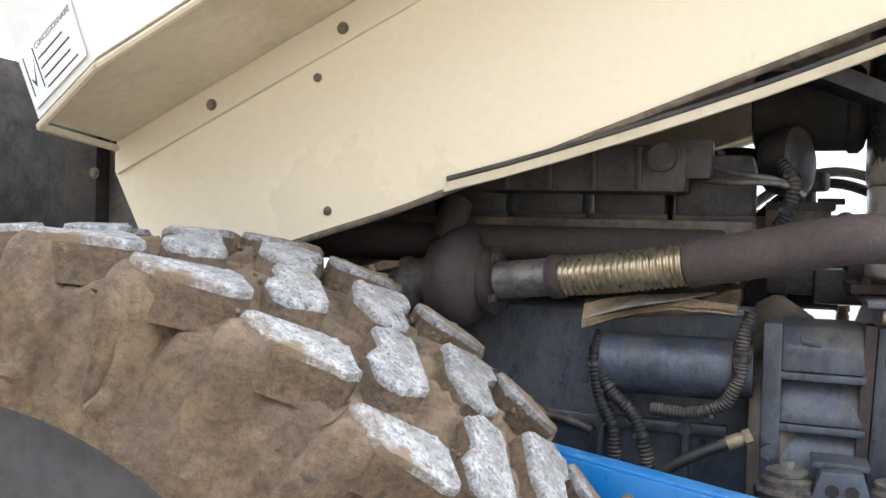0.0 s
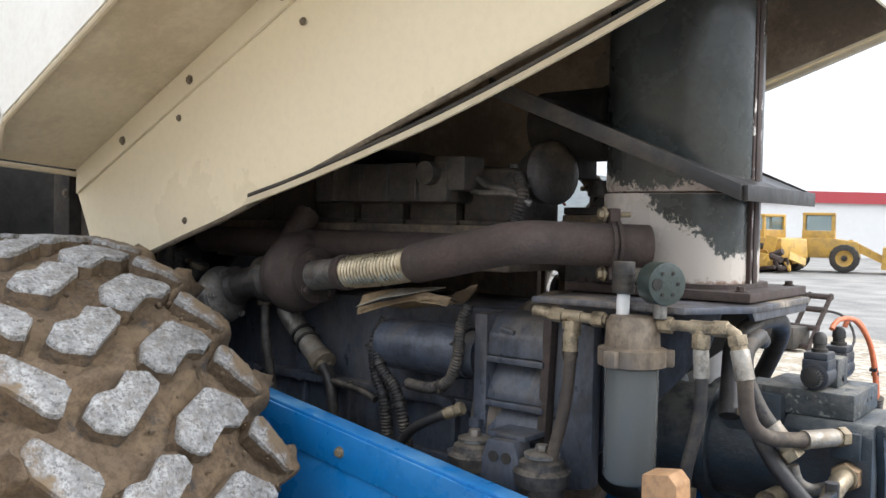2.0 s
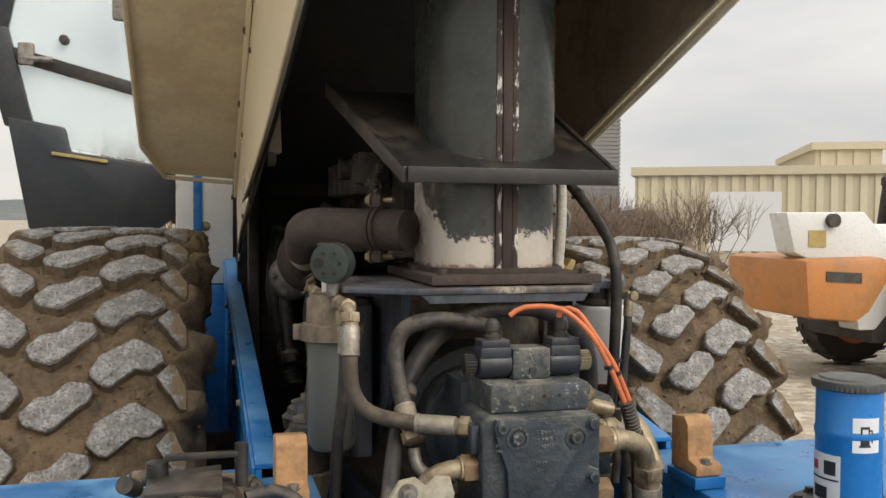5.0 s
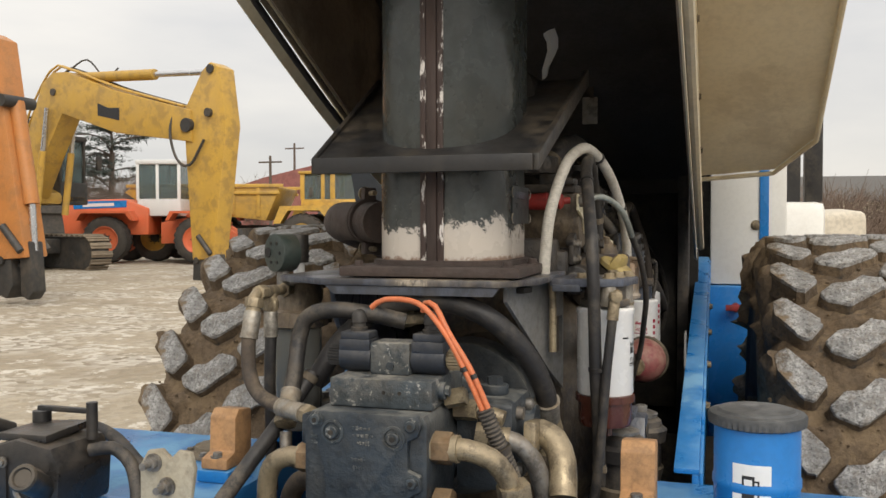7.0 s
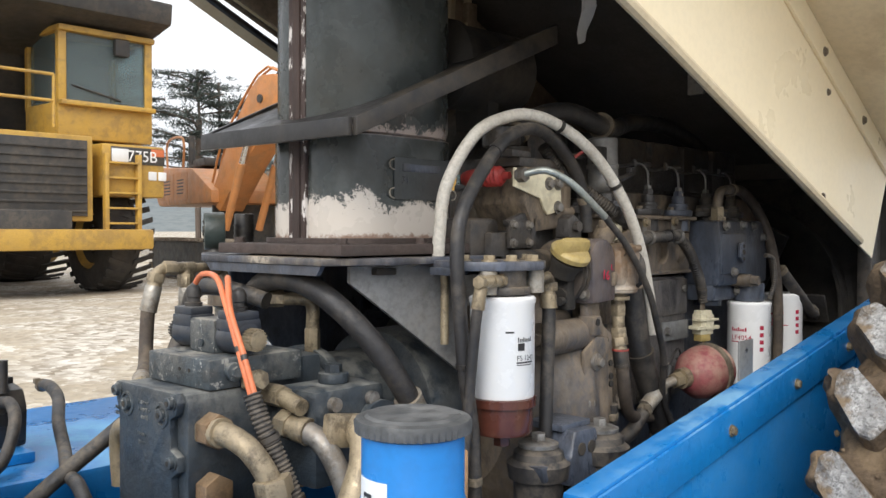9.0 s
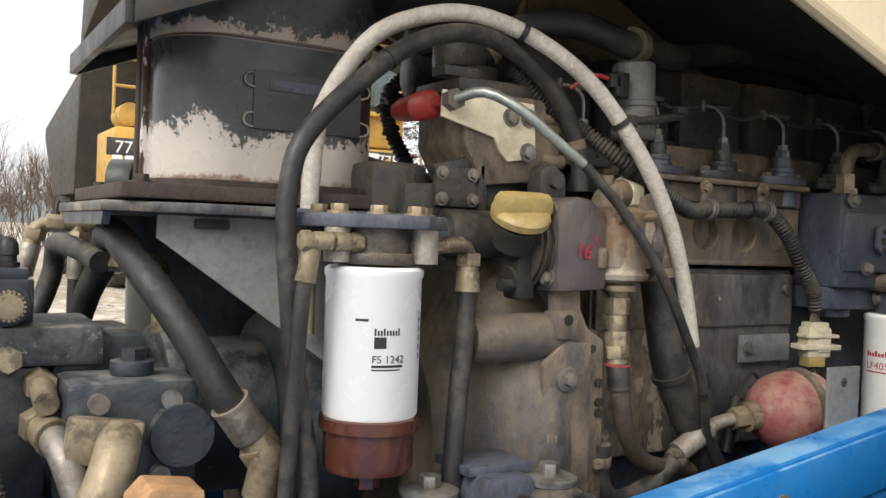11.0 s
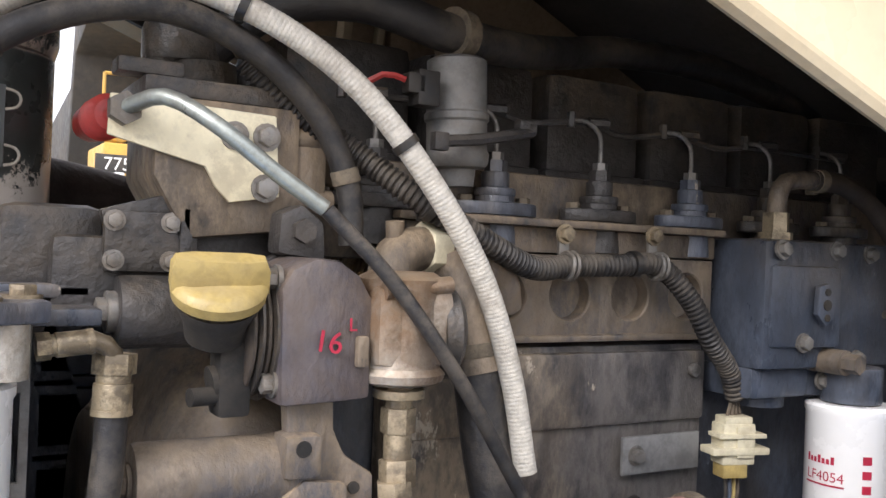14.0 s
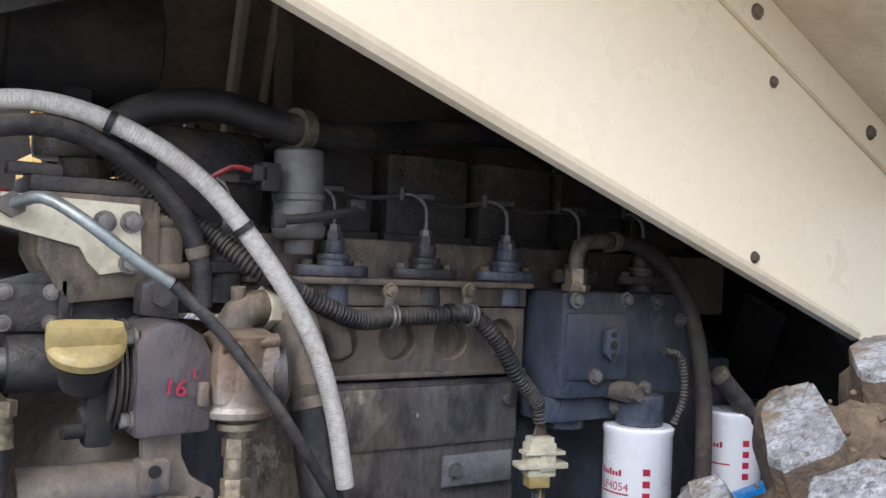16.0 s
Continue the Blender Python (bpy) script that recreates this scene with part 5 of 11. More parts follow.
    f.tube([(-0.80, 0.121, 1.588), (-0.64, 0.121, 1.590), (-0.57, 0.118, 1.584), (-0.5, 0.121, 1.592), (-0.43, 0.118, 1.584), (-0.37, 0.121, 1.593), (-0.30, 0.118, 1.586), (-0.24, 0.120, 1.593), (-0.1, 0.115, 1.592)], 0.0033, n=8)
    part("leak_off_line", f, CASTBLK, e)
    # left side: exhaust manifold, intake, oil cooler, ribs
    f = Form()
    f.cyl((-0.96, -0.185, 1.485), (-0.10, -0.185, 1.485), 0.033, n=20)
    f.cyl((-0.56, -0.185, 1.48), (-0.56, -0.225, 1.46), 0.045, n=18)
    manifold = part("exhaust_manifold", f, RUST, e)
    for i in range(6):
        x = -0.14 - 0.152 * i
        f = Form()
        f.box((x, -0.135, 1.485), (0.06, 0.06, 0.05), bev=0.008)
        f.box((x, -0.122, 1.485), (0.085, 0.014, 0.065), bev=0.003)
        part("runner", f, RUST, manifold)
        for dx in (-0.034, 0.034):
            f = Form()
            f.hexa((x + dx, -0.129, 1.485), (0, -1, 0), 0.008, 0.01)
            part("manifold_nut", f, RUST, manifold)
    f = Form()
    f.span((-0.55, -0.19, 1.58), (-0.16, -0.07, 1.665), 0.012)
    intake = part("intake_manifold", f, CASTBLK, e)
    f = Form()
    f.box((-0.16, -0.15, 1.64), (0.08, 0.07, 0.07), bev=0.006)
    part("intake_elbow", f, CASTBLK, intake)
    f = Form()
    f.cyl((-0.20, -0.188, 1.64), (-0.20, -0.215, 1.64), 0.024, n=20)
    part("boss", f, CASTBLK, intake)
    for x in (-0.24, -0.32, -0.40, -0.48):
        f = Form()
        f.span((x - 0.005, -0.20, 1.585), (x + 0.005, -0.188, 1.66), 0.002)
        part("fin", f, CASTBLK, intake)
    f = Form()
    f.lathe((-0.03, -0.055, 1.640), (0.92, -0.38, 0.05), [(0, 0.05), (0.03, 0.062), (0.055, 0.064), (0.062, 0.058), (0.07, 0.04), (0.072, 0.01)], 32)
    part("breather_cap", f, CASTBLK, e, "dusty round breather cap")
    f = Form()
    f.cyl((-0.29, -0.215, 1.285), (-0.07, -0.215, 1.285), 0.052, n=28, bev=0.008)
    f.cyl((-0.10, -0.215, 1.285), (-0.04, -0.215, 1.285), 0.045, n=24)
    part("starter_motor", f, GREY, e, "grey starter motor barrel")
    f = Form()
    f.span((-0.80, -0.172, 1.03), (-0.08, -0.148, 1.06), 0.004)
    f.span((-0.80, -0.172, 1.16), (-0.08, -0.148, 1.18), 0.004)
    for x in (-0.75, -0.6, -0.45, -0.3, -0.15):
        f.span((x - 0.006, -0.168, 1.06), (x + 0.006, -0.148, 1.16), 0.003)
        f.cyl((x, -0.165, 1.17), (x, -0.185, 1.17), 0.011, n=14)
    part("left_ribs", f, GREY, e)
    # flywheel housing
    f = Form()
    f.lathe((-0.045, -0.005, 1.14), (1, 0, 0), [(0, 0.245), (0.03, 0.262), (0.045, 0.262), (0.10, 0.225), (0.13, 0.16), (0.14, 0.15)], 40)
    fw = part("flywheel_housing", f, GREY_DUSTY, e, "large dusty bell housing casting")
    for k in range(14):
        f = Form()
        a = k * math.tau / 14 + 0.1
        f.hexa((-0.002, -0.005 + 0.25 * math.cos(a), 1.14 + 0.25 * math.sin(a)), (1, 0, 0), 0.009, 0.01)
        part("bolt", f, STEEL, fw)
    f = Form()
    f.span((-0.026, -0.268, 1.06), (0.004, -0.19, 1.372), 0.006)
    for prof in (((-0.19, 1.378), (-0.240, 1.366), (-0.262, 1.335), (-0.264, 1.296), (-0.19, 1.296)), ((-0.19, 1.282), (-0.232, 1.282), (-0.262, 1.230), (-0.264, 1.214), (-0.19, 1.214)), ((-0.19, 1.200), (-0.240, 1.200), (-0.262, 1.160), (-0.264, 1.08), (-0.19, 1.08))):
        f.prism([(0.002, y, z) for y, z in prof], (0.122, 0, 0), 0.006)
    for z in (1.289, 1.207):
        f.span((0.0, -0.267, z - 0.006), (0.126, -0.19, z + 0.006), 0.003)
    f.prism([(0.03, -0.2645, 1.352), (0.06, -0.2645, 1.345), (0.06, -0.2645, 1.337), (0.03, -0.2645, 1.342)], (0, 0.02, 0), 0.002)
    f.cyl((-0.012, -0.262, 1.168), (-0.012, -0.282, 1.168), 0.013, n=6)
    part("housing_ribs", f, GREY, fw)
    f = Form()
    f.prism([(0.122, -0.262, 1.375), (0.140, -0.262, 1.375), (0.126, -0.262, 1.06), (0.108, -0.262, 1.06)], (0, 0.05, 0), 0.003)
    part("housing_joint", f, RUST, fw)
    f = Form()
    f.prism([(0.142, -0.245, 1.372), (0.215, -0.245, 1.365), (0.215, -0.245, 1.08), (0.128, -0.245, 1.06)], (0, 0.03, 0), 0.006)
    cover = part("access_cover", f, GREY, fw)
    # dark oval patch paints the shaded opening
    f = Form()
    f.prism([(0.168 + 0.016 * math.cos(k * math.tau / 16), -0.248, 1.322 + 0.030 * math.sin(k * math.tau / 16)) for k in range(16)], (0, 0.02, 0))
    part("oval_opening", f, NIGHT, cover)
    f = Form()
    f.prism([(-0.005, 0.215, 1.385), (-0.045, 0.215, 1.385), (-0.047, 0.22, 1.31), (-0.056, 0.222, 1.29), (-0.080, 0.224, 1.274), (-0.084, 0.226, 1.05), (-0.01, 0.226, 1.05), (-0.012, 0.222, 1.26)], (0, 0.016, 0), 0.004)
    bracket = part("right_lug_plate", f, GREY_DUSTY, fw)
    f = Form()
    f.prism([(-0.054, 0.240, 1.272), (-0.020, 0.236, 1.276), (0.010, 0.232, 1.25), (0.006, 0.232, 1.05), (-0.058, 0.240, 1.05)], (0, 0.010, 0), 0.005)
    part("mating_flange", f, GREY_DUSTY, bracket)
    f = Form()
    f.span((-0.033, 0.218, 1.277), (-0.003, 0.250, 1.310), 0.006)
    part("boss", f, GREY_DUSTY, bracket)
    # flat dark discs paint the shade inside the drilled bores
    for x, y, z, r in ((-0.017, 0.2505, 1.300, 0.0062), (-0.063, 0.2405, 1.265, 0.0048), (-0.073, 0.2425, 1.224, 0.0055), (-0.074, 0.2425, 1.201, 0.0055), (-0.074, 0.2425, 1.188, 0.0055), (-0.075, 0.2425, 1.12, 0.0055)):
        f = Form()
        f.cyl((x, y - 0.004, z), (x, y + 0.0006, z), r, n=14)
        part("bore", f, NIGHT, bracket)
    for x, z in ((-0.020, 1.232), (-0.022, 1.11)):
        f = Form()
        f.cyl((x, 0.236, z), (x, 0.250, z), 0.015, n=18, bev=0.003)
        f.hexa((x, 0.249, z), (0, 1, 0), 0.0085, 0.010)
        part("bolt", f, STEEL, bracket)
    f = Form()
    f.cyl((0.10, 0.215, 1.278), (-0.03, 0.215, 1.278), 0.028, n=24, bev=0.004)
    f.hexa((0.10, 0.215, 1.278), (1, 0, 0), 0.011, 0.012)
    part("dowel_boss", f, GREY_DUSTY, fw)
    return e


make_engine()

# ---- filters ----
def make_filter(at, top, low, r, label, code, code_mat, face, bowl=False, brand=INK):
    """A spin-on filter can hanging from its head; face: degrees towards which its print looks."""
    t = thing("filter", (at[0], at[1], low), label, "filter")
    f = Form()
    h = top - low
    f.lathe((at[0], at[1], low), (0, 0, 1), [(0, r * 0.8), (0.0, r * 0.93), (0.006, r), (h - 0.012, r), (h - 0.009, r * 1.035), (h - 0.003, r * 1.035), (h, r * 0.96), (h, r * 0.5)], 48)
    can = part("can", f, FILTER, t)
    if bowl:
        f = Form()
        f.lathe((at[0], at[1], low - 0.056), (0, 0, 1), [(0, r * 0.45), (0.004, r * 0.9), (0.010, r * 0.95), (0.045, r * 0.95), (0.046, r * 1.06), (0.058, r * 1.06), (0.060, r * 0.9)], 40)
        f.cyl((at[0], at[1], low - 0.072), (at[0], at[1], low - 0.05), 0.013, n=6)
        part("water_bowl", f, BOWL, t, "dark brown water bowl with a drain nut")
    z0 = low + h * 0.36 + (0.014 if bowl else 0.030)

    def wrap(x0, x1, za, zb, material, name):
        g = Form()
        k = max(2, int((x1 - x0) / 0.004))
        rows = []
        for i in range(k + 1):
            a = radians(face) + (x0 + (x1 - x0) * i / k) / r
            rows.append([g.bm.verts.new((at[0] + q * math.cos(a), at[1] + q * math.sin(a), z)) for q, z in ((r * 0.99, za), (r + 0.0004, za), (r + 0.0004, zb), (r * 0.99, zb))])
        for u, v in zip(rows, rows[1:]):
            for q in range(3):
                g.bm.faces.new((u[q], v[q], v[q + 1], u[q + 1]))
        return part(name, g, material, can)

    def letters(text, size, x, z, material):
        cu = bpy.data.curves.new("print", "FONT")
        cu.body, cu.size, cu.extrude = text, size, 0.0
        tmp = new("print_curve", cu)
        me = bpy.data.meshes.new_from_object(tmp.evaluated_get(bpy.context.evaluated_depsgraph_get()))
        bpy.data.objects.remove(tmp)
        for v in me.vertices:
            a = radians(face) + (x + v.co.x) / r
            v.co = Vector((at[0] + (r + 0.0006) * math.cos(a), at[1] + (r + 0.0006) * math.sin(a), z + v.co.y))
        me.materials.clear()
        me.materials.append(material)
        ob = new("print", me)
        ob.parent = can

    if code == "FS 1242":
        letters(code, 0.0105, -0.016, z0 - 0.008, INK)
        wrap(-0.016, 0.016, z0 - 0.0125, z0 - 0.0102, INK, "print_bar")
        wrap(-0.016, 0.013, z0 - 0.0155, z0 - 0.0142, INK, "print_bar")
        wrap(-0.014, -0.002, z0 + 0.006, z0 + 0.017, INK, "print_block")
        for i in range(9):
            wrap(-0.014 + 0.0030 * i, -0.0122 + 0.0030 * i, z0 + 0.0185, z0 + (0.0235 if i not in (0, 3, 8) else 0.0255), INK, "print_bar")
        wrap(-0.033, -0.020, z0 + 0.032, z0 + 0.0345, INK, "print_bar")
        for i in range(5):
            wrap(0.042, 0.045, z0 - 0.006 + 0.009 * i, z0 - 0.001 + 0.009 * i, INK, "print_bar")
    else:
        letters(code, 0.0155, -0.022, z0 + 0.005, code_mat)
        wrap(-0.024, 0.024, z0 - 0.0005, z0 + 0.0015, code_mat, "print_bar")
        for i in range(7):
            wrap(-0.022 + 0.0052 * i, -0.0182 + 0.0052 * i, z0 + 0.024, z0 + (0.0295 if i % 3 else 0.0325), code_mat, "print_bar")
        for i in range(4):
            wrap(0.042, 0.052, z0 - 0.02 + 0.016 * i, z0 - 0.011 + 0.016 * i, code_mat, "print_block")
    return t


F1 = (0.226, 0.238)
make_filter(F1, 1.358, 1.205, 0.0485, "white fuel filter can with dark brown water bowl", "FS 1242", INK, 83, bowl=True)
make_filter((-0.69, 0.222), 1.296, 1.11, 0.047, "white oil filter can with dark red print", "LF4054", INK_RED, 2)
make_filter((-0.89, 0.222), 1.305, 1.14, 0.044, "white filter can with red print behind a hose", "LF", INK_RED, 5)


def make_filter_head():
    h = thing("fuel_filter_mount", (0.226, 0.238, 1.36), "dusty aluminium filter head with a bolted steel top plate", "filter mount")
    f = Form()
    f.prism([(0.285, 0.150, 1.396), (0.305, 0.225, 1.396), (0.272, 0.272, 1.396), (0.195, 0.292, 1.396), (0.160, 0.270, 1.396), (0.168, 0.165, 1.396)], (0, 0, 0.014), 0.003)
    part("top_plate", f, GREY_STREAKED, h)
    for x, y in ((0.272, 0.248), (0.185, 0.268)):
        f = Form()
        f.cyl((x, y, 1.362), (x, y, 1.396), 0.0135, n=18)
        part("pillar", f, ALU, h)
    f = Form()
    f.cyl((*F1, 1.360), (*F1, 1.372), 0.042, n=32, bev=0.003)
    f.cyl((*F1, 1.370), (*F1, 1.397), 0.036, n=32)
    part("head_casting", f, CASTBLK, h)
    for x, y in ((0.275, 0.205), (0.272, 0.25), (0.20, 0.275), (0.175, 0.245), (0.235, 0.262)):
        f = Form()
        f.hexa((x, y, 1.410), (0, 0, 1), 0.009, 0.009)
        part("bolt", f, ZINC, h)
    return h


make_filter_head()


# ---- hoses and fittings ----
def make_hose(pts, r, label, material=RUBBER, ends=(), corr=0.0, pitch=0.012, name="hose", bands=()):
    """A hose of its own, with crimped end sleeves (end, length, material) and cable ties along it."""
    t = thing(name, pts[0], label, "hose")
    f = Form()
    f.tube(pts, r, n=14, corr=corr, pitch=pitch)
    body = part("hose_body", f, material, t)
    line = smooth_line(pts, 0.01)
    for end, length, m in ends:
        seq = line if end == 0 else line[::-1]
        k = max(2, int(length / 0.01))
        g = Form()
        p, q = seq[0], seq[min(k, len(seq) - 1)]
        d = (p - q).normalized()
        g.cyl(q, p + d * 0.002, r * 1.2, n=20, bev=r * 0.12)
        g.cyl(q, q + d * 0.004, r * 1.26, n=20)
        part("end_sleeve", g, m, t)
        g = Form()
        g.cyl(p, p + d * r * 0.7, r * 1.05, n=18)
        g.cyl(p + d * r * 0.7, p + d * r * 2.0, r * 1.35, n=6, bev=r * 0.1)
        part("union_nut", g, ZINC, t)
    if not ends and r > 0.0085 and not corr and name == "hose":
        for k in (0.035, 0.965):
            i = int(k * (len(line) - 2))
            g = Form()
            d = (line[i + 1] - line[i]).normalized()
            g.cyl(line[i] - d * 0.006, line[i] + d * 0.006, r * 1.12, n=18, bev=0.001)
            side = d.orthogonal().normalized()
            g.box(line[i] + side * r * 1.2, (0.012, 0.010, 0.010), bev=0.002)
            part("hose_clamp", g, SEAL, t, "dull steel band clamp")
    if corr > 0.001 and not bands:
        bands = (0.3, 0.7)
    for s in bands:
        i = int(s * (len(line) - 2))
        g = Form()
        d = (line[i + 1] - line[i]).normalized()
        g.cyl(line[i] - d * 0.0035, line[i] + d * 0.0035, r * 1.16, n=16)
        side = d.orthogonal().normalized()
        g.box(line[i] + side * r * 1.15, (0.007, 0.007, 0.006), bev=0.001)
        part("cable_tie", g, BLACK, t)
    return t


make_hose([(0.258, 0.136, 1.405), (0.257, 0.138, 1.45), (0.250, 0.146, 1.525), (0.205, 0.163, 1.603), (0.145, 0.177, 1.636), (0.079, 0.188, 1.644), (0.005, 0.205, 1.622), (-0.065, 0.222, 1.575), (-0.128, 0.236, 1.500), (-0.178, 0.237, 1.425), (-0.208, 0.238, 1.345), (-0.225, 0.241, 1.262)], 0.0102, "pale ribbed sleeve over a cable, arched above the engine", HOSE_WHITE, corr=0.0003, pitch=0.0036, name="cable_conduit", bands=(0.47, 0.66))
make_hose([(0.285, 0.236, 1.06), (0.290, 0.235, 1.16), (0.306, 0.232, 1.26), (0.318, 0.230, 1.38), (0.317, 0.228, 1.43), (0.303, 0.224, 1.479), (0.249, 0.212, 1.537), (0.165, 0.196, 1.600), (0.085, 0.190, 1.622), (0.012, 0.186, 1.602), (-0.045, 0.186, 1.555), (-0.072, 0.187, 1.50), (-0.076, 0.188, 1.452)], 0.0106, "long black rubber hose arched beside the pale conduit", bands=(0.22, 0.62))
make_hose([(0.106, 0.186, 1.547), (0.085, 0.215, 1.553), (0.055, 0.243, 1.533), (0.015, 0.256, 1.502), (-0.022, 0.260, 1.478)], 0.0062, "bright steel tube bent over the ivory plate", TUBE, ends=(), name="steel_tube")
make_hose([(-0.024, 0.260, 1.477), (-0.075, 0.274, 1.424), (-0.130, 0.281, 1.352), (-0.182, 0.272, 1.280), (-0.222, 0.262, 1.222), (-0.262, 0.24, 1.14), (-0.30, 0.24, 1.08)], 0.0060, "black control cable with paint specks", RUBBER, name="control_cable", bands=(0.72,))
make_hose([(0.04, 0.09, 1.60), (-0.02, 0.115, 1.655), (-0.10, 0.132, 1.672), (-0.188, 0.143, 1.655), (-0.28, 0.115, 1.658), (-0.372, 0.075, 1.675), (-0.48, 0.05, 1.695), (-0.66, 0.03, 1.70), (-0.85, 0.02, 1.66), (-1.0, 0.01, 1.58), (-1.17, 0.0, 1.50)], 0.0185, "thick dusty black hose across the engine top", RUBBER, bands=())
make_hose([(-0.19, 0.1425, 1.6555), (-0.206, 0.137, 1.6555)], 0.0255, "wide dusty hose clamp band", SEAL, name="hose_clamp")
make_hose([(0.01, 0.155, 1.60), (-0.03, 0.160, 1.565), (-0.082, 0.175, 1.531), (-0.132, 0.205, 1.492), (-0.205, 0.205, 1.457), (-0.262, 0.190, 1.438), (-0.311, 0.180, 1.441), (-0.370, 0.180, 1.443), (-0.424, 0.182, 1.444), (-0.462, 0.190, 1.412), (-0.495, 0.192, 1.367), (-0.535, 0.182, 1.332), (-0.551, 0.179, 1.300)], 0.0115, "black corrugated wiring sleeve clipped to the engine side", RUBBER, corr=0.0022, pitch=0.0055, name="wiring_sleeve")
make_hose([(-0.190, 0.205, 1.375), (-0.196, 0.210, 1.33), (-0.214, 0.215, 1.235), (-0.252, 0.214, 1.165), (-0.30, 0.21, 1.09), (-0.35, 0.20, 1.03)], 0.0235, "thick black ribbed coolant hose with a wire clamp", RUBBER, bands=(0.44,))
make_hose([(-0.172, 0.188, 1.45), (-0.186, 0.196, 1.41), (-0.196, 0.209, 1.345)], 0.0265, "painted steel pipe stub", GREY_DUSTY, name="pipe_stub")
make_hose([(-0.0985, 0.2445, 1.2465), (-0.0985, 0.2445, 1.2435)], 0.0155, "thin red plastic ring on a hose end", RED, name="hose_ring")
make_hose([(-0.098, 0.245, 1.245), (-0.102, 0.248, 1.205), (-0.12, 0.242, 1.16), (-0.16, 0.228, 1.12), (-0.23, 0.212, 1.10), (-0.33, 0.20, 1.09)], 0.0115, "brown dusty rubber hose below brass unions", HOSE_TAN, ends=((0, 0.03, BLACK),))
make_hose([(0.118, 0.245, 1.352), (0.120, 0.247, 1.30), (0.128, 0.250, 1.22), (0.135, 0.252, 1.12), (0.14, 0.25, 1.02)], 0.0108, "black fuel hose with a brass elbow beside the filter", RUBBER, ends=((0, 0.028, ZINC),))
make_hose([(0.154, 0.255, 1.381), (0.133, 0.254, 1.383), (0.120, 0.250, 1.374), (0.118, 0.246, 1.352)], 0.0068, "bent brass elbow pipe", ZINC, ends=((0, 0.012, ZINC),), name="elbow_pipe")
make_hose([(0.305, 0.262, 1.372), (0.310, 0.258, 1.33), (0.312, 0.25, 1.25), (0.315, 0.24, 1.12), (0.32, 0.23, 1.03)], 0.0080, "thin fuel hose tied to a black hose", RUBBER, ends=((0, 0.03, ZINC),))
make_hose([(0.268, 0.262, 1.382), (0.303, 0.266, 1.382)], 0.0075, "brass pipe unions at the filter head", ZINC, ends=((1, 0.012, ZINC), (0, 0.012, ZINC)), name="pipe_union")
make_hose([(0.259, 0.150, 1.40), (0.260, 0.152, 1.36), (0.260, 0.152, 1.28)], 0.0065, "thin brass pipe below the carrier plate", ZINC, name="brass_pipe")
# hoses over the hydraulic pump
make_hose([(0.445, -0.215, 1.24), (0.432, -0.175, 1.305), (0.421, -0.132, 1.345), (0.430, -0.075, 1.373), (0.436, -0.02, 1.381), (0.436, 0.035, 1.374), (0.426, 0.088, 1.348), (0.395, 0.132, 1.295), (0.358, 0.156, 1.230), (0.322, 0.155, 1.178)], 0.0172, "thick worn black hydraulic hose in an arch", RUBBER, ends=((1, 0.045, ALU),))
make_hose([(0.440, -0.055, 1.345), (0.455, -0.11, 1.358), (0.472, -0.170, 1.364), (0.470, -0.212, 1.352), (0.472, -0.228, 1.318), (0.494, -0.226, 1.262), (0.532, -0.219, 1.212)], 0.0135, "worn black hydraulic hose looped beside the valve block", RUBBER, ends=((1, 0.035, ALU),))
make_hose([(0.545, -0.216, 1.180), (0.552, -0.212, 1.155), (0.568, -0.195, 1.142), (0.580, -0.160, 1.140)], 0.0095, "bent steel pipe elbow below a hose end", STEEL, name="elbow_pipe")
make_hose([(0.470, -0.205, 1.260), (0.515, -0.235, 1.195), (0.590, -0.262, 1.130), (0.680, -0.285, 1.060), (0.760, -0.31, 0.985)], 0.0125, "black hose slanting down in front of the pump", RUBBER)
make_hose([(0.318, 0.154, 1.178), (0.305, 0.160, 1.150), (0.31, 0.155, 1.11)], 0.019, "brass hose elbow under the arch", ZINC, name="elbow_pipe")
make_hose([(0.490, -0.303, 1.358), (0.499, -0.305, 1.325), (0.505, -0.302, 1.265), (0.520, -0.278, 1.232), (0.555, -0.225, 1.222), (0.590, -0.165, 1.221)], 0.0118, "brown dusty hydraulic hose with crimped steel ends", HOSE_TAN, ends=((1, 0.05, ALU), (0, 0.04, ALU)))
make_hose([(0.430, -0.302, 1.352), (0.432, -0.302, 1.30), (0.430, -0.305, 1.24), (0.415, -0.312, 1.16), (0.405, -0.315, 1.04)], 0.0100, "grey-black hose hanging from a brass tee", RUBBER, ends=((0, 0.045, ALU),))
make_hose([(0.214, -0.324, 1.36), (0.214, -0.324, 1.31), (0.208, -0.326, 1.24), (0.190, -0.330, 1.16), (0.17, -0.33, 1.08)], 0.0105, "dusty fuel hose hanging from a brass tee", HOSE_TAN, ends=((0, 0.035, ZINC),))
make_hose([(0.435, -0.302, 1.388), (0.463, -0.304, 1.389), (0.484, -0.304, 1.382), (0.490, -0.304, 1.357)], 0.0092, "bent zinc-plated pipe elbow", ZINC, name="elbow_pipe")
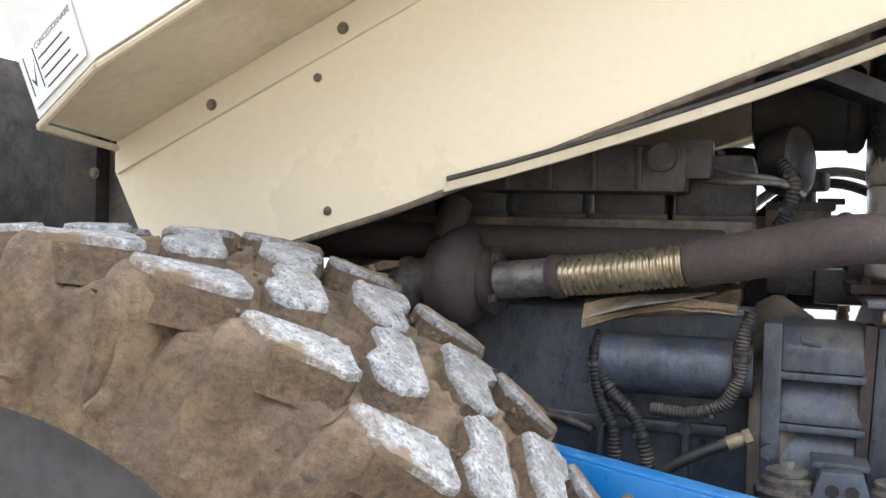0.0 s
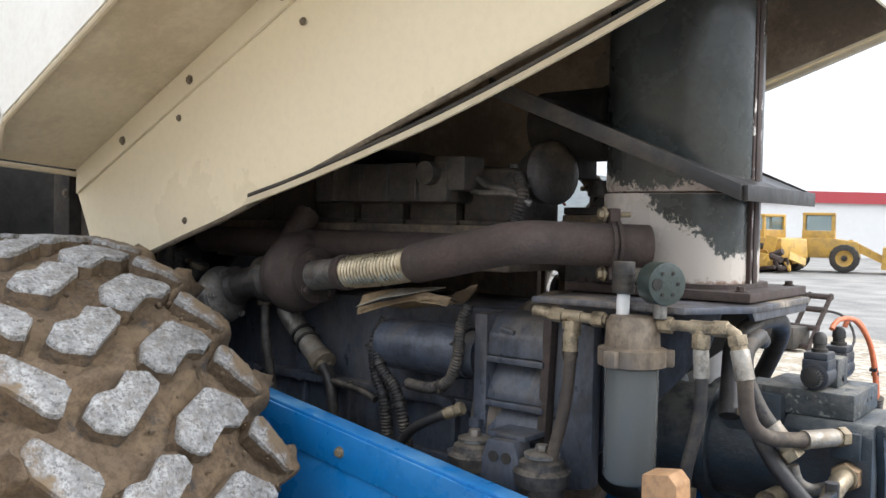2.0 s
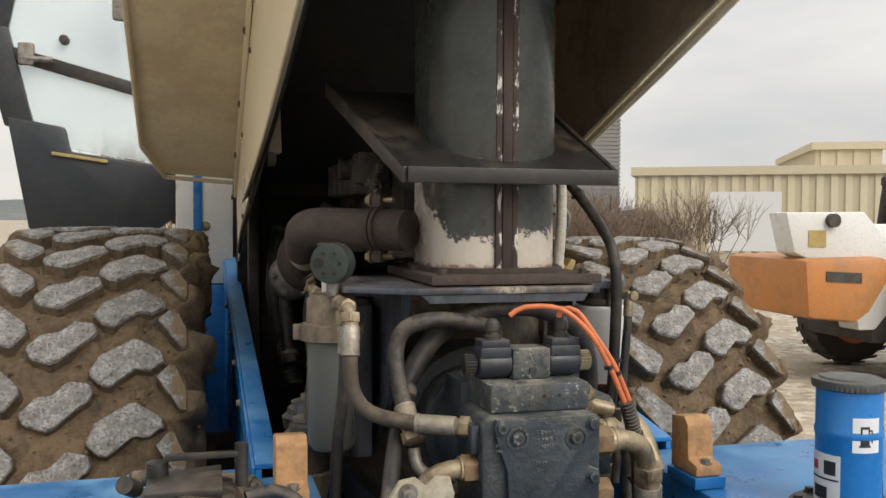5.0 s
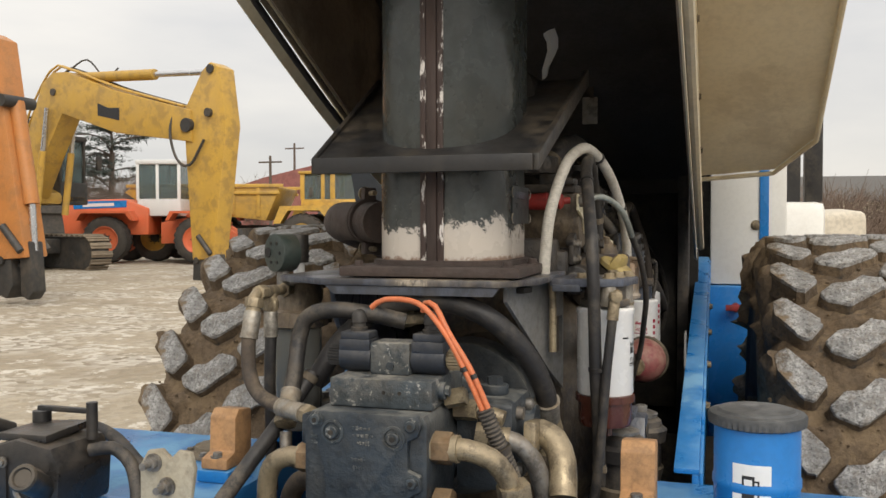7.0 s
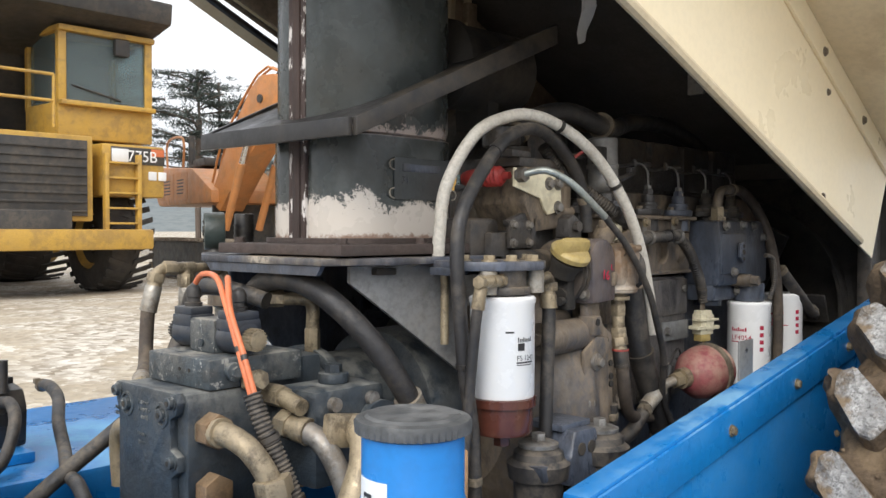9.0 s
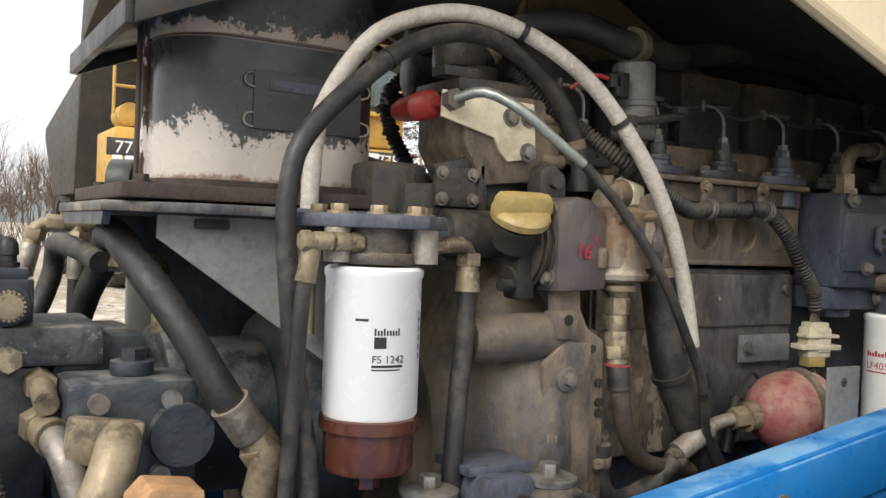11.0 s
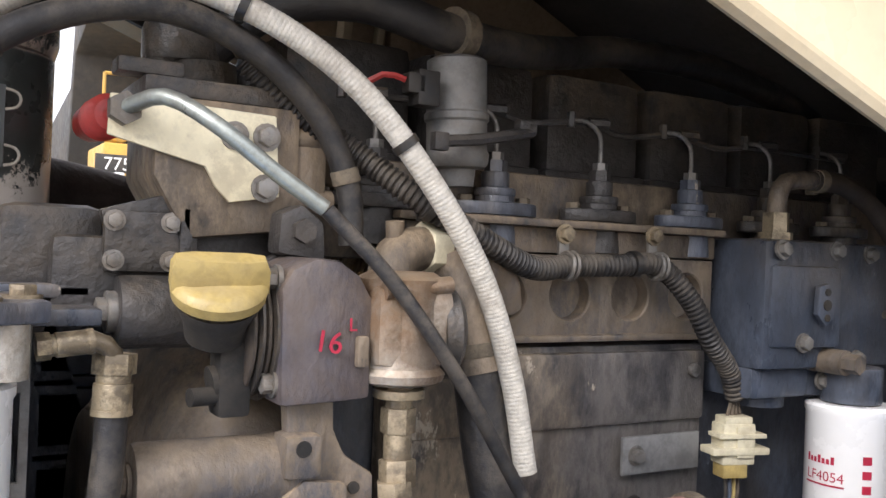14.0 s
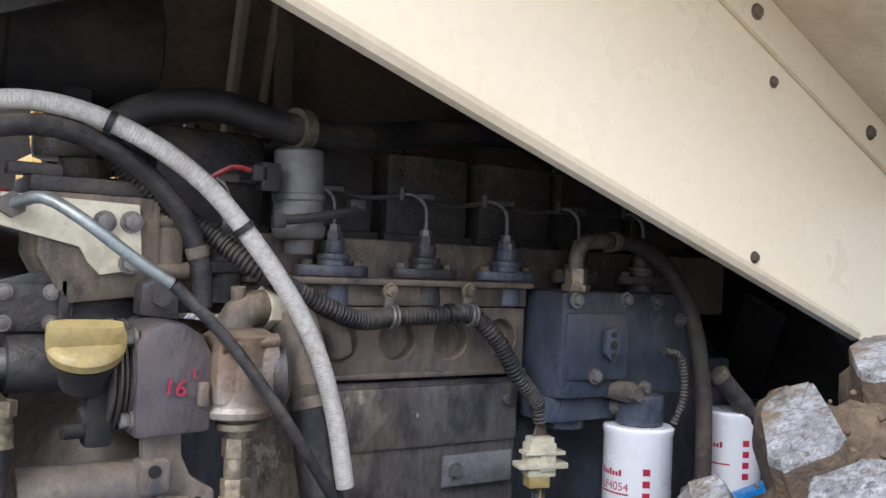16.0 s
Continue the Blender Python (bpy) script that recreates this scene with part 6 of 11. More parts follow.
for y, dz in ((0.0, 0.0), (0.009, -0.004)):
    make_hose([(0.556, -0.068 + y * 9, 1.378 + dz), (0.560, -0.045 + y * 7, 1.391 + dz), (0.572, 0.01 + y * 3, 1.388 + dz), (0.585, 0.052 + y, 1.352 + dz), (0.589, 0.085 + y, 1.298), (0.588, 0.113 + y, 1.238)], 0.0042, "orange cable sleeve curving off the solenoid valve", ORANGE, name="cable", bands=(0.8,))
make_hose([(0.588, 0.114, 1.243), (0.582, 0.128, 1.205), (0.570, 0.142, 1.165), (0.555, 0.155, 1.115), (0.53, 0.17, 1.03)], 0.0125, "black corrugated sleeve taped round orange cables", RUBBER, corr=0.002, pitch=0.006, name="cable_sleeve")
make_hose([(0.612, 0.062, 1.190), (0.612, 0.095, 1.190), (0.605, 0.128, 1.178), (0.592, 0.148, 1.148), (0.580, 0.158, 1.108)], 0.0155, "golden zinc-plated hydraulic pipe with large nuts", ZINC, ends=((0, 0.02, ZINC),), name="hydraulic_pipe")
make_hose([(0.580, 0.158, 1.105), (0.572, 0.162, 1.06), (0.565, 0.162, 0.98)], 0.0185, "black hydraulic hose on a golden pipe", RUBBER, ends=((0, 0.03, ALU),))
make_hose([(0.512, 0.110, 1.185), (0.505, 0.140, 1.178), (0.495, 0.165, 1.15), (0.48, 0.18, 1.09), (0.47, 0.18, 1.0)], 0.0150, "bright steel hydraulic pipe beside the pump", STEEL, ends=((0, 0.02, ZINC),), name="hydraulic_pipe")
make_hose([(0.606, -0.140, 1.160), (0.606, -0.175, 1.160), (0.602, -0.205, 1.148), (0.595, -0.222, 1.115), (0.59, -0.225, 1.06)], 0.0150, "golden bent hydraulic pipe with a hexagon nut", ZINC, ends=((0, 0.02, ZINC),), name="hydraulic_pipe")
make_hose([(0.500, -0.130, 1.100), (0.490, -0.190, 1.095), (0.47, -0.235, 1.075), (0.44, -0.27, 1.02)], 0.0170, "dark hose with a brass sleeve under the pump", HOSE_TAN, ends=((0, 0.045, ZINC),))
# left side of the engine
make_hose([(-0.99, -0.28, 1.50), (-0.965, -0.30, 1.40), (-0.955, -0.305, 1.30), (-0.95, -0.29, 1.20), (-0.93, -0.26, 1.10)], 0.022, "black coolant hose at the front of the engine", RUBBER)
make_hose([(-1.03, -0.25, 1.47), (-1.01, -0.275, 1.38), (-1.00, -0.28, 1.28), (-0.985, -0.26, 1.17)], 0.02, "second black coolant hose beside it", RUBBER)
make_hose([(-0.655, -0.175, 1.325), (-0.585, -0.185, 1.270), (-0.500, -0.212, 1.228)], 0.0255, "foil-wrapped oil return pipe with a clamp", ALU, bands=(0.55, 0.72), name="foil_pipe")
make_hose([(-0.500, -0.212, 1.228), (-0.478, -0.216, 1.217)], 0.0295, "dusty steel clamp on the oil return pipe", SEAL, name="hose_clamp")
make_hose([(-0.480, -0.225, 1.218), (-0.452, -0.228, 1.185), (-0.440, -0.226, 1.12), (-0.445, -0.21, 1.00)], 0.0115, "black oil return hose", RUBBER)
make_hose([(-0.485, -0.203, 1.215), (-0.465, -0.206, 1.175), (-0.458, -0.205, 1.10), (-0.462, -0.20, 0.99)], 0.0115, "black oil return hose beside another", RUBBER)
make_hose([(-0.675, -0.22, 1.34), (-0.66, -0.235, 1.27), (-0.645, -0.235, 1.20), (-0.64, -0.22, 1.1)], 0.0115, "black rubber hose below the turbocharger", RUBBER)
make_hose([(-0.290, -0.225, 1.335), (-0.296, -0.250, 1.29), (-0.285, -0.258, 1.23), (-0.262, -0.256, 1.175), (-0.255, -0.25, 1.10)], 0.0125, "black corrugated wiring sleeve in a curve", RUBBER, corr=0.002, pitch=0.007, name="wiring_sleeve")
make_hose([(-0.300, -0.235, 1.31), (-0.270, -0.262, 1.245), (-0.225, -0.262, 1.20), (-0.205, -0.26, 1.14), (-0.20, -0.25, 1.08)], 0.0125, "second black corrugated wiring sleeve", RUBBER, corr=0.002, pitch=0.007, name="wiring_sleeve")
make_hose([(-0.045, -0.262, 1.385), (-0.055, -0.272, 1.34), (-0.060, -0.275, 1.28), (-0.085, -0.27, 1.235), (-0.135, -0.262, 1.215), (-0.20, -0.255, 1.215)], 0.0115, "black ribbed sleeve curving below the starter", RUBBER, corr=0.002, pitch=0.006, name="wiring_sleeve")
make_hose([(-0.200, -0.285, 1.07), (-0.17, -0.29, 1.12), (-0.12, -0.292, 1.155), (-0.055, -0.285, 1.185)], 0.0095, "black hose with a brass end by the bell housing", RUBBER, ends=((1, 0.02, ZINC),))
make_hose([(-0.46, -0.225, 1.185), (-0.36, -0.235, 1.18), (-0.30, -0.24, 1.165)], 0.008, "thin black hose along the crankcase", RUBBER, bands=(0.5,))
make_hose([(-0.01, -0.155, 1.635), (0.012, -0.172, 1.600), (0.002, -0.176, 1.550), (-0.025, -0.168, 1.50)], 0.0125, "black breather hose at the rear of the engine", RUBBER, corr=0.002, pitch=0.007)
make_hose([(-0.12, -0.14, 1.63), (-0.075, -0.165, 1.615), (-0.02, -0.175, 1.605), (0.02, -0.165, 1.592)], 0.006, "thin dull steel fuel pipe", STEEL, name="fuel_pipe")
make_hose([(-0.13, -0.145, 1.605), (-0.08, -0.172, 1.60), (-0.01, -0.178, 1.598), (0.03, -0.17, 1.578)], 0.006, "second thin dull steel fuel pipe", STEEL, name="fuel_pipe")


# ---- left: water separator, mounts, shield scrap ----
def make_separator():
    s = thing("water_separator", (0.316, -0.307, 1.13), "grey cast fuel water separator with a clouded stained bowl", "fuel separator")
    x, y = 0.318, -0.307
    f = Form()
    f.lathe((x, y, 1.128), (0, 0, 1), [(0, 0.02), (0.003, 0.036), (0.012, 0.042), (0.185, 0.043), (0.19, 0.043)], 36)
    part("bowl", f, SMOKE, s, "clouded plastic bowl with brown residue")
    f = Form()
    f.lathe((x, y, 1.13), (0, 0, 1), [(0.002, 0.030), (0.008, 0.036), (0.055, 0.037), (0.06, 0.02)], 28)
    part("residue", f, HOSE_TAN, s)
    f = Form()
    f.lathe((x, y, 1.315), (0, 0, 1), [(0, 0.045), (0.004, 0.055), (0.03, 0.055), (0.034, 0.044), (0.072, 0.042), (0.082, 0.036), (0.084, 0.02)], 32)
    for a in (0.4, 2.5, 4.6):
        f.box((x + 0.055 * math.cos(a), y + 0.055 * math.sin(a), 1.332), (0.022, 0.022, 0.026), rot=(0, 0, math.degrees(a)), bev=0.003)
    head = part("head_casting", f, GREY_DUSTY, s, "stained grey head")
    f = Form()
    f.cyl((0.302, -0.312, 1.432), (0.302, -0.312, 1.484), 0.018, n=18, bev=0.003)
    for z in (1.441, 1.451, 1.461):
        f.cyl((0.302, -0.312, z), (0.302, -0.312, z + 0.004), 0.0195, n=18)
    part("sensor", f, BLACK, s)
    f = Form()
    f.cyl((0.302, -0.312, 1.394), (0.302, -0.312, 1.432), 0.0105, n=16)
    part("sensor_stem", f, LABEL, s, "pale plastic stem")
    for nm, sx, tee in (("tee", -1, 0.214), ("tee", 1, 0.430)):
        f = Form()
        yy = -0.318 if sx < 0 else -0.303
        f.cyl((x + sx * 0.04, yy, 1.387), (tee - sx * 0.012, yy, 1.388), 0.0085, n=14)
        f.cyl((x + sx * 0.045, yy, 1.387), (x + sx * 0.066, yy, 1.387), 0.0135, n=6, bev=0.001)
        f.cyl((tee, yy, 1.39), (tee, yy, 1.365), 0.011, n=14)
        f.cyl((tee, yy, 1.378), (tee, yy, 1.356), 0.014, n=6, bev=0.001)
        f.cyl((tee - 0.016, yy, 1.388), (tee + 0.018, yy, 1.388), 0.0108, n=14)
        f.cyl((tee + sx * 0.018, yy, 1.388), (tee + sx * 0.042, yy, 1.389), 0.0128, n=6, bev=0.001)
        if sx < 0:
            f.cyl((tee - 0.042, yy, 1.389), (tee - 0.075, yy, 1.392), 0.010, n=12)
        part(nm, f, ZINC, s, "dusty brass tee fitting")
    return s


make_separator()


def make_pressure_switch():
    g = thing("pressure_switch", (0.372, -0.317, 1.41), "dark green round switch with a drilled face", "switch")
    d = Vector((0.85, -0.5, 0)).normalized()
    c = Vector((0.366, -0.312, 1.452))
    f = Form()
    f.cyl(c - d * 0.018, c + d * 0.018, 0.034, n=28, bev=0.003)
    body = part("body", f, SWITCH, g)
    side = d.cross(Vector((0, 0, 1)))
    # switch holes are dark discs that paint their shaded insides
    for k in range(6):
        a = k * math.tau / 6
        p = c + d * 0.0185 + side * 0.019 * math.cos(a) + Vector((0, 0, 0.019 * math.sin(a)))
        f = Form()
        f.cyl(p - d * 0.001, p + d * 0.0012, 0.0028 if k else 0.009, n=14)
        part("hole", f, NIGHT, body)
    f = Form()
    f.cyl(c - Vector((0, 0, 0.03)), c - Vector((0, 0, 0.055)), 0.011, n=14)
    part("stem", f, STEEL, g)
    return g


make_pressure_switch()


def make_mount(x, y, z, label="dusty black rubber engine mount with a bolted cap"):
    m = thing("engine_mount", (x, y, z - 0.11), label, "engine mount", "engine mounts")
    f = Form()
    f.lathe((x, y, z - 0.115), (0, 0, 1), [(0, 0.038), (0.05, 0.038), (0.052, 0.046), (0.075, 0.049), (0.082, 0.040), (0.092, 0.038), (0.100, 0.026)], 28)
    part("rubber", f, RUBBER, m)
    f = Form()
    f.lathe((x, y, z - 0.016), (0, 0, 1), [(0, 0.030), (0.006, 0.031), (0.009, 0.024), (0.0092, 0.01)], 24)
    f.cyl((x, y, z - 0.008), (x, y, z + 0.005), 0.0115, n=6, bev=0.001)
    part("cap", f, STEEL, m)
    f = Form()
    f.lathe((x, y, z - 0.21), (0, 0, 1), [(0, 0.03), (0.05, 0.033), (0.096, 0.043), (0.10, 0.04)], 24)
    part("foot", f, SEAL, m)
    return m


for p in ((0.016, -0.316, 1.162), (0.166, -0.327, 1.162), (0.166, 0.262, 1.140), (0.030, 0.285, 1.145)):
    make_mount(*p)


def make_mount_bracket(y, s, z):
    b = thing("mount_bracket", (0.09, y, z - 0.1), "grey cast bracket between two rubber mounts", "bracket")
    f = Form()
    f.prism([(-0.03, y, z - 0.045), (0.05, y, z - 0.05), (0.062, y, z - 0.012), (0.12, y, z - 0.010), (0.132, y, z - 0.05), (0.21, y, z - 0.05), (0.20, y, z - 0.075), (0.11, y, z - 0.10), (0.06, y, z - 0.10), (-0.02, y, z - 0.07)], (0, s * 0.05, 0), 0.006)
    part("casting", f, GREY, b)
    f = Form()
    for x in (0.078, 0.105):
        f.cyl((x, y - s * 0.002, z - 0.04), (x, y + s * 0.004, z - 0.04), 0.010, n=16)
    part("bore", f, NIGHT, b)
    f = Form()
    f.span((0.05, y + s * 0.02, z - 0.013), (0.13, y + s * 0.09, z - 0.003), 0.002)
    part("pad", f, GREY, b)
    return b


make_mount_bracket(-0.345, 1, 1.175)
make_mount_bracket(0.300, -1, 1.155)


def make_shield_scrap():
    f = Form()
    rows = []
    for i in range(15):
        u = i / 14
        row = []
        for k in range(7):
            v = k / 6
            x = -0.315 + 0.25 * u
            y = -0.285 + 0.10 * v + 0.02 * math.sin(u * 5)
            z = 1.368 + 0.034 * u + 0.018 * math.sin(v * 4 + u * 3) + 0.004 * noise.noise((u * 9, v * 7, 1)) - (0.022 if v < 0.1 else 0)
            row.append((x, y, z))
        rows.append(row)
    for dz in (0.0, 0.006):
        g = [[f.bm.verts.new((x, y, z + dz)) for x, y, z in r] for r in rows]
        for a, b in zip(g, g[1:]):
            for k in range(6):
                f.bm.faces.new((a[k], b[k], b[k + 1], a[k + 1]))
    t = thing("heat_shield_scrap", (-0.2, -0.24, 1.37), "torn pale fibre heat shield hanging under the exhaust", "heat shield")
    part("fibre_mat", f, FIBRE, t)
    f = Form()
    f.prism([(-0.31, -0.293, 1.362), (-0.24, -0.292, 1.385), (-0.15, -0.285, 1.402), (-0.10, -0.265, 1.413), (-0.22, -0.262, 1.402)], (0, 0.002, 0.003))
    part("foil_strip", f, ALU, t, "crumpled foil facing")
    return t


make_shield_scrap()


# ---- right side of the engine: pump, accessories ----
def make_injection_pump():
    p = thing("injection_pump", (-0.66, 0.17, 1.31), "blue-grey injection pump housing with dusty streaks", "fuel pump")
    f = Form()
    f.span((-0.80, 0.11, 1.335), (-0.545, 0.218, 1.478), 0.010)
    f.prism([(-0.552, 0.22, 1.36), (-0.655, 0.232, 1.36), (-0.655, 0.232, 1.45), (-0.552, 0.222, 1.45)], (0, -0.05, 0), 0.006)
    body = part("housing", f, GREY, p)
    f = Form()
    f.span((-0.64, 0.12, 1.302), (-0.545, 0.205, 1.338), 0.008)
    f.cyl((-0.60, 0.165, 1.29), (-0.60, 0.165, 1.31), 0.03, n=20)
    f.span((-0.72, 0.13, 1.30), (-0.64, 0.20, 1.34), 0.012)
    f.cyl((-0.69, 0.222, 1.297), (-0.69, 0.222, 1.338), 0.033, n=24, bev=0.003)
    part("lower_housing", f, GREY, p)
    f = Form()
    f.prism([(-0.608, 0.232, 1.428), (-0.622, 0.233, 1.432), (-0.632, 0.234, 1.415), (-0.630, 0.234, 1.395), (-0.618, 0.233, 1.385), (-0.606, 0.232, 1.398)], (0, 0.007, 0), 0.001)
    flange = part("oval_flange", f, GREY, p)
    # dark discs stand for the shaded flange bores
    for z in (1.422, 1.408, 1.394):
        f = Form()
        f.cyl((-0.619, 0.2385, z), (-0.619, 0.2415, z), 0.004 if z != 1.408 else 0.006, n=12)
        part("bore", f, NIGHT, flange)
    for q, d in (((-0.565, 0.222, 1.466), (0, 1, 0.2)), ((-0.66, 0.218, 1.468), (0, 1, 0)), ((-0.72, 0.218, 1.466), (0, 1, 0)), ((-0.77, 0.218, 1.44), (0, 1, 0)), ((-0.60, 0.225, 1.366), (0, 1, 0)), ((-0.70, 0.22, 1.345), (0, 1, 0)), ((-0.66, 0.205, 1.32), (0, 1, 0))):
        f = Form()
        f.hexa(q, d, 0.008, 0.009)
        part("bolt", f, STEEL, p)
    f = Form()
    f.cyl((-0.648, 0.195, 1.345), (-0.648, 0.245, 1.345), 0.014, n=16)
    f.cyl((-0.648, 0.245, 1.345), (-0.648, 0.262, 1.345), 0.011, n=6)
    part("plug", f, GREY_DUSTY, p)
    f = Form()
    f.cyl((-0.592, 0.19, 1.475), (-0.592, 0.19, 1.486), 0.02, n=6)
    f.cyl((-0.592, 0.19, 1.486), (-0.592, 0.19, 1.508), 0.015, n=6)
    part("union", f, ZINC, p)
    return p


make_injection_pump()
make_hose([(-0.592, 0.19, 1.505), (-0.592, 0.192, 1.528), (-0.600, 0.194, 1.542), (-0.625, 0.195, 1.547), (-0.66, 0.195, 1.548)], 0.0105, "bent grey steel elbow on the pump", GREY_DUSTY, name="elbow_pipe")
make_hose([(-0.645, 0.195, 1.548), (-0.70, 0.197, 1.545), (-0.76, 0.205, 1.51), (-0.79, 0.225, 1.44), (-0.80, 0.24, 1.34), (-0.80, 0.245, 1.22), (-0.80, 0.24, 1.08)], 0.012, "long brown-black hose hanging past the filters", HOSE_TAN, ends=())
make_hose([(-0.70, 0.255, 1.40), (-0.725, 0.262, 1.39), (-0.735, 0.262, 1.34), (-0.725, 0.255, 1.30)], 0.006, "thin ribbed black wiring loop", RUBBER, corr=0.001, pitch=0.005, name="wiring_sleeve")
make_hose([(-0.84, 0.235, 1.36), (-0.89, 0.26, 1.30), (-0.95, 0.27, 1.25), (-1.00, 0.25, 1.26)], 0.014, "black rubber hose at the front filter", RUBBER)


def make_governor():
    g = thing("control_housing", (0.03, 0.11, 1.45), "dusty grey-brown control housing with an ivory cover plate", "control housing")
    f = Form()
    f.prism([(-0.035, 0.055, 1.462), (0.055, 0.055, 1.452), (0.082, 0.055, 1.50), (0.082, 0.055, 1.562), (-0.035, 0.055, 1.562)], (0, 0.115, 0), 0.005)
    part("housing", f, GREY_DUSTY, g)
    f = Form()
    f.span((-0.035, 0.06, 1.562), (0.09, 0.165, 1.578), 0.004)
    f.cyl((0.03, 0.11, 1.578), (0.03, 0.11, 1.600), 0.026, n=24)
    f.cyl((0.045, 0.09, 1.60), (0.045, 0.09, 1.635), 0.034, n=24, bev=0.006)
    f.box((0.085, 0.15, 1.583), (0.05, 0.03, 0.012), bev=0.003)
    part("lid", f, CASTBLK, g)
    f = Form()
    f.prism([(0.116, 0.1705, 1.558), (-0.012, 0.1705, 1.554), (-0.017, 0.1705, 1.489), (0.024, 0.1705, 1.482), (0.036, 0.1705, 1.494), (0.044, 0.1705, 1.509), (0.117, 0.1705, 1.527)], (0, 0.005, 0), 0.0015)
    plate = part("cover_plate", f, IVORY, g, "ivory painted cover plate")
    for x, z in ((-0.004, 1.536), (0.022, 1.535), (-0.004, 1.495)):
        f = Form()
        f.hexa((x, 0.1755, z), (0, 1, 0), 0.0085, 0.008)
        part("bolt", f, STEEL, plate)
    f = Form()
    f.cyl((0.107, 0.175, 1.546), (0.107, 0.190, 1.546), 0.0125, n=6)
    part("nut", f, STEEL, plate)
    f = Form()
    f.span((-0.062, 0.09, 1.478), (-0.032, 0.165, 1.55), 0.006)
    for z in (1.488, 1.54):
        f.cyl((-0.03, 0.158, z), (-0.068, 0.158, z), 0.010, n=16)
    f.cyl((-0.062, 0.14, 1.515), (-0.078, 0.14, 1.515), 0.012, n=16)
    part("end_cover", f, GREY_DUSTY, g)
    f = Form()
    ribs = [(0.016 + 0.004 * k, 0.0175 if k % 2 else 0.0135) for k in range(8)]
    f.lathe((0.108, 0.158, 1.546), (0.10, -0.99, -0.03), [(0, 0.006), (0.012, 0.007), (0.014, 0.013)] + ribs + [(0.050, 0.0165), (0.075, 0.015), (0.092, 0.011), (0.094, 0.005)], 24)
    part("boot", f, RED, g, "red rubber boot")
    return g


make_governor()


def make_rear_gearcase():
    g = thing("rear_gear_case", (0.08, 0.1, 1.36), "dark dusty cast gear case at the engine's rear", "gear case")
    f = Form()
    f.span((0.055, 0.05, 1.385), (0.15, 0.155, 1.452), 0.008)
    part("case", f, CASTBLK, g)
    f = Form()
    f.span((0.11, 0.045, 1.40), (0.185, 0.14, 1.475), 0.012)
    part("upper_case", f, CASTBLK, g)
    f = Form()
    f.cyl((0.02, 0.165, 1.395), (0.105, 0.165, 1.395), 0.028, n=20, bev=0.003)
    part("shaft_tube", f, CASTBLK, g)
    f = Form()
    f.span((-0.03, 0.06, 1.40), (0.056, 0.150, 1.468), 0.008)
    part("side_case", f, CASTBLK, g)
    for prof, dx in (((0.160, 1.395, 0.030), 0.016), ((0.148, 1.440, 0.024), 0.012)):
        f = Form()
        f.lathe((0.150, prof[0] - 0.05, prof[1]), (1, 0, 0), [(0, prof[2]), (dx, prof[2]), (dx + 0.002, prof[2] - 0.004), (dx + 0.010, prof[2] * 0.6), (dx + 0.011, 0.004)], 22)
        part("end_cap", f, CASTBLK, g)
    f = Form()
    f.span((0.045, 0.155, 1.425), (0.115, 0.166, 1.472), 0.004)
    f.span((0.050, 0.150, 1.418), (0.060, 0.170, 1.478), 0.003)
    f.prism([(0.118, 0.15, 1.472), (0.070, 0.15, 1.486), (0.050, 0.15, 1.486), (0.050, 0.15, 1.474), (0.115, 0.15, 1.46)], (0, 0.014, 0), 0.003)
    part("cover", f, CASTBLK, g)
    for q in ((0.108, 0.166, 1.464), (0.108, 0.166, 1.434), (0.066, 0.166, 1.464), (0.066, 0.166, 1.434)):
        f = Form()
        f.hexa(q, (0, 1, 0), 0.006, 0.007)
        part("bolt", f, STEEL, g)
    for p in ((0.155, 0.13, 1.46), (0.155, 0.12, 1.41), (0.1, 0.157, 1.44), (0.06, 0.157, 1.40)):
        f = Form()
        f.hexa(p, (0, 1, 0), 0.007, 0.008)
        part("bolt", f, STEEL, g)
    f = Form()
    f.cyl((0.104, 0.165, 1.395), (0.112, 0.165, 1.395), 0.016, n=12)
    f.cyl((0.112, 0.165, 1.395), (0.119, 0.165, 1.395), 0.011, n=6)
    part("plug", f, STEEL, g)
    return g


make_rear_gearcase()


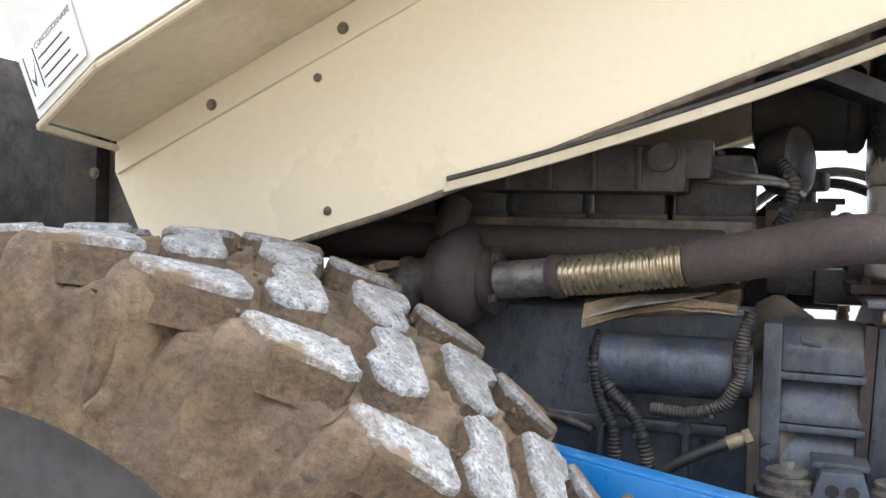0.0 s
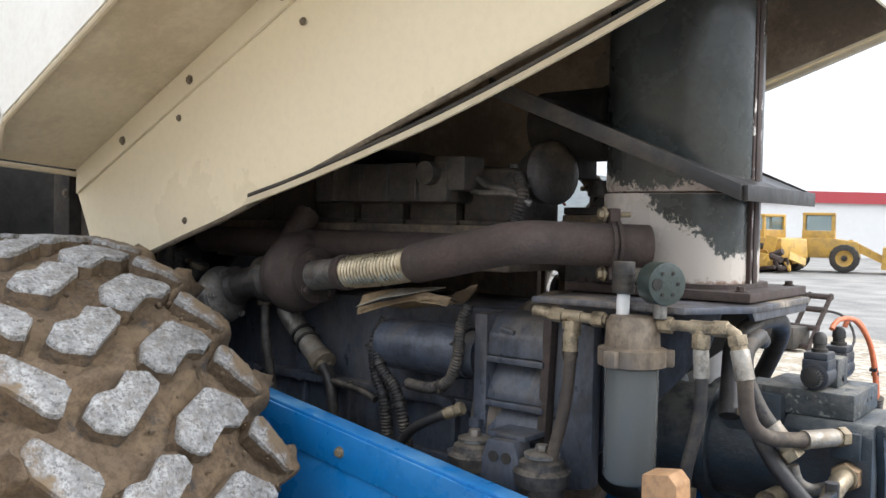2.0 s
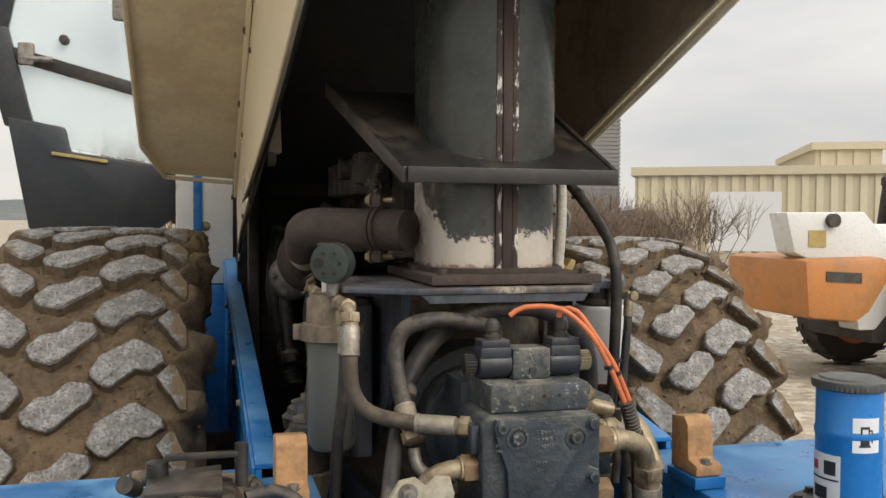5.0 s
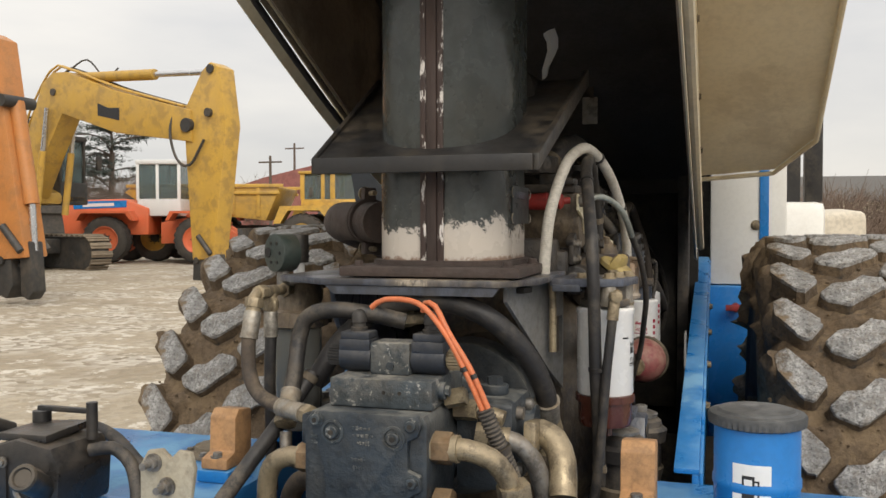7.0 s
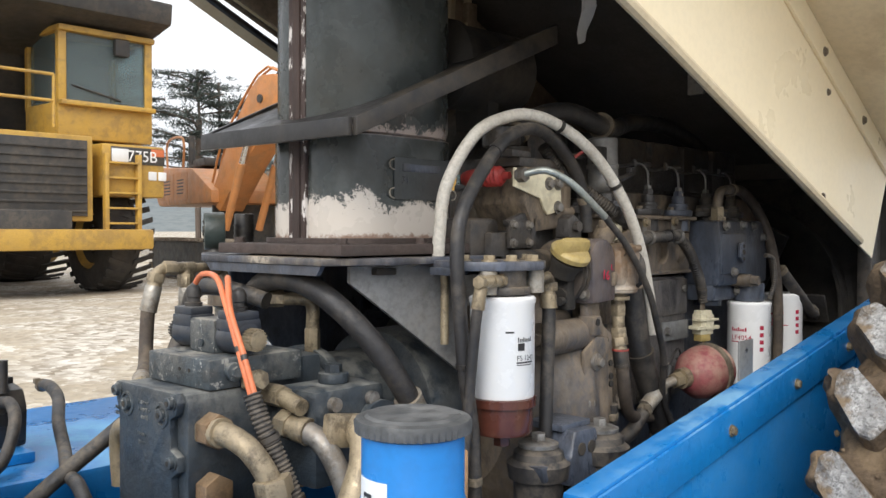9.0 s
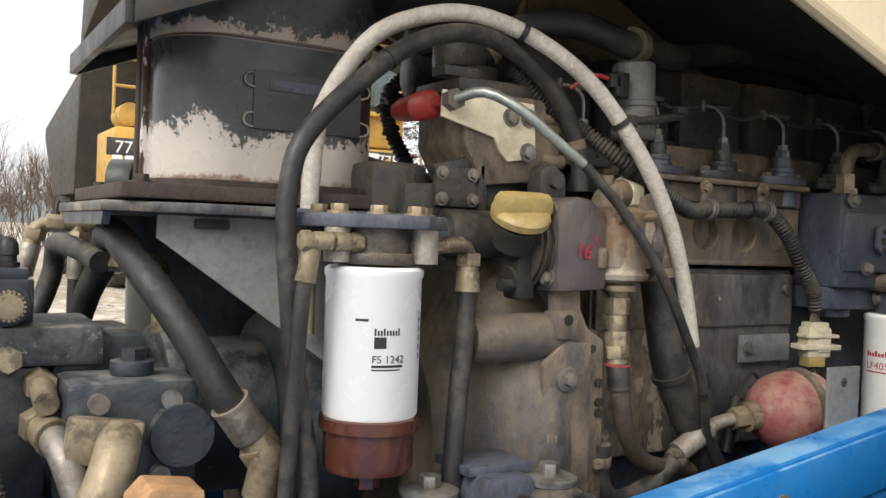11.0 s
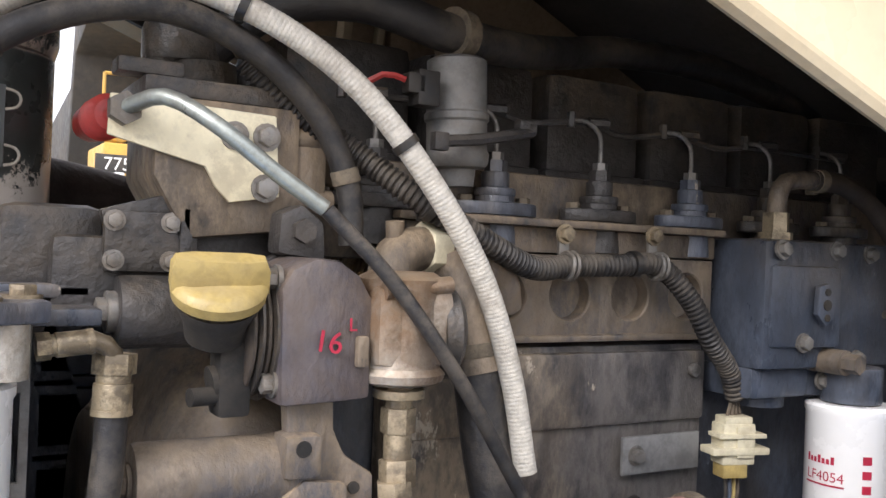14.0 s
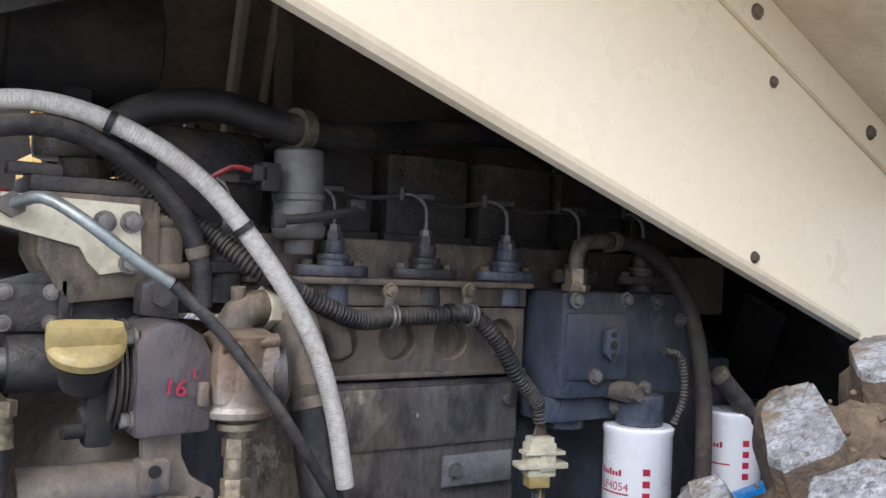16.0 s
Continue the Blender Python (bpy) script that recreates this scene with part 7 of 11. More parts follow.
def make_oil_filler():
    o = thing("oil_filler", (0.045, 0.235, 1.33), "large yellow plastic filler cap on a black neck", "filler cap")
    f = Form()
    a = Vector((0.10, 0.50, 0.86)).normalized()
    b = Vector((0.046, 0.232, 1.408))
    f.lathe(b + a * 0.004, a, [(0, 0.030), (0.002, 0.0335), (0.010, 0.0345), (0.014, 0.032), (0.016, 0.028), (0.017, 0.01)], 40)
    side = Vector((0.98, -0.10, 0.0)).normalized()
    up = a.cross(side).normalized()
    rows = []
    for h, w, l in ((0.012, 0.0125, 0.0345), (0.030, 0.0105, 0.034), (0.037, 0.007, 0.031)):
        rows.append([f.bm.verts.new(b + a * h + side * l * p + up * w * q) for p, q in ((-1, -0.6), (-0.6, -1), (0.6, -1), (1, -0.6), (1, 0.6), (0.6, 1), (-0.6, 1), (-1, 0.6))])
    for u, v in zip(rows, rows[1:]):
        for k in range(8):
            f.bm.faces.new((u[k], u[(k + 1) % 8], v[(k + 1) % 8], v[k]))
    f.bm.faces.new(rows[-1])
    part("cap", f, YCAP, o)
    f = Form()
    f.lathe(b - a * 0.03, a, [(0, 0.022), (0.015, 0.024), (0.028, 0.030), (0.031, 0.030)], 28)
    part("neck", f, NIGHT, o)
    f = Form()
    f.box((0.03, 0.215, 1.352), (0.025, 0.03, 0.06), bev=0.005)
    f.cyl((0.045, 0.215, 1.345), (-0.01, 0.215, 1.355), 0.014, n=16)
    f.cyl((0.062, 0.225, 1.338), (0.038, 0.220, 1.338), 0.007, n=10)
    part("fill_pipe", f, NIGHT, o)
    return o


make_oil_filler()


def make_pump_drive():
    d = thing("oil_cooler_cover", (-0.03, 0.2, 1.34), "grey gear cover block with a red painted mark", "gear cover")
    f = Form()
    arch = [(0.004, 1.332), (0.006, 1.419), (-0.002, 1.433), (-0.020, 1.442), (-0.040, 1.440), (-0.057, 1.429), (-0.067, 1.412), (-0.068, 1.335)]
    f.prism([(x, 0.165, z) for x, z in arch], (0, 0.089, 0), 0.006)
    part("block", f, MAUVE, d)
    f = Form()
    f.prism([(x * 1.0 - 0.001, 0.1635, z + 0.003) for x, z in arch], (0, 0.012, 0), 0.002)
    part("joint_flange", f, CASTBLK, d)
    for k in range(4):
        f = Form()
        f.lathe((0.003 + 0.0055 * k, 0.195, 1.385), (1, 0, 0), [(0, 0.05), (0.0015, 0.056 - 0.003 * (k % 2)), (0.0035, 0.056 - 0.003 * (k % 2)), (0.005, 0.05)], 32)
        part("plate", f, HOSE_TAN if k % 2 else CASTBLK, d)
    words("red_mark", "16", 0.023, pose(-0.018, 0.2575, 1.374, 90, 8, 180), INK_RED, d, "red hand-painted mark", 0.0006)
    words("red_mark", "L", 0.014, pose(-0.046, 0.2575, 1.388, 90, 0, 180), INK_RED, d, "", 0.0006)
    f = Form()
    f.box((-0.058, 0.256, 1.372), (0.010, 0.008, 0.024), bev=0.003)
    part("lug", f, GREY_DUSTY, d)
    for z in (1.348, 1.425):
        f = Form()
        f.hexa((0.004, 0.238, z), (1, 0, 0), 0.008, 0.01)
        part("bolt", f, STEEL, d)
    f = Form()
    f.prism([(-0.010, 0.165, 1.443), (-0.052, 0.165, 1.438), (-0.050, 0.165, 1.470), (-0.030, 0.165, 1.484), (-0.012, 0.165, 1.476)], (0, 0.03, 0), 0.006)
    f.cyl((-0.030, 0.196, 1.462), (-0.030, 0.204, 1.462), 0.010, n=6)
    part("upper_casting", f, CASTBLK, d)
    return d


make_pump_drive()


def make_silver_canister():
    s = thing("breather_canister", (-0.1, 0.24, 1.33), "scuffed silver canister with brass unions below", "canister")
    f = Form()
    f.lathe((-0.100, 0.235, 1.343), (0, 0, 1), [(0, 0.024), (0.004, 0.036), (0.010, 0.038), (0.015, 0.034), (0.075, 0.034), (0.084, 0.036), (0.09, 0.026)], 32)
    f.span((-0.136, 0.205, 1.358), (-0.066, 0.266, 1.424), 0.014)
    f.cyl((-0.072, 0.262, 1.418), (-0.130, 0.262, 1.424), 0.007, n=10)
    part("can", f, STAINED, s)
    f = Form()
    f.lathe((-0.130, 0.232, 1.385), (-1, 0.1, 0), [(0, 0.036), (0.012, 0.040), (0.018, 0.034), (0.022, 0.02)], 24)
    part("side_cap", f, CASTBLK, s)
    for p, q, r, n in (((-0.100, 0.238, 1.325), (-0.100, 0.238, 1.345), 0.012, 14), ((-0.1, 0.238, 1.333), (-0.1, 0.238, 1.34), 0.021, 20), ((-0.100, 0.239, 1.305), (-0.100, 0.239, 1.325), 0.0145, 6), ((-0.100, 0.240, 1.283), (-0.100, 0.239, 1.305), 0.0115, 14), ((-0.100, 0.242, 1.262), (-0.100, 0.240, 1.284), 0.015, 6), ((-0.099, 0.244, 1.245), (-0.100, 0.242, 1.262), 0.0105, 14)):
        f = Form()
        f.cyl(p, q, r, n=n, bev=0.001)
        part("pipe_union", f, ZINC, s, "dusty brass pipe union")
    f = Form()
    f.tube([(-0.105, 0.205, 1.41), (-0.108, 0.20, 1.435), (-0.122, 0.196, 1.449), (-0.145, 0.190, 1.452)], 0.0195, n=18)
    f.cyl((-0.112, 0.198, 1.455), (-0.110, 0.20, 1.474), 0.008, n=10)
    part("elbow", f, GREY_DUSTY, s, "tan cast elbow")
    f = Form()
    f.cyl((-0.140, 0.190, 1.452), (-0.162, 0.186, 1.452), 0.0245, n=6, bev=0.002)
    part("elbow_nut", f, IVORY, s)
    f = Form()
    f.tube([(-0.162, 0.186, 1.452), (-0.20, 0.180, 1.448), (-0.235, 0.172, 1.43), (-0.25, 0.16, 1.40)], 0.0175, n=16)
    part("pipe", f, GREY_DUSTY, s)
    return s


make_silver_canister()


def make_solenoid():
    s = thing("shutdown_solenoid", (-0.195, 0.15, 1.5), "dusty grey solenoid canister with a wiring plug", "solenoid")
    f = Form()
    f.lathe((-0.203, 0.142, 1.512), (0.04, 0, 1), [(0, 0.016), (0.016, 0.018), (0.018, 0.027), (0.022, 0.030), (0.030, 0.031), (0.034, 0.029), (0.060, 0.029), (0.062, 0.031), (0.068, 0.031), (0.070, 0.029), (0.118, 0.0285), (0.121, 0.024)], 28)
    part("canister", f, BARE, s)
    f = Form()
    f.box((-0.152, 0.165, 1.595), (0.022, 0.02, 0.032), bev=0.002)
    f.box((-0.140, 0.168, 1.598), (0.018, 0.014, 0.018), bev=0.002)
    part("plug", f, BLACK, s)
    f = Form()
    f.tube([(-0.13, 0.17, 1.60), (-0.11, 0.165, 1.603), (-0.085, 0.15, 1.585)], 0.003, n=6)
    part("wires", f, RED, s)
    f = Form()
    f.tube([(-0.165, 0.185, 1.548), (-0.20, 0.182, 1.553), (-0.235, 0.176, 1.560), (-0.27, 0.168, 1.568)], 0.0055, n=8)
    f.box((-0.158, 0.186, 1.547), (0.014, 0.010, 0.016), bev=0.001)
    f.box((-0.262, 0.168, 1.572), (0.02, 0.012, 0.012), bev=0.002)
    part("linkage", f, CASTBLK, s)
    return s


make_solenoid()


def make_connector():
    c = thing("wiring_connector", (-0.547, 0.18, 1.23), "ivory plastic wiring connector on a grey bracket", "connector")
    f = Form()
    f.box((-0.548, 0.180, 1.252), (0.040, 0.026, 0.045), rot=(0, 0, -15), bev=0.003)
    f.box((-0.548, 0.183, 1.245), (0.070, 0.028, 0.008), rot=(0, 0, -15), bev=0.002)
    f.box((-0.548, 0.180, 1.276), (0.034, 0.022, 0.012), rot=(0, 0, -15), bev=0.002)
    f.box((-0.548, 0.186, 1.262), (0.058, 0.024, 0.005), rot=(0, 0, -15), bev=0.001)
    f.box((-0.551, 0.194, 1.255), (0.022, 0.006, 0.034), rot=(0, 0, -15), bev=0.001)
    part("shell", f, IVORY, c)
    f = Form()
    f.box((-0.545, 0.180, 1.225), (0.030, 0.022, 0.02), rot=(0, 0, -15), bev=0.002)
    part("latch", f, YCAP, c)
    for i in range(4):
        f = Form()
        f.tube([(-0.560 + 0.007 * i, 0.178, 1.216), (-0.558 + 0.006 * i, 0.18, 1.195), (-0.553 + 0.005 * i, 0.178, 1.165)], 0.0022, n=6)
        part("wire", f, (HOSE_TAN, YCAP, GREY, RUBBER)[i], c)
        f = Form()
        f.tube([(-0.560 + 0.007 * i, 0.178, 1.280), (-0.556 + 0.004 * i, 0.178, 1.295), (-0.552 + 0.002 * i, 0.178, 1.308)], 0.0022, n=6)
        part("wire", f, HOSE_TAN, c)
    f = Form()
    f.box((-0.462, 0.158, 1.243), (0.11, 0.004, 0.040), bev=0.001)
    part("bracket", f, BARE, c)
    f = Form()
    f.hexa((-0.425, 0.160, 1.243), (0, 1, 0), 0.008, 0.008)
    part("bolt", f, STEEL, c)
    return c


make_connector()


def make_clip(x, y, z):
    c = thing("hose_clip", (x, y, z), "pale steel hose clip screwed to the engine", "clip", "hose clips")
    f = Form()
    f.ring((x, y, z), (1, 0, 0.05), 0.0125, 0.0028, n=20, m=6)
    f.ring((x - 0.006, y, z), (1, 0, 0.05), 0.0125, 0.0028, n=20, m=6)
    f.box((x - 0.003, y - 0.010, z + 0.022), (0.012, 0.004, 0.028), bev=0.001)
    part("band", f, STEEL, c)
    f = Form()
    f.hexa((x - 0.003, y - 0.008, z + 0.031), (0, 1, 0), 0.0075, 0.008)
    part("screw", f, ZINC, c)


make_clip(-0.308, 0.180, 1.441)
make_clip(-0.422, 0.182, 1.4435)


def make_red_ball():
    b = thing("accumulator", (-0.385, 0.257, 1.12), "dusty maroon ball accumulator with a steel band", "accumulator")
    c = Vector((-0.390, 0.255, 1.172))
    a = Vector((-0.95, 0.2, 0.1)).normalized()
    f = Form()
    f.lathe(c - a * 0.050, a, [(0, 0.014), (0.004, 0.024), (0.014, 0.038), (0.030, 0.049), (0.05, 0.053), (0.068, 0.052), (0.07, 0.048), (0.10, 0.046), (0.106, 0.03)], 36)
    part("ball", f, MAROON, b)
    f = Form()
    f.lathe(c + a * 0.020, a, [(0, 0.052), (0.001, 0.0555), (0.010, 0.0555), (0.011, 0.052)], 36)
    part("band", f, SEAL, b)
    f = Form()
    f.cyl(c - a * 0.048, c - a * 0.064, 0.020, n=20)
    f.cyl(c - a * 0.064, c - a * 0.084, 0.0155, n=6, bev=0.001)
    part("union", f, ZINC, b)
    f = Form()
    e = c - a * 0.084
    f.tube([e, e + Vector((0.025, -0.006, -0.006)), e + Vector((0.042, -0.008, -0.018))], 0.009, n=12)
    f.cyl(e + Vector((0.036, -0.008, -0.012)), e + Vector((0.085, -0.012, -0.040)), 0.0145, n=18)
    part("elbow", f, ALU, b)
    return b


make_red_ball()
make_hose([(-0.225, 0.222, 1.115), (-0.18, 0.222, 1.085), (-0.12, 0.228, 1.075), (-0.09, 0.23, 1.10), (-0.085, 0.235, 1.15)], 0.013, "black hose from the ball accumulator", RUBBER)


def make_dipstick():
    d = thing("dipstick", (-0.36, 0.205, 1.12), "black dipstick handle with a wire ring", "dipstick")
    f = Form()
    f.cyl((-0.335, 0.205, 1.11), (-0.352, 0.206, 1.185), 0.0095, n=14)
    part("handle", f, BLACK, d)
    f = Form()
    f.tube([(-0.352, 0.206, 1.185), (-0.365, 0.207, 1.205), (-0.382, 0.207, 1.216), (-0.394, 0.207, 1.207), (-0.39, 0.207, 1.192), (-0.378, 0.207, 1.196)], 0.0025, n=6, step=0.005)
    part("ring", f, BLACK, d)


make_dipstick()


def make_steel_plate():
    t = thing("drilled_plate", (-0.372, 0.355, 1.10), "bare grey steel plate with one drilled hole", "plate")
    f = Form()
    f.span((-0.402, 0.352, 1.09), (-0.341, 0.356, 1.247), 0.001)
    f.span((-0.402, 0.356, 1.09), (-0.341, 0.386, 1.10), 0.001)
    part("plate", f, BARE, t)
    for z, r in ((1.228, 0.006), (1.228, 0.0025)):
        f = Form()
        f.cyl((-0.371, 0.3555, z), (-0.371, 0.3575 if r < 0.004 else 0.3566, z), r, n=14)
        part("hole" if r < 0.004 else "washer", f, NIGHT if r < 0.004 else GREY, t)


make_steel_plate()


# ---- hydraulic pump with its valve block ----
def make_hydraulics():
    h = thing("hydraulic_pump", (0.5, -0.04, 0.9), "blue-grey hydraulic pump with a bolted valve block", "hydraulic pump")
    f = Form()
    f.prism([(0.640, -0.138, 1.06), (0.640, -0.12, 1.03), (0.640, 0.030, 1.03), (0.640, 0.046, 1.06), (0.640, 0.046, 1.225), (0.640, 0.040, 1.238), (0.640, -0.125, 1.238), (0.640, -0.138, 1.222)], (-0.135, 0, 0), 0.005)
    f.span((0.580, -0.150, 1.185), (0.625, -0.137, 1.228), 0.004)
    block = part("valve_block", f, PUMP, h, "cast valve block with socket bolts and worn lettering")
    f = Form()
    f.prism([(0.6395, -0.121, 1.241), (0.6395, 0.036, 1.241), (0.6395, 0.041, 1.228), (0.6395, 0.036, 1.212), (0.6395, 0.022, 1.205), (0.6395, 0.022, 1.165), (0.6395, 0.040, 1.158), (0.6395, 0.041, 1.138), (0.6395, 0.024, 1.128), (0.6395, 0.028, 1.072), (0.6395, 0.010, 1.050), (0.6395, -0.062, 1.043), (0.6395, -0.085, 1.062), (0.6395, -0.100, 1.105), (0.6395, -0.104, 1.165), (0.6395, -0.121, 1.215)], (0.0125, 0, 0), 0.003)
    cover = part("cover", f, PUMP, block, "raised cast cover")
    for y, z in ((-0.089, 1.2125), (0.002, 1.2085)):
        f = Form()
        f.lathe((0.6515, y, z), (1, 0, 0), [(0, 0.0175), (0.0022, 0.0170), (0.0026, 0.0135), (0.0004, 0.0125), (0.0004, 0.0095), (0.006, 0.0090), (0.007, 0.0078), (0.007, 0.001)], 26)
        plug = part("port_plug", f, PUMP_PALE, cover)
        # socket recess drawn as a dark hexagon for its shade
        f = Form()
        f.cyl((0.657, y, z), (0.6592, y, z), 0.0042, n=6)
        part("socket", f, NIGHT, plug)
    for y, z in ((-0.113, 1.229), (0.028, 1.228), (0.029, 1.150), (-0.052, 1.055), (0.015, 1.062)):
        f = Form()
        f.lathe((0.6505, y, z), (1, 0, 0), [(0, 0.0105), (0.0035, 0.0105), (0.0038, 0.0080), (0.009, 0.0078), (0.010, 0.0068), (0.010, 0.001)], 20)
        bolt = part("socket_bolt", f, PUMP_PALE, cover)
        f = Form()
        f.cyl((0.6598, y, z), (0.6612, y, z), 0.0038, n=6)
        part("socket", f, NIGHT, bolt)
    for y, z, w in ((-0.046, 1.219, 0.030), (-0.044, 1.209, 0.034), (-0.043, 1.199, 0.020), (-0.050, 1.175, 0.024), (-0.050, 1.164, 0.018), (-0.117, 1.204, 0.010), (-0.117, 1.196, 0.010)):
        f = Form()
        rng = random.Random(int(z * 1000))
        for i in range(5):
            f.box((0.6522, y + (i - 2) * w / 5, z), (0.0016, w / rng.uniform(6.5, 9), rng.uniform(0.003, 0.007)), bev=0.0004)
        tagged(part("cast_lettering", f, PUMP_PALE, cover), kind="stuff")
    # slab between the block and the solenoid valve, with a ledge at its front foot
    f = Form()
    f.span((0.450, -0.114, 1.239), (0.606, 0.043, 1.2805), 0.004)
    slab_part = part("middle_block", f, PUMP_PALE, h, "speckled blue-grey block")
    for y in (-0.030, -0.006):
        f = Form()
        f.cyl((0.6055, y, 1.262), (0.6066, y, 1.262), 0.003, n=10)
        part("bore", f, NIGHT, slab_part)
    f = Form()
    f.cyl((0.57, 0.043, 1.262), (0.57, 0.052, 1.262), 0.013, n=18, bev=0.001)
    f.cyl((0.57, 0.052, 1.262), (0.57, 0.058, 1.262), 0.008, n=6)
    part("side_plug", f, PUMP_PALE, slab_part)
    f = Form()
    f.span((0.515, -0.066, 1.2805), (0.568, -0.004, 1.328), 0.004)
    body = part("solenoid_body", f, PUMP_PALE, h, "dusty speckled solenoid body")
    f = Form()
    f.cyl((0.567, -0.034, 1.294), (0.571, -0.034, 1.294), 0.006, n=14)
    part("screw", f, PUMP, body)
    for s, ya in ((-1, -0.066), (1, -0.004)):
        f = Form()
        f.cyl((0.545, ya, 1.304), (0.545, ya + s * 0.052, 1.304), 0.0225, n=28, bev=0.004)
        f.box((0.545, ya + s * 0.026, 1.322), (0.042, 0.050, 0.018), bev=0.004)
        coil = part("coil", f, COIL, h, "blue-black moulded coil")
        f = Form()
        f.box((0.545, ya + s * 0.026, 1.336), (0.038, 0.046, 0.012), bev=0.003)
        part("terminal_box", f, COIL, coil)
        f = Form()
        for k in range(20):
            a = k * math.tau / 20
            f.box((0.545 + 0.0145 * math.cos(a), ya + s * 0.063, 1.304 + 0.0145 * math.sin(a)), (0.0028, 0.018, 0.0028), bev=0.0006)
        f.cyl((0.545, ya + s * 0.051, 1.304), (0.545, ya + s * 0.073, 1.304), 0.0135, n=20, bev=0.002)
        tagged(part("end_nut", f, BLACK if s < 0 else ZINC, coil), kind="stuff")
        f = Form()
        f.lathe((0.545, ya + s * 0.026, 1.341), (0, 0, 1), [(0, 0.013), (0.006, 0.013), (0.007, 0.010), (0.013, 0.0095), (0.014, 0.0115), (0.024, 0.0110), (0.030, 0.0085), (0.033, 0.004)], 20)
        part("plug", f, BLACK, coil)
    # elbow fitting standing behind the valve
    f = Form()
    f.cyl((0.374, -0.026, 1.262), (0.374, -0.026, 1.300), 0.0125, n=6, bev=0.001)
    f.tube([(0.374, -0.026, 1.300), (0.374, -0.026, 1.335), (0.384, -0.034, 1.346), (0.410, -0.056, 1.347)], 0.0105, n=14, step=0.01)
    f.cyl((0.408, -0.054, 1.347), (0.428, -0.071, 1.347), 0.0135, n=6, bev=0.001)
    part("elbow_fitting", f, ZINC, h)
    f = Form()
    f.cyl((0.16, -0.02, 1.15), (0.25, -0.02, 1.15), 0.14, n=36, bev=0.008)
    part("pump_flange", f, PUMP, h)
    f = Form()
    f.cyl((0.36, -0.045, 1.16), (0.38, -0.045, 1.16), 0.112, n=36, bev=0.003)
    part("pump_collar", f, PUMP, h)
    f = Form()
    f.span((0.40, -0.13, 1.16), (0.50, 0.03, 1.27), 0.012)
    part("pump_head", f, PUMP, h)
    f = Form()
    f.cyl((0.25, -0.045, 1.16), (0.51, -0.045, 1.16), 0.095, n=36, bev=0.006)
    part("pump_body", f, PUMP, h)
    f = Form()
    f.span((0.37, 0.045, 1.10), (0.50, 0.135, 1.235), 0.010)
    f.cyl((0.43, 0.09, 1.235), (0.43, 0.09, 1.25), 0.022, n=20, bev=0.002)
    f.cyl((0.43, 0.09, 1.25), (0.43, 0.09, 1.262), 0.013, n=6)
    f.cyl((0.39, 0.135, 1.18), (0.39, 0.15, 1.18), 0.032, n=24)
    part("side_block", f, PUMP, h)
    for x, z in ((0.40, 1.215), (0.47, 1.215), (0.47, 1.13), (0.41, 1.14)):
        f = Form()
        f.cyl((x, 0.134, z), (x, 0.145, z), 0.010, n=16)
        f.cyl((x, 0.144, z), (x, 0.146, z), 0.005, n=6)
        part("socket_bolt", f, STEEL, h)
    f = Form()
    f.cyl((0.545, 0.045, 1.245), (0.545, 0.075, 1.252), 0.014, n=6)
    f.cyl((0.515, 0.05, 1.225), (0.515, 0.085, 1.225), 0.016, n=6)
    f.cyl((0.515, 0.085, 1.225), (0.515, 0.125, 1.215), 0.012, n=14)
    part("side_union", f, ZINC, h)
    for p in ((0.61, 0.048, 1.19), (0.61, 0.048, 1.11)):
        f = Form()
        f.cyl(p, (p[0], p[1] + 0.026, p[2]), 0.024, n=6, bev=0.002)
        part("large_nut", f, BRONZE, h)
    f = Form()
    f.cyl((0.606, -0.136, 1.160), (0.606, -0.160, 1.160), 0.023, n=6, bev=0.002)
    part("large_nut", f, BRONZE, h)
    f = Form()
    f.prism([(0.43, 0.15, 1.20), (0.50, 0.15, 1.21), (0.505, 0.15, 1.165), (0.44, 0.15, 1.155)], (0, 0.02, 0), 0.006)
    part("split_flange", f, ZINC, h)
    return h


make_hydraulics()
make_hose([(0.455, 0.165, 1.185), (0.462, 0.19, 1.175), (0.475, 0.205, 1.145), (0.50, 0.21, 1.10)], 0.021, "stained cast pipe elbow on a split flange", ZINC, name="elbow_pipe")


make_hose([(-0.97, -0.25, 1.45), (-1.0, -0.272, 1.36), (-0.985, -0.275, 1.24), (-0.90, -0.265, 1.10), (-0.86, -0.25, 1.02)], 0.030, "stout dusty rubber charge hose beside the turbocharger", RUBBER, corr=0.0015, pitch=0.012)
make_hose([(-0.90, -0.245, 1.43), (-0.925, -0.262, 1.34), (-0.905, -0.268, 1.22), (-0.84, -0.262, 1.09)], 0.024, "dusty rubber coolant hose beside the turbocharger", RUBBER)

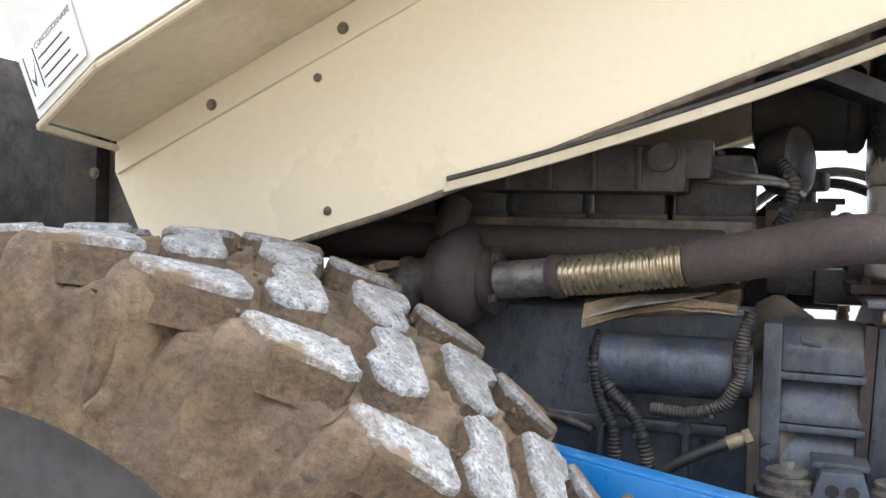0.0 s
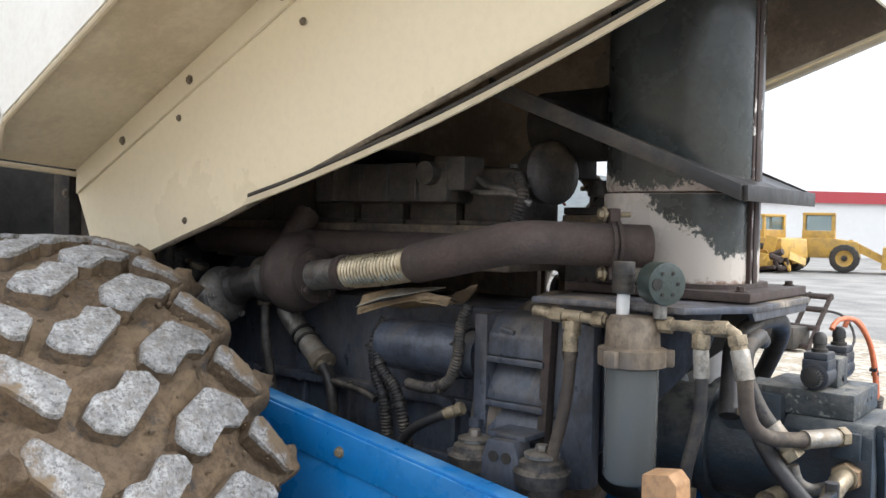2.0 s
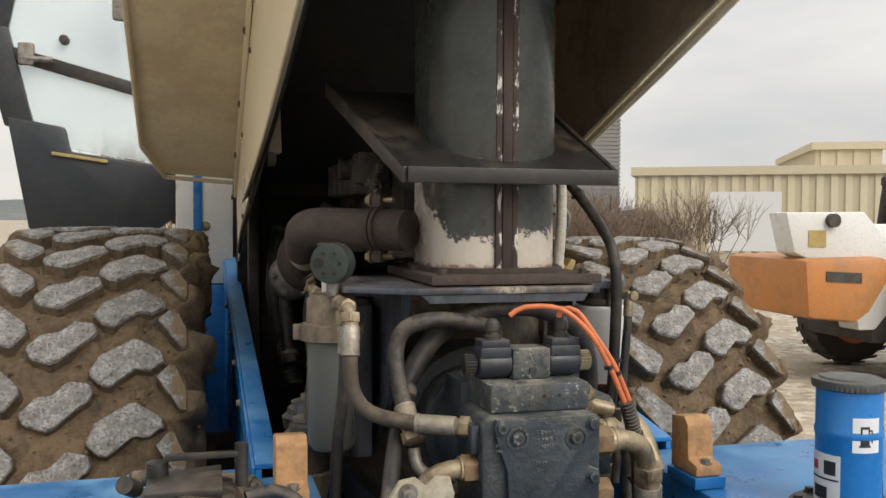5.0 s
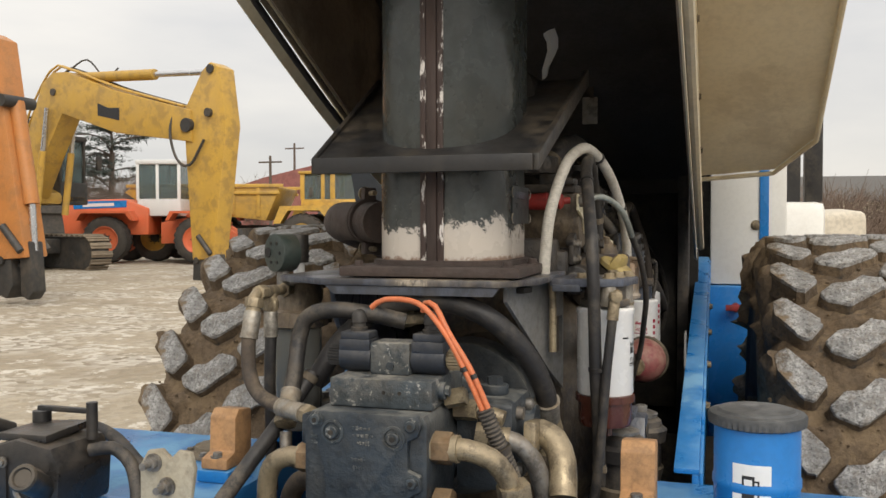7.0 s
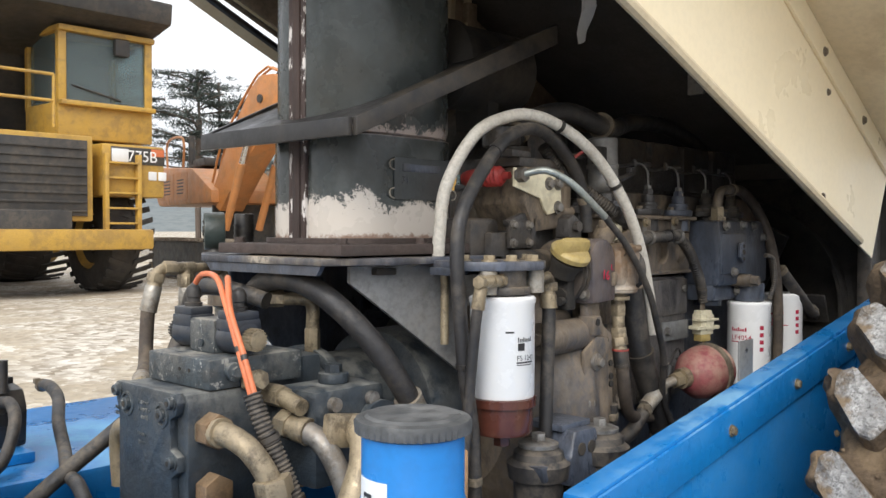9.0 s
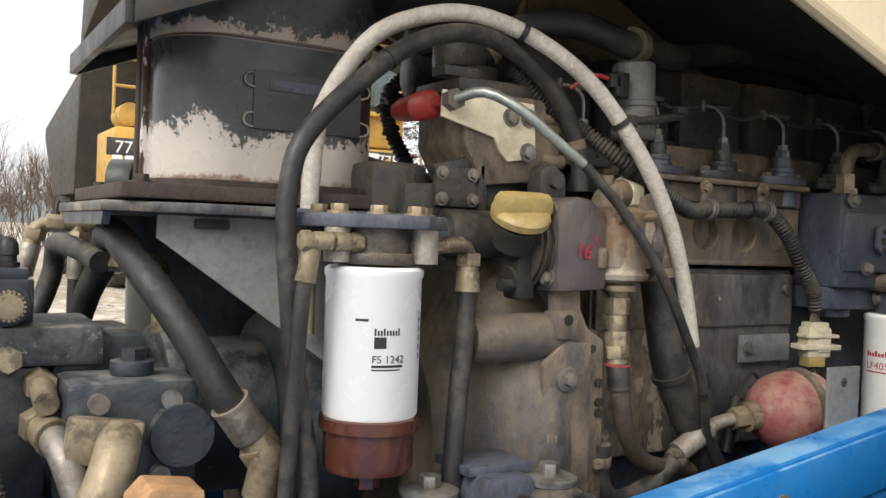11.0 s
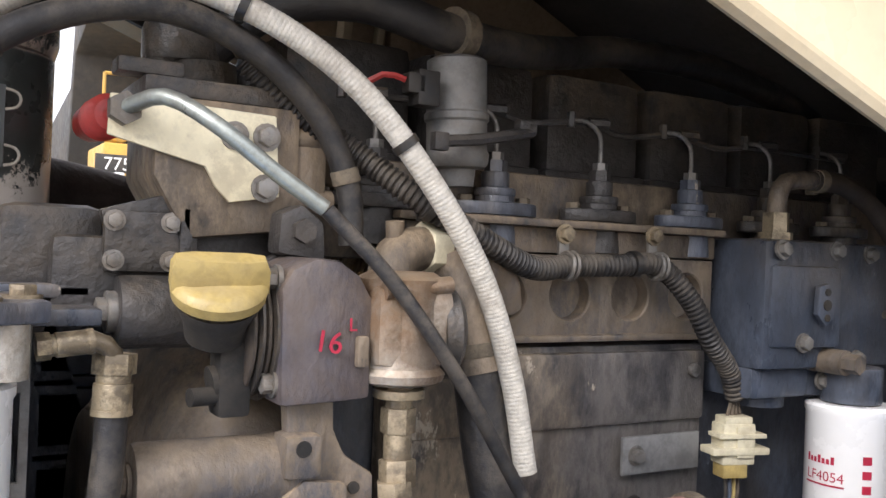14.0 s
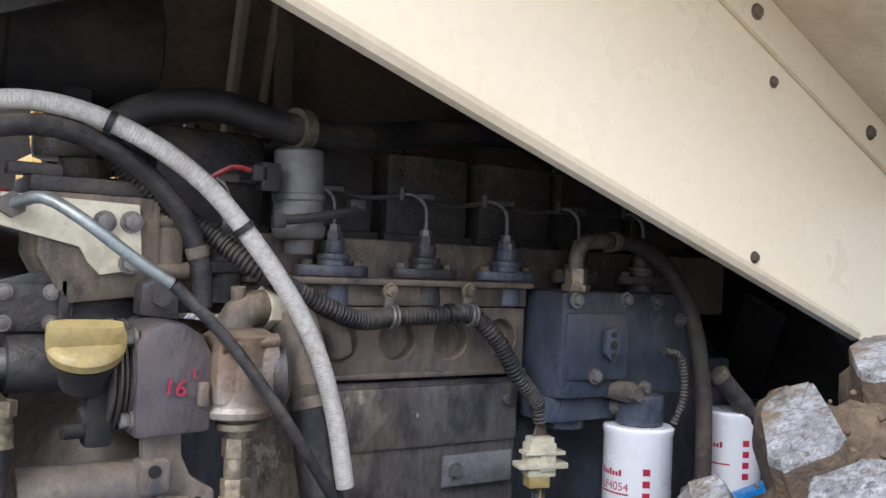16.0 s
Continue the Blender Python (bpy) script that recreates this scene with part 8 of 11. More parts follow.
# ---- things on the rear deck ----
make_hose([(0.545, -0.62, 1.16), (0.55, -0.57, 1.165), (0.556, -0.521, 1.15), (0.585, -0.455, 1.12), (0.60, -0.40, 1.085), (0.64, -0.30, 1.072), (0.66, -0.22, 1.07), (0.67, -0.14, 1.02)], 0.011, "slack black rubber hose lying over the blue deck", RUBBER)
def make_fuel_neck():
    t = thing("fuel_filler_neck", (0.655, 0.471, 1.065), "bright blue fuel filler neck with a knurled black cap", "filler neck")
    x, y = 0.655, 0.471
    f = Form()
    f.lathe((x, y, 1.066), (0, 0, 1), [(0, 0.0500), (0.120, 0.0500), (0.123, 0.0515), (0.131, 0.0515), (0.134, 0.0500), (0.20, 0.0500)], 48)
    neck = part("neck", f, BLUE, t)
    f = Form()
    n = 96
    rings = []
    for z, r, k in ((1.260, 0.051, 0), (1.262, 0.0565, 1), (1.272, 0.0575, 1), (1.275, 0.0555, 0), (1.2765, 0.050, 0), (1.2765, 0.047, 0), (1.279, 0.044, 0), (1.280, 0.01, 0)):
        rings.append([f.bm.verts.new((x + (r - (0.0022 if k and i % 2 else 0)) * math.cos(i * math.tau / n), y + (r - (0.0022 if k and i % 2 else 0)) * math.sin(i * math.tau / n), z)) for i in range(n)])
    for u, v in zip(rings, rings[1:]):
        for i in range(n):
            f.bm.faces.new((u[i], u[(i + 1) % n], v[(i + 1) % n], v[i]))
    f.bm.faces.new(rings[-1])
    f.bm.faces.new(rings[0][::-1])
    part("cap", f, CAPMAT, t, "knurled black screw cap, paler on top")

    def sticker(face, w, za, zb, material, grow, name, parent):
        g = Form()
        rows = []
        for i in range(9):
            a = radians(face) + (i / 8 - 0.5) * w / 0.050
            rows.append([g.bm.verts.new((x + q * math.cos(a), y + q * math.sin(a), z)) for q, z in ((0.0496, za), (0.050 + grow, za), (0.050 + grow, zb), (0.0496, zb))])
        for u, v in zip(rows, rows[1:]):
            for q in range(3):
                g.bm.faces.new((u[q], v[q], v[q + 1], u[q + 1]))
        return part(name, g, material, parent)

    fuel = sticker(-9, 0.044, 1.168, 1.222, LABEL, 0.0006, "fuel_label", neck)
    sticker(-13, 0.014, 1.180, 1.209, INK, 0.001, "pump_symbol", fuel)
    sticker(-13, 0.009, 1.198, 1.205, LABEL, 0.0014, "pump_symbol_window", fuel)
    sticker(-13, 0.018, 1.177, 1.180, INK, 0.001, "pump_symbol_foot", fuel)
    sticker(0, 0.002, 1.184, 1.204, INK, 0.001, "pump_symbol_hose", fuel)
    sticker(-3, 0.006, 1.202, 1.204, INK, 0.001, "pump_symbol_nozzle", fuel)
    sticker(-88, 0.062, 1.080, 1.160, LABEL, 0.0006, "warning_label", neck)
    sticker(-88, 0.056, 1.119, 1.122, INK, 0.001, "print_bar", neck)
    sticker(-108, 0.017, 1.132, 1.146, INK_RED, 0.001, "warning_symbol", neck)
    sticker(-72, 0.020, 1.128, 1.150, INK, 0.001, "warning_symbol", neck)
    sticker(-93, 0.030, 1.088, 1.108, INK, 0.001, "warning_symbol", neck)
    sticker(62, 0.026, 1.08, 1.12, LABEL, 0.0006, "small_label", neck)
    f = Form()
    f.lathe((x, y, 1.0655), (0, 0, 1), [(0, 0.088), (0.006, 0.088), (0.008, 0.08), (0.0082, 0.045)], 40)
    fl = part("flange", f, BLACK, t)
    for k in range(8):
        a = k * math.tau / 8 + 0.2
        f = Form()
        f.hexa((x + 0.074 * math.cos(a), y + 0.074 * math.sin(a), 1.073), (0, 0, 1), 0.008, 0.008)
        part("bolt", f, BLACK, fl)
    return t


make_fuel_neck()


def make_stop_pad(x, y, label):
    p = thing("stop_pad", (x, y, 1.066), label, "stop pad", "orange hood stop pads")
    f = Form()
    f.prism([(x - 0.03, y - 0.028, 1.087), (x + 0.055, y - 0.028, 1.087), (x + 0.055, y - 0.028, 1.105), (x + 0.028, y - 0.028, 1.112), (x + 0.025, y - 0.028, 1.170), (x + 0.012, y - 0.028, 1.184), (x - 0.03, y - 0.028, 1.178)], (0, 0.05, 0), 0.004)
    part("pad", f, WOOD, p)
    f = Form()
    f.span((x - 0.035, y - 0.033, 1.066), (x + 0.06, y + 0.027, 1.086), 0.003)
    part("foot_plate", f, BLUE, p)
    f = Form()
    f.hexa((x + 0.042, y - 0.003, 1.106), (0, 0, 1), 0.009, 0.008)
    part("bolt", f, STEEL, p)
    return p


make_stop_pad(0.42, -0.385, "worn orange plastic hood stop on a blue foot")
make_stop_pad(0.45, 0.318, "chipped orange plastic hood stop")


def make_deck_cap():
    d = thing("tank_cover", (0.30, -0.485, 1.066), "round rusty tank cover bolted to the blue deck", "tank cover")
    f = Form()
    f.lathe((0.30, -0.485, 1.066), (0, 0, 1), [(0, 0.062), (0.005, 0.062), (0.007, 0.058), (0.008, 0.045), (0.016, 0.043), (0.018, 0.036), (0.0182, 0.01)], 36)
    part("cover", f, SEAL, d)
    for k in range(6):
        a = k * math.tau / 6
        f = Form()
        f.hexa((0.30 + 0.052 * math.cos(a), -0.485 + 0.052 * math.sin(a), 1.073), (0, 0, 1), 0.0065, 0.006)
        part("bolt", f, STEEL, d)


make_deck_cap()


def make_latch_motor():
    m = thing("hand_pump", (0.70, -0.53, 1.066), "black plastic hand pump box with a lever and hose stub", "hand pump")
    f = Form()
    f.prism([(0.63, -0.612, 1.085), (0.63, -0.475, 1.085), (0.63, -0.470, 1.150), (0.63, -0.485, 1.182), (0.63, -0.545, 1.192), (0.63, -0.600, 1.176), (0.63, -0.616, 1.13)], (0.118, 0, 0), 0.008)
    f.prism([(0.645, -0.592, 1.184), (0.735, -0.592, 1.184), (0.738, -0.50, 1.186), (0.642, -0.50, 1.190)], (0, 0, 0.012), 0.003)
    f.span((0.744, -0.600, 1.092), (0.752, -0.560, 1.165), 0.003)
    f.cyl((0.745, -0.515, 1.125), (0.762, -0.515, 1.125), 0.030, n=24, bev=0.003)
    box = part("box", f, OILY_BLACK, m)
    f = Form()
    f.ring((0.763, -0.515, 1.125), (1, 0, 0), 0.018, 0.004, n=22, m=6)
    part("seal_ring", f, STEEL, box)
    for y, z in ((-0.595, 1.100), (-0.595, 1.158), (-0.566, 1.158)):
        f = Form()
        f.hexa((0.752, y, z), (1, 0, 0), 0.006, 0.006)
        part("bolt", f, STEEL, box)
    f = Form()
    f.cyl((0.655, -0.58, 1.190), (0.655, -0.58, 1.214), 0.014, n=16, bev=0.002)
    f.cyl((0.69, -0.605, 1.19), (0.72, -0.615, 1.205), 0.011, n=12)
    part("breather", f, BLACK, box)
    f = Form()
    f.cyl((0.74, -0.50, 1.12), (0.80, -0.485, 1.155), 0.018, n=20)
    f.ring((0.80, -0.485, 1.155), (0.85, 0.2, 0.5), 0.016, 0.004, n=20, m=6)
    part("hose_stub", f, BLACK, m)
    f = Form()
    f.cyl((0.67, -0.475, 1.18), (0.67, -0.475, 1.235), 0.0085, n=12)
    f.box((0.672, -0.52, 1.222), (0.010, 0.10, 0.008), bev=0.002)
    part("lever", f, BLACK, m)
    f = Form()
    f.box((0.69, -0.48, 1.075), (0.11, 0.10, 0.018), bev=0.003)
    part("foot", f, BLUE, m)
    f = Form()
    f.tube([(0.68, -0.47, 1.165), (0.675, -0.435, 1.17), (0.68, -0.40, 1.15), (0.70, -0.375, 1.11), (0.73, -0.36, 1.08), (0.80, -0.35, 1.07)], 0.010, n=12)
    part("strap", f, RUBBER, m)
    return m


make_latch_motor()


def make_latch_plate():
    l = thing("latch_bracket", (0.78, -0.28, 1.0), "cream painted latch bracket with two bolts", "bracket")
    f = Form()
    edge = [(-0.325, 0.98), (-0.318, 1.08), (-0.304, 1.14), (-0.304, 1.185), (-0.292, 1.205), (-0.272, 1.208), (-0.258, 1.196), (-0.246, 1.208), (-0.228, 1.206), (-0.222, 1.185), (-0.232, 1.12), (-0.236, 1.04), (-0.230, 0.98)]
    f.prism([(0.790, y, z) for y, z in edge], (-0.009, 0, 0), 0.002)
    part("plate", f, PLATE_CREAM, l)
    for y, z in ((-0.282, 1.190), (-0.262, 1.160)):
        f = Form()
        f.hexa((0.790, y, z), (1, 0, 0), 0.009, 0.012)
        f.cyl((0.800, y, z), (0.816, y, z), 0.005, n=10)
        part("bolt", f, STEEL, l)


make_latch_plate()


def make_plate_lines():
    t = thing("carrier_arm", (0.3, 0.2, 1.388), "grey steel arm bolted beside the muffler base", "bracket")
    f = Form()
    f.span((0.12, 0.157, 1.388), (0.30, 0.205, 1.400), 0.002)
    part("arm", f, GREY, t)


make_plate_lines()


def make_air_cleaner():
    a = thing("air_cleaner", (-0.1, -0.02, 1.62), "black round air cleaner housing with a domed cap", "air cleaner")
    f = Form()
    f.lathe((-0.06, 0.02, 1.745), (1, -0.05, 0), [(0, 0.06), (0.005, 0.075), (0.16, 0.075), (0.165, 0.08), (0.18, 0.08), (0.19, 0.07), (0.2, 0.03)], 32)
    part("housing", f, NIGHT, a)
    f = Form()
    f.box((0.03, 0.02, 1.66), (0.03, 0.08, 0.05), bev=0.004)
    part("strap_foot", f, NIGHT, a)


make_air_cleaner()

# ---- the yard: other machines, buildings, trees, hills ----
Y_ORANGE = mat("weathered_orange_paint", (0.52, 0.20, 0.05), (0.42, 0.18, 0.065), rough=0.5, scale=2.0, amount=0.7, dust=0.25, bump=0.05, spots=(0.16, 0.08, 0.04), spot_at=0.7, spot_scale=3, grime=0.3, grime_colour=(0.16, 0.10, 0.05))
Y_YELLOW = mat("weathered_yellow_paint", (0.58, 0.345, 0.055), (0.47, 0.29, 0.07), rough=0.45, scale=2.0, amount=0.7, dust=0.2, bump=0.05, spots=(0.16, 0.09, 0.04), spot_at=0.67, spot_scale=3, soft=0.05, grime=0.4, grime_colour=(0.16, 0.10, 0.05))
Y_RED = mat("faded_red_orange_paint", (0.66, 0.13, 0.045), (0.52, 0.13, 0.06), rough=0.5, scale=2.0, dust=0.2, bump=0.05)
Y_WHITE = mat("machine_white_paint", (0.76, 0.76, 0.75), (0.68, 0.67, 0.64), rough=0.35, scale=2.0, bump=0.02)
Y_BLACK = mat("faded_black_steel", (0.03, 0.03, 0.03), (0.05, 0.045, 0.04), rough=0.6, scale=3.0, dust=0.3, bump=0.05)
TRACK = mat("muddy_track_steel", (0.26, 0.21, 0.15), (0.11, 0.09, 0.07), rough=0.85, scale=3.0, amount=0.9, dust=0.5, bump=0.3)
FAR_TYRE = mat("muddy_machine_tyre", (0.032, 0.031, 0.030), (0.085, 0.070, 0.055), rough=0.9, scale=3.0, amount=0.8, bump=0.3)
CHROME = mat("chromed_rod", (0.7, 0.7, 0.7), rough=0.2, metal=0.9, scale=3.0, bump=0.0)
CAB_GLASS = glass_mat("machine_glass", (0.36, 0.44, 0.44), 0.03, 0.8)
CLAD_BEIGE = mat("beige_cladding", (0.62, 0.55, 0.40), (0.55, 0.48, 0.34), rough=0.7, scale=0.5, bump=0.02)
CLAD_GREY = mat("dark_grey_cladding", (0.20, 0.195, 0.19), (0.15, 0.147, 0.145), rough=0.6, scale=0.4, bump=0.02)
SHED_RED = mat("dull_red_brickwork", (0.23, 0.085, 0.075), (0.30, 0.125, 0.105), rough=0.85, scale=0.3, amount=0.8, bump=0.05, grain=3.0)
ROOF_RED = mat("red_roof_band", (0.42, 0.05, 0.06), (0.34, 0.05, 0.06), rough=0.6, scale=0.4, bump=0.02)
LEAF = mat("dark_cedar_needles", (0.060, 0.078, 0.068), (0.10, 0.115, 0.10), rough=0.9, scale=0.7, bump=0.1)
BARK = mat("grey_bark", (0.13, 0.10, 0.08), (0.08, 0.065, 0.05), rough=0.95, scale=4, bump=0.4)
TWIG = mat("bare_brown_twigs", (0.17, 0.12, 0.09), (0.11, 0.085, 0.07), rough=0.95, scale=2, bump=0.1)
# distance haze is mixed into the hills' blue-grey colour
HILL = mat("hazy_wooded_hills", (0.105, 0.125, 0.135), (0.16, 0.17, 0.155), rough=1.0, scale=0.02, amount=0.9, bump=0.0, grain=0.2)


def at_ground(x, y):
    return Vector((x, y, ground_z(x, y)))


def frame_of(o, d):
    """World from a machine's own (along, across, up): origin on the ground, d its heading."""
    d = Vector((d[0], d[1], 0)).normalized()
    s = Vector((-d.y, d.x, 0))
    return lambda a, b, c: Vector(o) + d * a + s * b + Vector((0, 0, c))


def slab(f, W, pts, b0, b1, bev=0.02):
    """A side outline in (along, up), made solid across from b0 to b1."""
    f.prism([W(a, b0, c) for a, c in pts], W(0, b1, 0) - W(0, b0, 0), bev)
    return f


def block(f, W, a, b, bev=0.03):
    slab(f, W, [(a[0], a[2]), (b[0], a[2]), (b[0], b[2]), (a[0], b[2])], a[1], b[1], bev)
    return f


def far_wheel(parent, W, a, b, r, w, rim_mat, tread=22):
    f = Form()
    c, s = W(a, b, r), (W(0, 1, 0) - W(0, 0, 0))
    f.lathe(c - s * w / 2, s, [(w * 0.25, r * 0.2), (w * 0.22, r * 0.53), (w * 0.02, r * 0.58), (0, r * 0.66), (w * 0.03, r * 0.78), (w * 0.12, r * 0.93), (w * 0.25, r * 0.97), (w * 0.75, r * 0.97), (w * 0.88, r * 0.93), (w * 0.97, r * 0.78), (w, r * 0.66), (w * 0.98, r * 0.58), (w * 0.78, r * 0.53), (w * 0.75, r * 0.2)], 40)
    tyre = part("tyre", f, FAR_TYRE, parent)
    f = Form()
    fwd = W(1, 0, 0) - W(0, 0, 0)
    for k in range(tread):
        t = k * math.tau / tread
        e = fwd * math.cos(t) + Vector((0, 0, 1)) * math.sin(t)
        g = fwd * -math.sin(t) + Vector((0, 0, 1)) * math.cos(t)
        for q in (-1, 1):
            p0 = c + e * r * 0.955 + s * q * w * 0.05 + g * (0.03 * q)
            p1 = c + e * r * 0.915 + s * q * w * 0.465 + g * (0.03 * q + r * 0.12)
            f.prism([p0 - g * r * 0.05, p0 + g * r * 0.05, p1 + g * r * 0.05, p1 - g * r * 0.05], e * r * 0.04, 0)
    f_lugs = part("tread", f, FAR_TYRE, tyre)
    tagged(f_lugs, kind="stuff")
    f = Form()
    for q in (-1, 1):
        f.lathe(c + s * q * w * 0.26, s * q, [(0, r * 0.55), (w * 0.20, r * 0.57), (w * 0.215, r * 0.555), (w * 0.19, r * 0.52), (w * 0.10, r * 0.48), (w * 0.06, r * 0.42), (w * 0.05, r * 0.2), (w * 0.05, r * 0.05)], 32)
    rim = part("rim", f, rim_mat, parent)
    for q in (-1, 1):
        f = Form()
        f.lathe(c + s * q * w * 0.30, s * q, [(0, r * 0.20), (w * 0.10, r * 0.18), (w * 0.13, r * 0.13), (w * 0.20, r * 0.12), (w * 0.21, r * 0.04)], 20)
        for k in range(8):
            t = k * math.tau / 8
            e = fwd * math.cos(t) + Vector((0, 0, 1)) * math.sin(t)
            f.cyl(c + s * q * w * 0.30 + e * r * 0.24, c + s * q * w * 0.36 + e * r * 0.24, r * 0.03, n=6)
        part("hub", f, FAR_TYRE, rim)


def excavator(o, track_dir, foot, knee, pivot, top, tip, body_dir, paint, label, code_bars=True, wide=1.10, lift=0.62):
    o = at_ground(*o)
    e = thing("excavator", o, label, "excavator")
    W = frame_of(o, track_dir)
    for b in (-1.28, 1.28):
        f = Form()
        outline = []
        for i in range(9):
            t = math.pi / 2 + math.pi * i / 8
            outline.append((-2.0 + 0.42 * math.cos(t), 0.47 + 0.42 * math.sin(t)))
        for i in range(9):
            t = -math.pi / 2 + math.pi * i / 8
            outline.append((2.0 + 0.42 * math.cos(t), 0.47 + 0.42 * math.sin(t)))
        slab(f, W, outline, b - 0.24, b + 0.24, 0.0)
        tr = part("track_frame", f, Y_BLACK, e)
        n = 46
        total = 8.0 + math.tau * 0.47
        for i in range(n):
            s = total * i / n
            if s < 4.0:
                a, z, t = -2.0 + s, 0.94, 0.0
            elif s < 4.0 + math.pi * 0.47:
                t = (s - 4.0) / 0.47
                a, z = 2.0 + 0.47 * math.sin(t), 0.47 + 0.47 * math.cos(t)
            elif s < 8.0 + math.pi * 0.47:
                a, z, t = 2.0 - (s - 4.0 - math.pi * 0.47), 0.0, math.pi
            else:
                t = math.pi + (s - 8.0 - math.pi * 0.47) / 0.47
                a, z = -2.0 + 0.47 * math.sin(t), 0.47 + 0.47 * math.cos(t)
            f = Form()
            ca, sa = math.cos(t), math.sin(t)
            q = [(-0.085, -0.03), (0.085, -0.03), (0.085, 0.0), (0.03, 0.005), (0.02, 0.04), (0.0, 0.04), (-0.01, 0.005), (-0.085, 0.0)]
            slab(f, W, [(a + u * ca + v * sa, z - u * sa + v * ca) for u, v in q], b - 0.31, b + 0.31, 0.0)
            part("track_shoe", f, TRACK, tr)
    f = Form()
    block(f, W, (-1.0, -1.0, 0.45), (1.0, 1.0, 0.85))
    f.cyl(W(0, 0, 0.8), W(0, 0, 1.15 + lift), 0.75, n=24)
    part("undercarriage", f, Y_BLACK, e)
    B = frame_of(o + Vector((0, 0, lift)), body_dir)
    f = Form()
    slab(f, B, [(-2.6, 1.15), (1.6, 1.15), (1.6, 1.45), (0.2, 2.0), (-2.3, 2.15), (-2.7, 1.9)], -1.35, 1.35, 0.08)
    part("upper_body", f, paint, e)
    f = Form()
    block(f, B, (-2.75, -1.36, 1.2), (-2.0, 1.36, 1.8), 0.12)
    part("counterweight", f, paint, e)
    f = Form()
    block(f, B, (-1.5, -0.9, 2.1), (-0.2, 0.2, 2.3), 0.05)
    f.cyl(B(-1.2, -0.9, 2.2), B(-1.2, -0.9, 2.9), 0.08, n=12)
    part("engine_cover", f, Y_BLACK, e)
    # cab with glass
    f = Form()
    for a, b in ((0.25, 0.40), (0.25, 1.30), (1.45, 0.40), (1.45, 1.30)):
        block(f, B, (a, b - 0.04, 1.5), (a + 0.1, b + 0.04, 2.95), 0.01)
    block(f, B, (0.2, 0.34, 2.88), (1.6, 1.36, 3.02), 0.05)
    block(f, B, (0.2, 0.34, 1.15), (1.6, 1.36, 1.75), 0.04)
    cab = part("cab_frame", f, Y_BLACK, e)
    f = Form()
    block(f, B, (1.46, 0.44, 1.76), (1.5, 1.26, 2.87), 0.0)
    block(f, B, (0.36, 1.28, 1.76), (1.44, 1.31, 2.87), 0.0)
    block(f, B, (0.36, 0.40, 1.76), (1.44, 0.43, 2.87), 0.0)
    part("cab_glass", f, CAB_GLASS, cab)
    f = Form()
    block(f, B, (0.5, 0.6, 1.76), (1.0, 1.1, 2.35), 0.08)
    part("seat", f, Y_BLACK, cab)
    f = Form()
    f.tube([B(1.5, 1.32, 2.5), B(1.8, 1.5, 2.55), B(1.85, 1.5, 2.3)], 0.02)
    block(f, B, (1.82, 1.42, 2.1), (1.88, 1.6, 2.5), 0.02)
    part("mirror", f, Y_BLACK, cab)
    # boom in its own upright plane
    foot, knee, pivot, top, tip = (Vector(v) for v in (foot, knee, pivot, top, tip))
    u = Vector((tip.x - foot.x, tip.y - foot.y, 0)).normalized()
    s = Vector((-u.y, u.x, 0))
    P = lambda v: ((v - foot).dot(u), v.z)
    O = Vector((foot.x, foot.y, 0))
    U = lambda a, z, b=0.0: O + u * a + s * b + Vector((0, 0, z))

    def bar2d(pts_hi, pts_lo, half, material, name, parent=e, bev=0.03):
        g = Form()
        g.prism([U(a, z, -half) for a, z in pts_hi + pts_lo[::-1]], s * 2 * half, bev)
        return part(name, g, material, parent)

    (fa, fz), (ka, kz), (pa, pz), (ta, tz), (ia, iz) = (P(v) for v in (foot, knee, pivot, top, tip))
    boom = bar2d([(fa - 0.22, fz + 0.1), ((fa + ka) / 2 - 0.40, (fz + kz) / 2 + 0.22), (ka - 0.30, kz + 0.48), (ka + 0.1, kz + 0.74), (ka + 0.6, kz + 0.72), ((ka + pa) / 2, (kz + pz) / 2 + 0.54), (pa + 0.08, pz + 0.34)],
                 [(fa + 0.24, fz - 0.15), ((fa + ka) / 2 + 0.36, (fz + kz) / 2 - 0.14), (ka + 0.45, kz - 0.30), ((ka + pa) / 2, (kz + pz) / 2 - 0.46), (pa + 0.12, pz - 0.38)], 0.3, paint, "boom")
    stick = bar2d([(ta - 0.02, tz + 0.16), (ta + 0.26, tz + 0.02), (pa + wide, pz - 0.05), (ia + 0.46, iz + 0.25)],
                  [(ta - 0.26, tz - 0.02), (pa - 0.14, pz + 0.35), (pa - 0.12, pz - 0.45), (ia - 0.16, iz + 0.2)], 0.24, paint, "stick")
    f = Form()
    f.cyl(U(pa, pz, -0.36), U(pa, pz, 0.36), 0.16, n=20)
    part("pin", f, Y_BLACK, boom)
    f = Form()
    f.cyl(U(ka + 0.15, kz + 0.25, -0.34), U(ka + 0.15, kz + 0.25, 0.34), 0.09, n=16)
    part("pin", f, Y_BLACK, boom)
    f = Form()
    f.cyl(U(ta, tz, -0.28), U(ta, tz, 0.28), 0.10, n=16)
    part("pin", f, Y_BLACK, boom)
    f = Form()
    a0, b0 = U(ka + 0.25, kz + 0.62), U(ta - 0.05, tz - 0.02)
    m = a0.lerp(b0, 0.62)
    f.cyl(a0, m, 0.13, n=18, bev=0.02)
    cyl = part("stick_cylinder", f, paint, e)
    f = Form()
    f.cyl(m, b0, 0.07, n=14)
    part("piston_rod", f, CHROME, cyl)
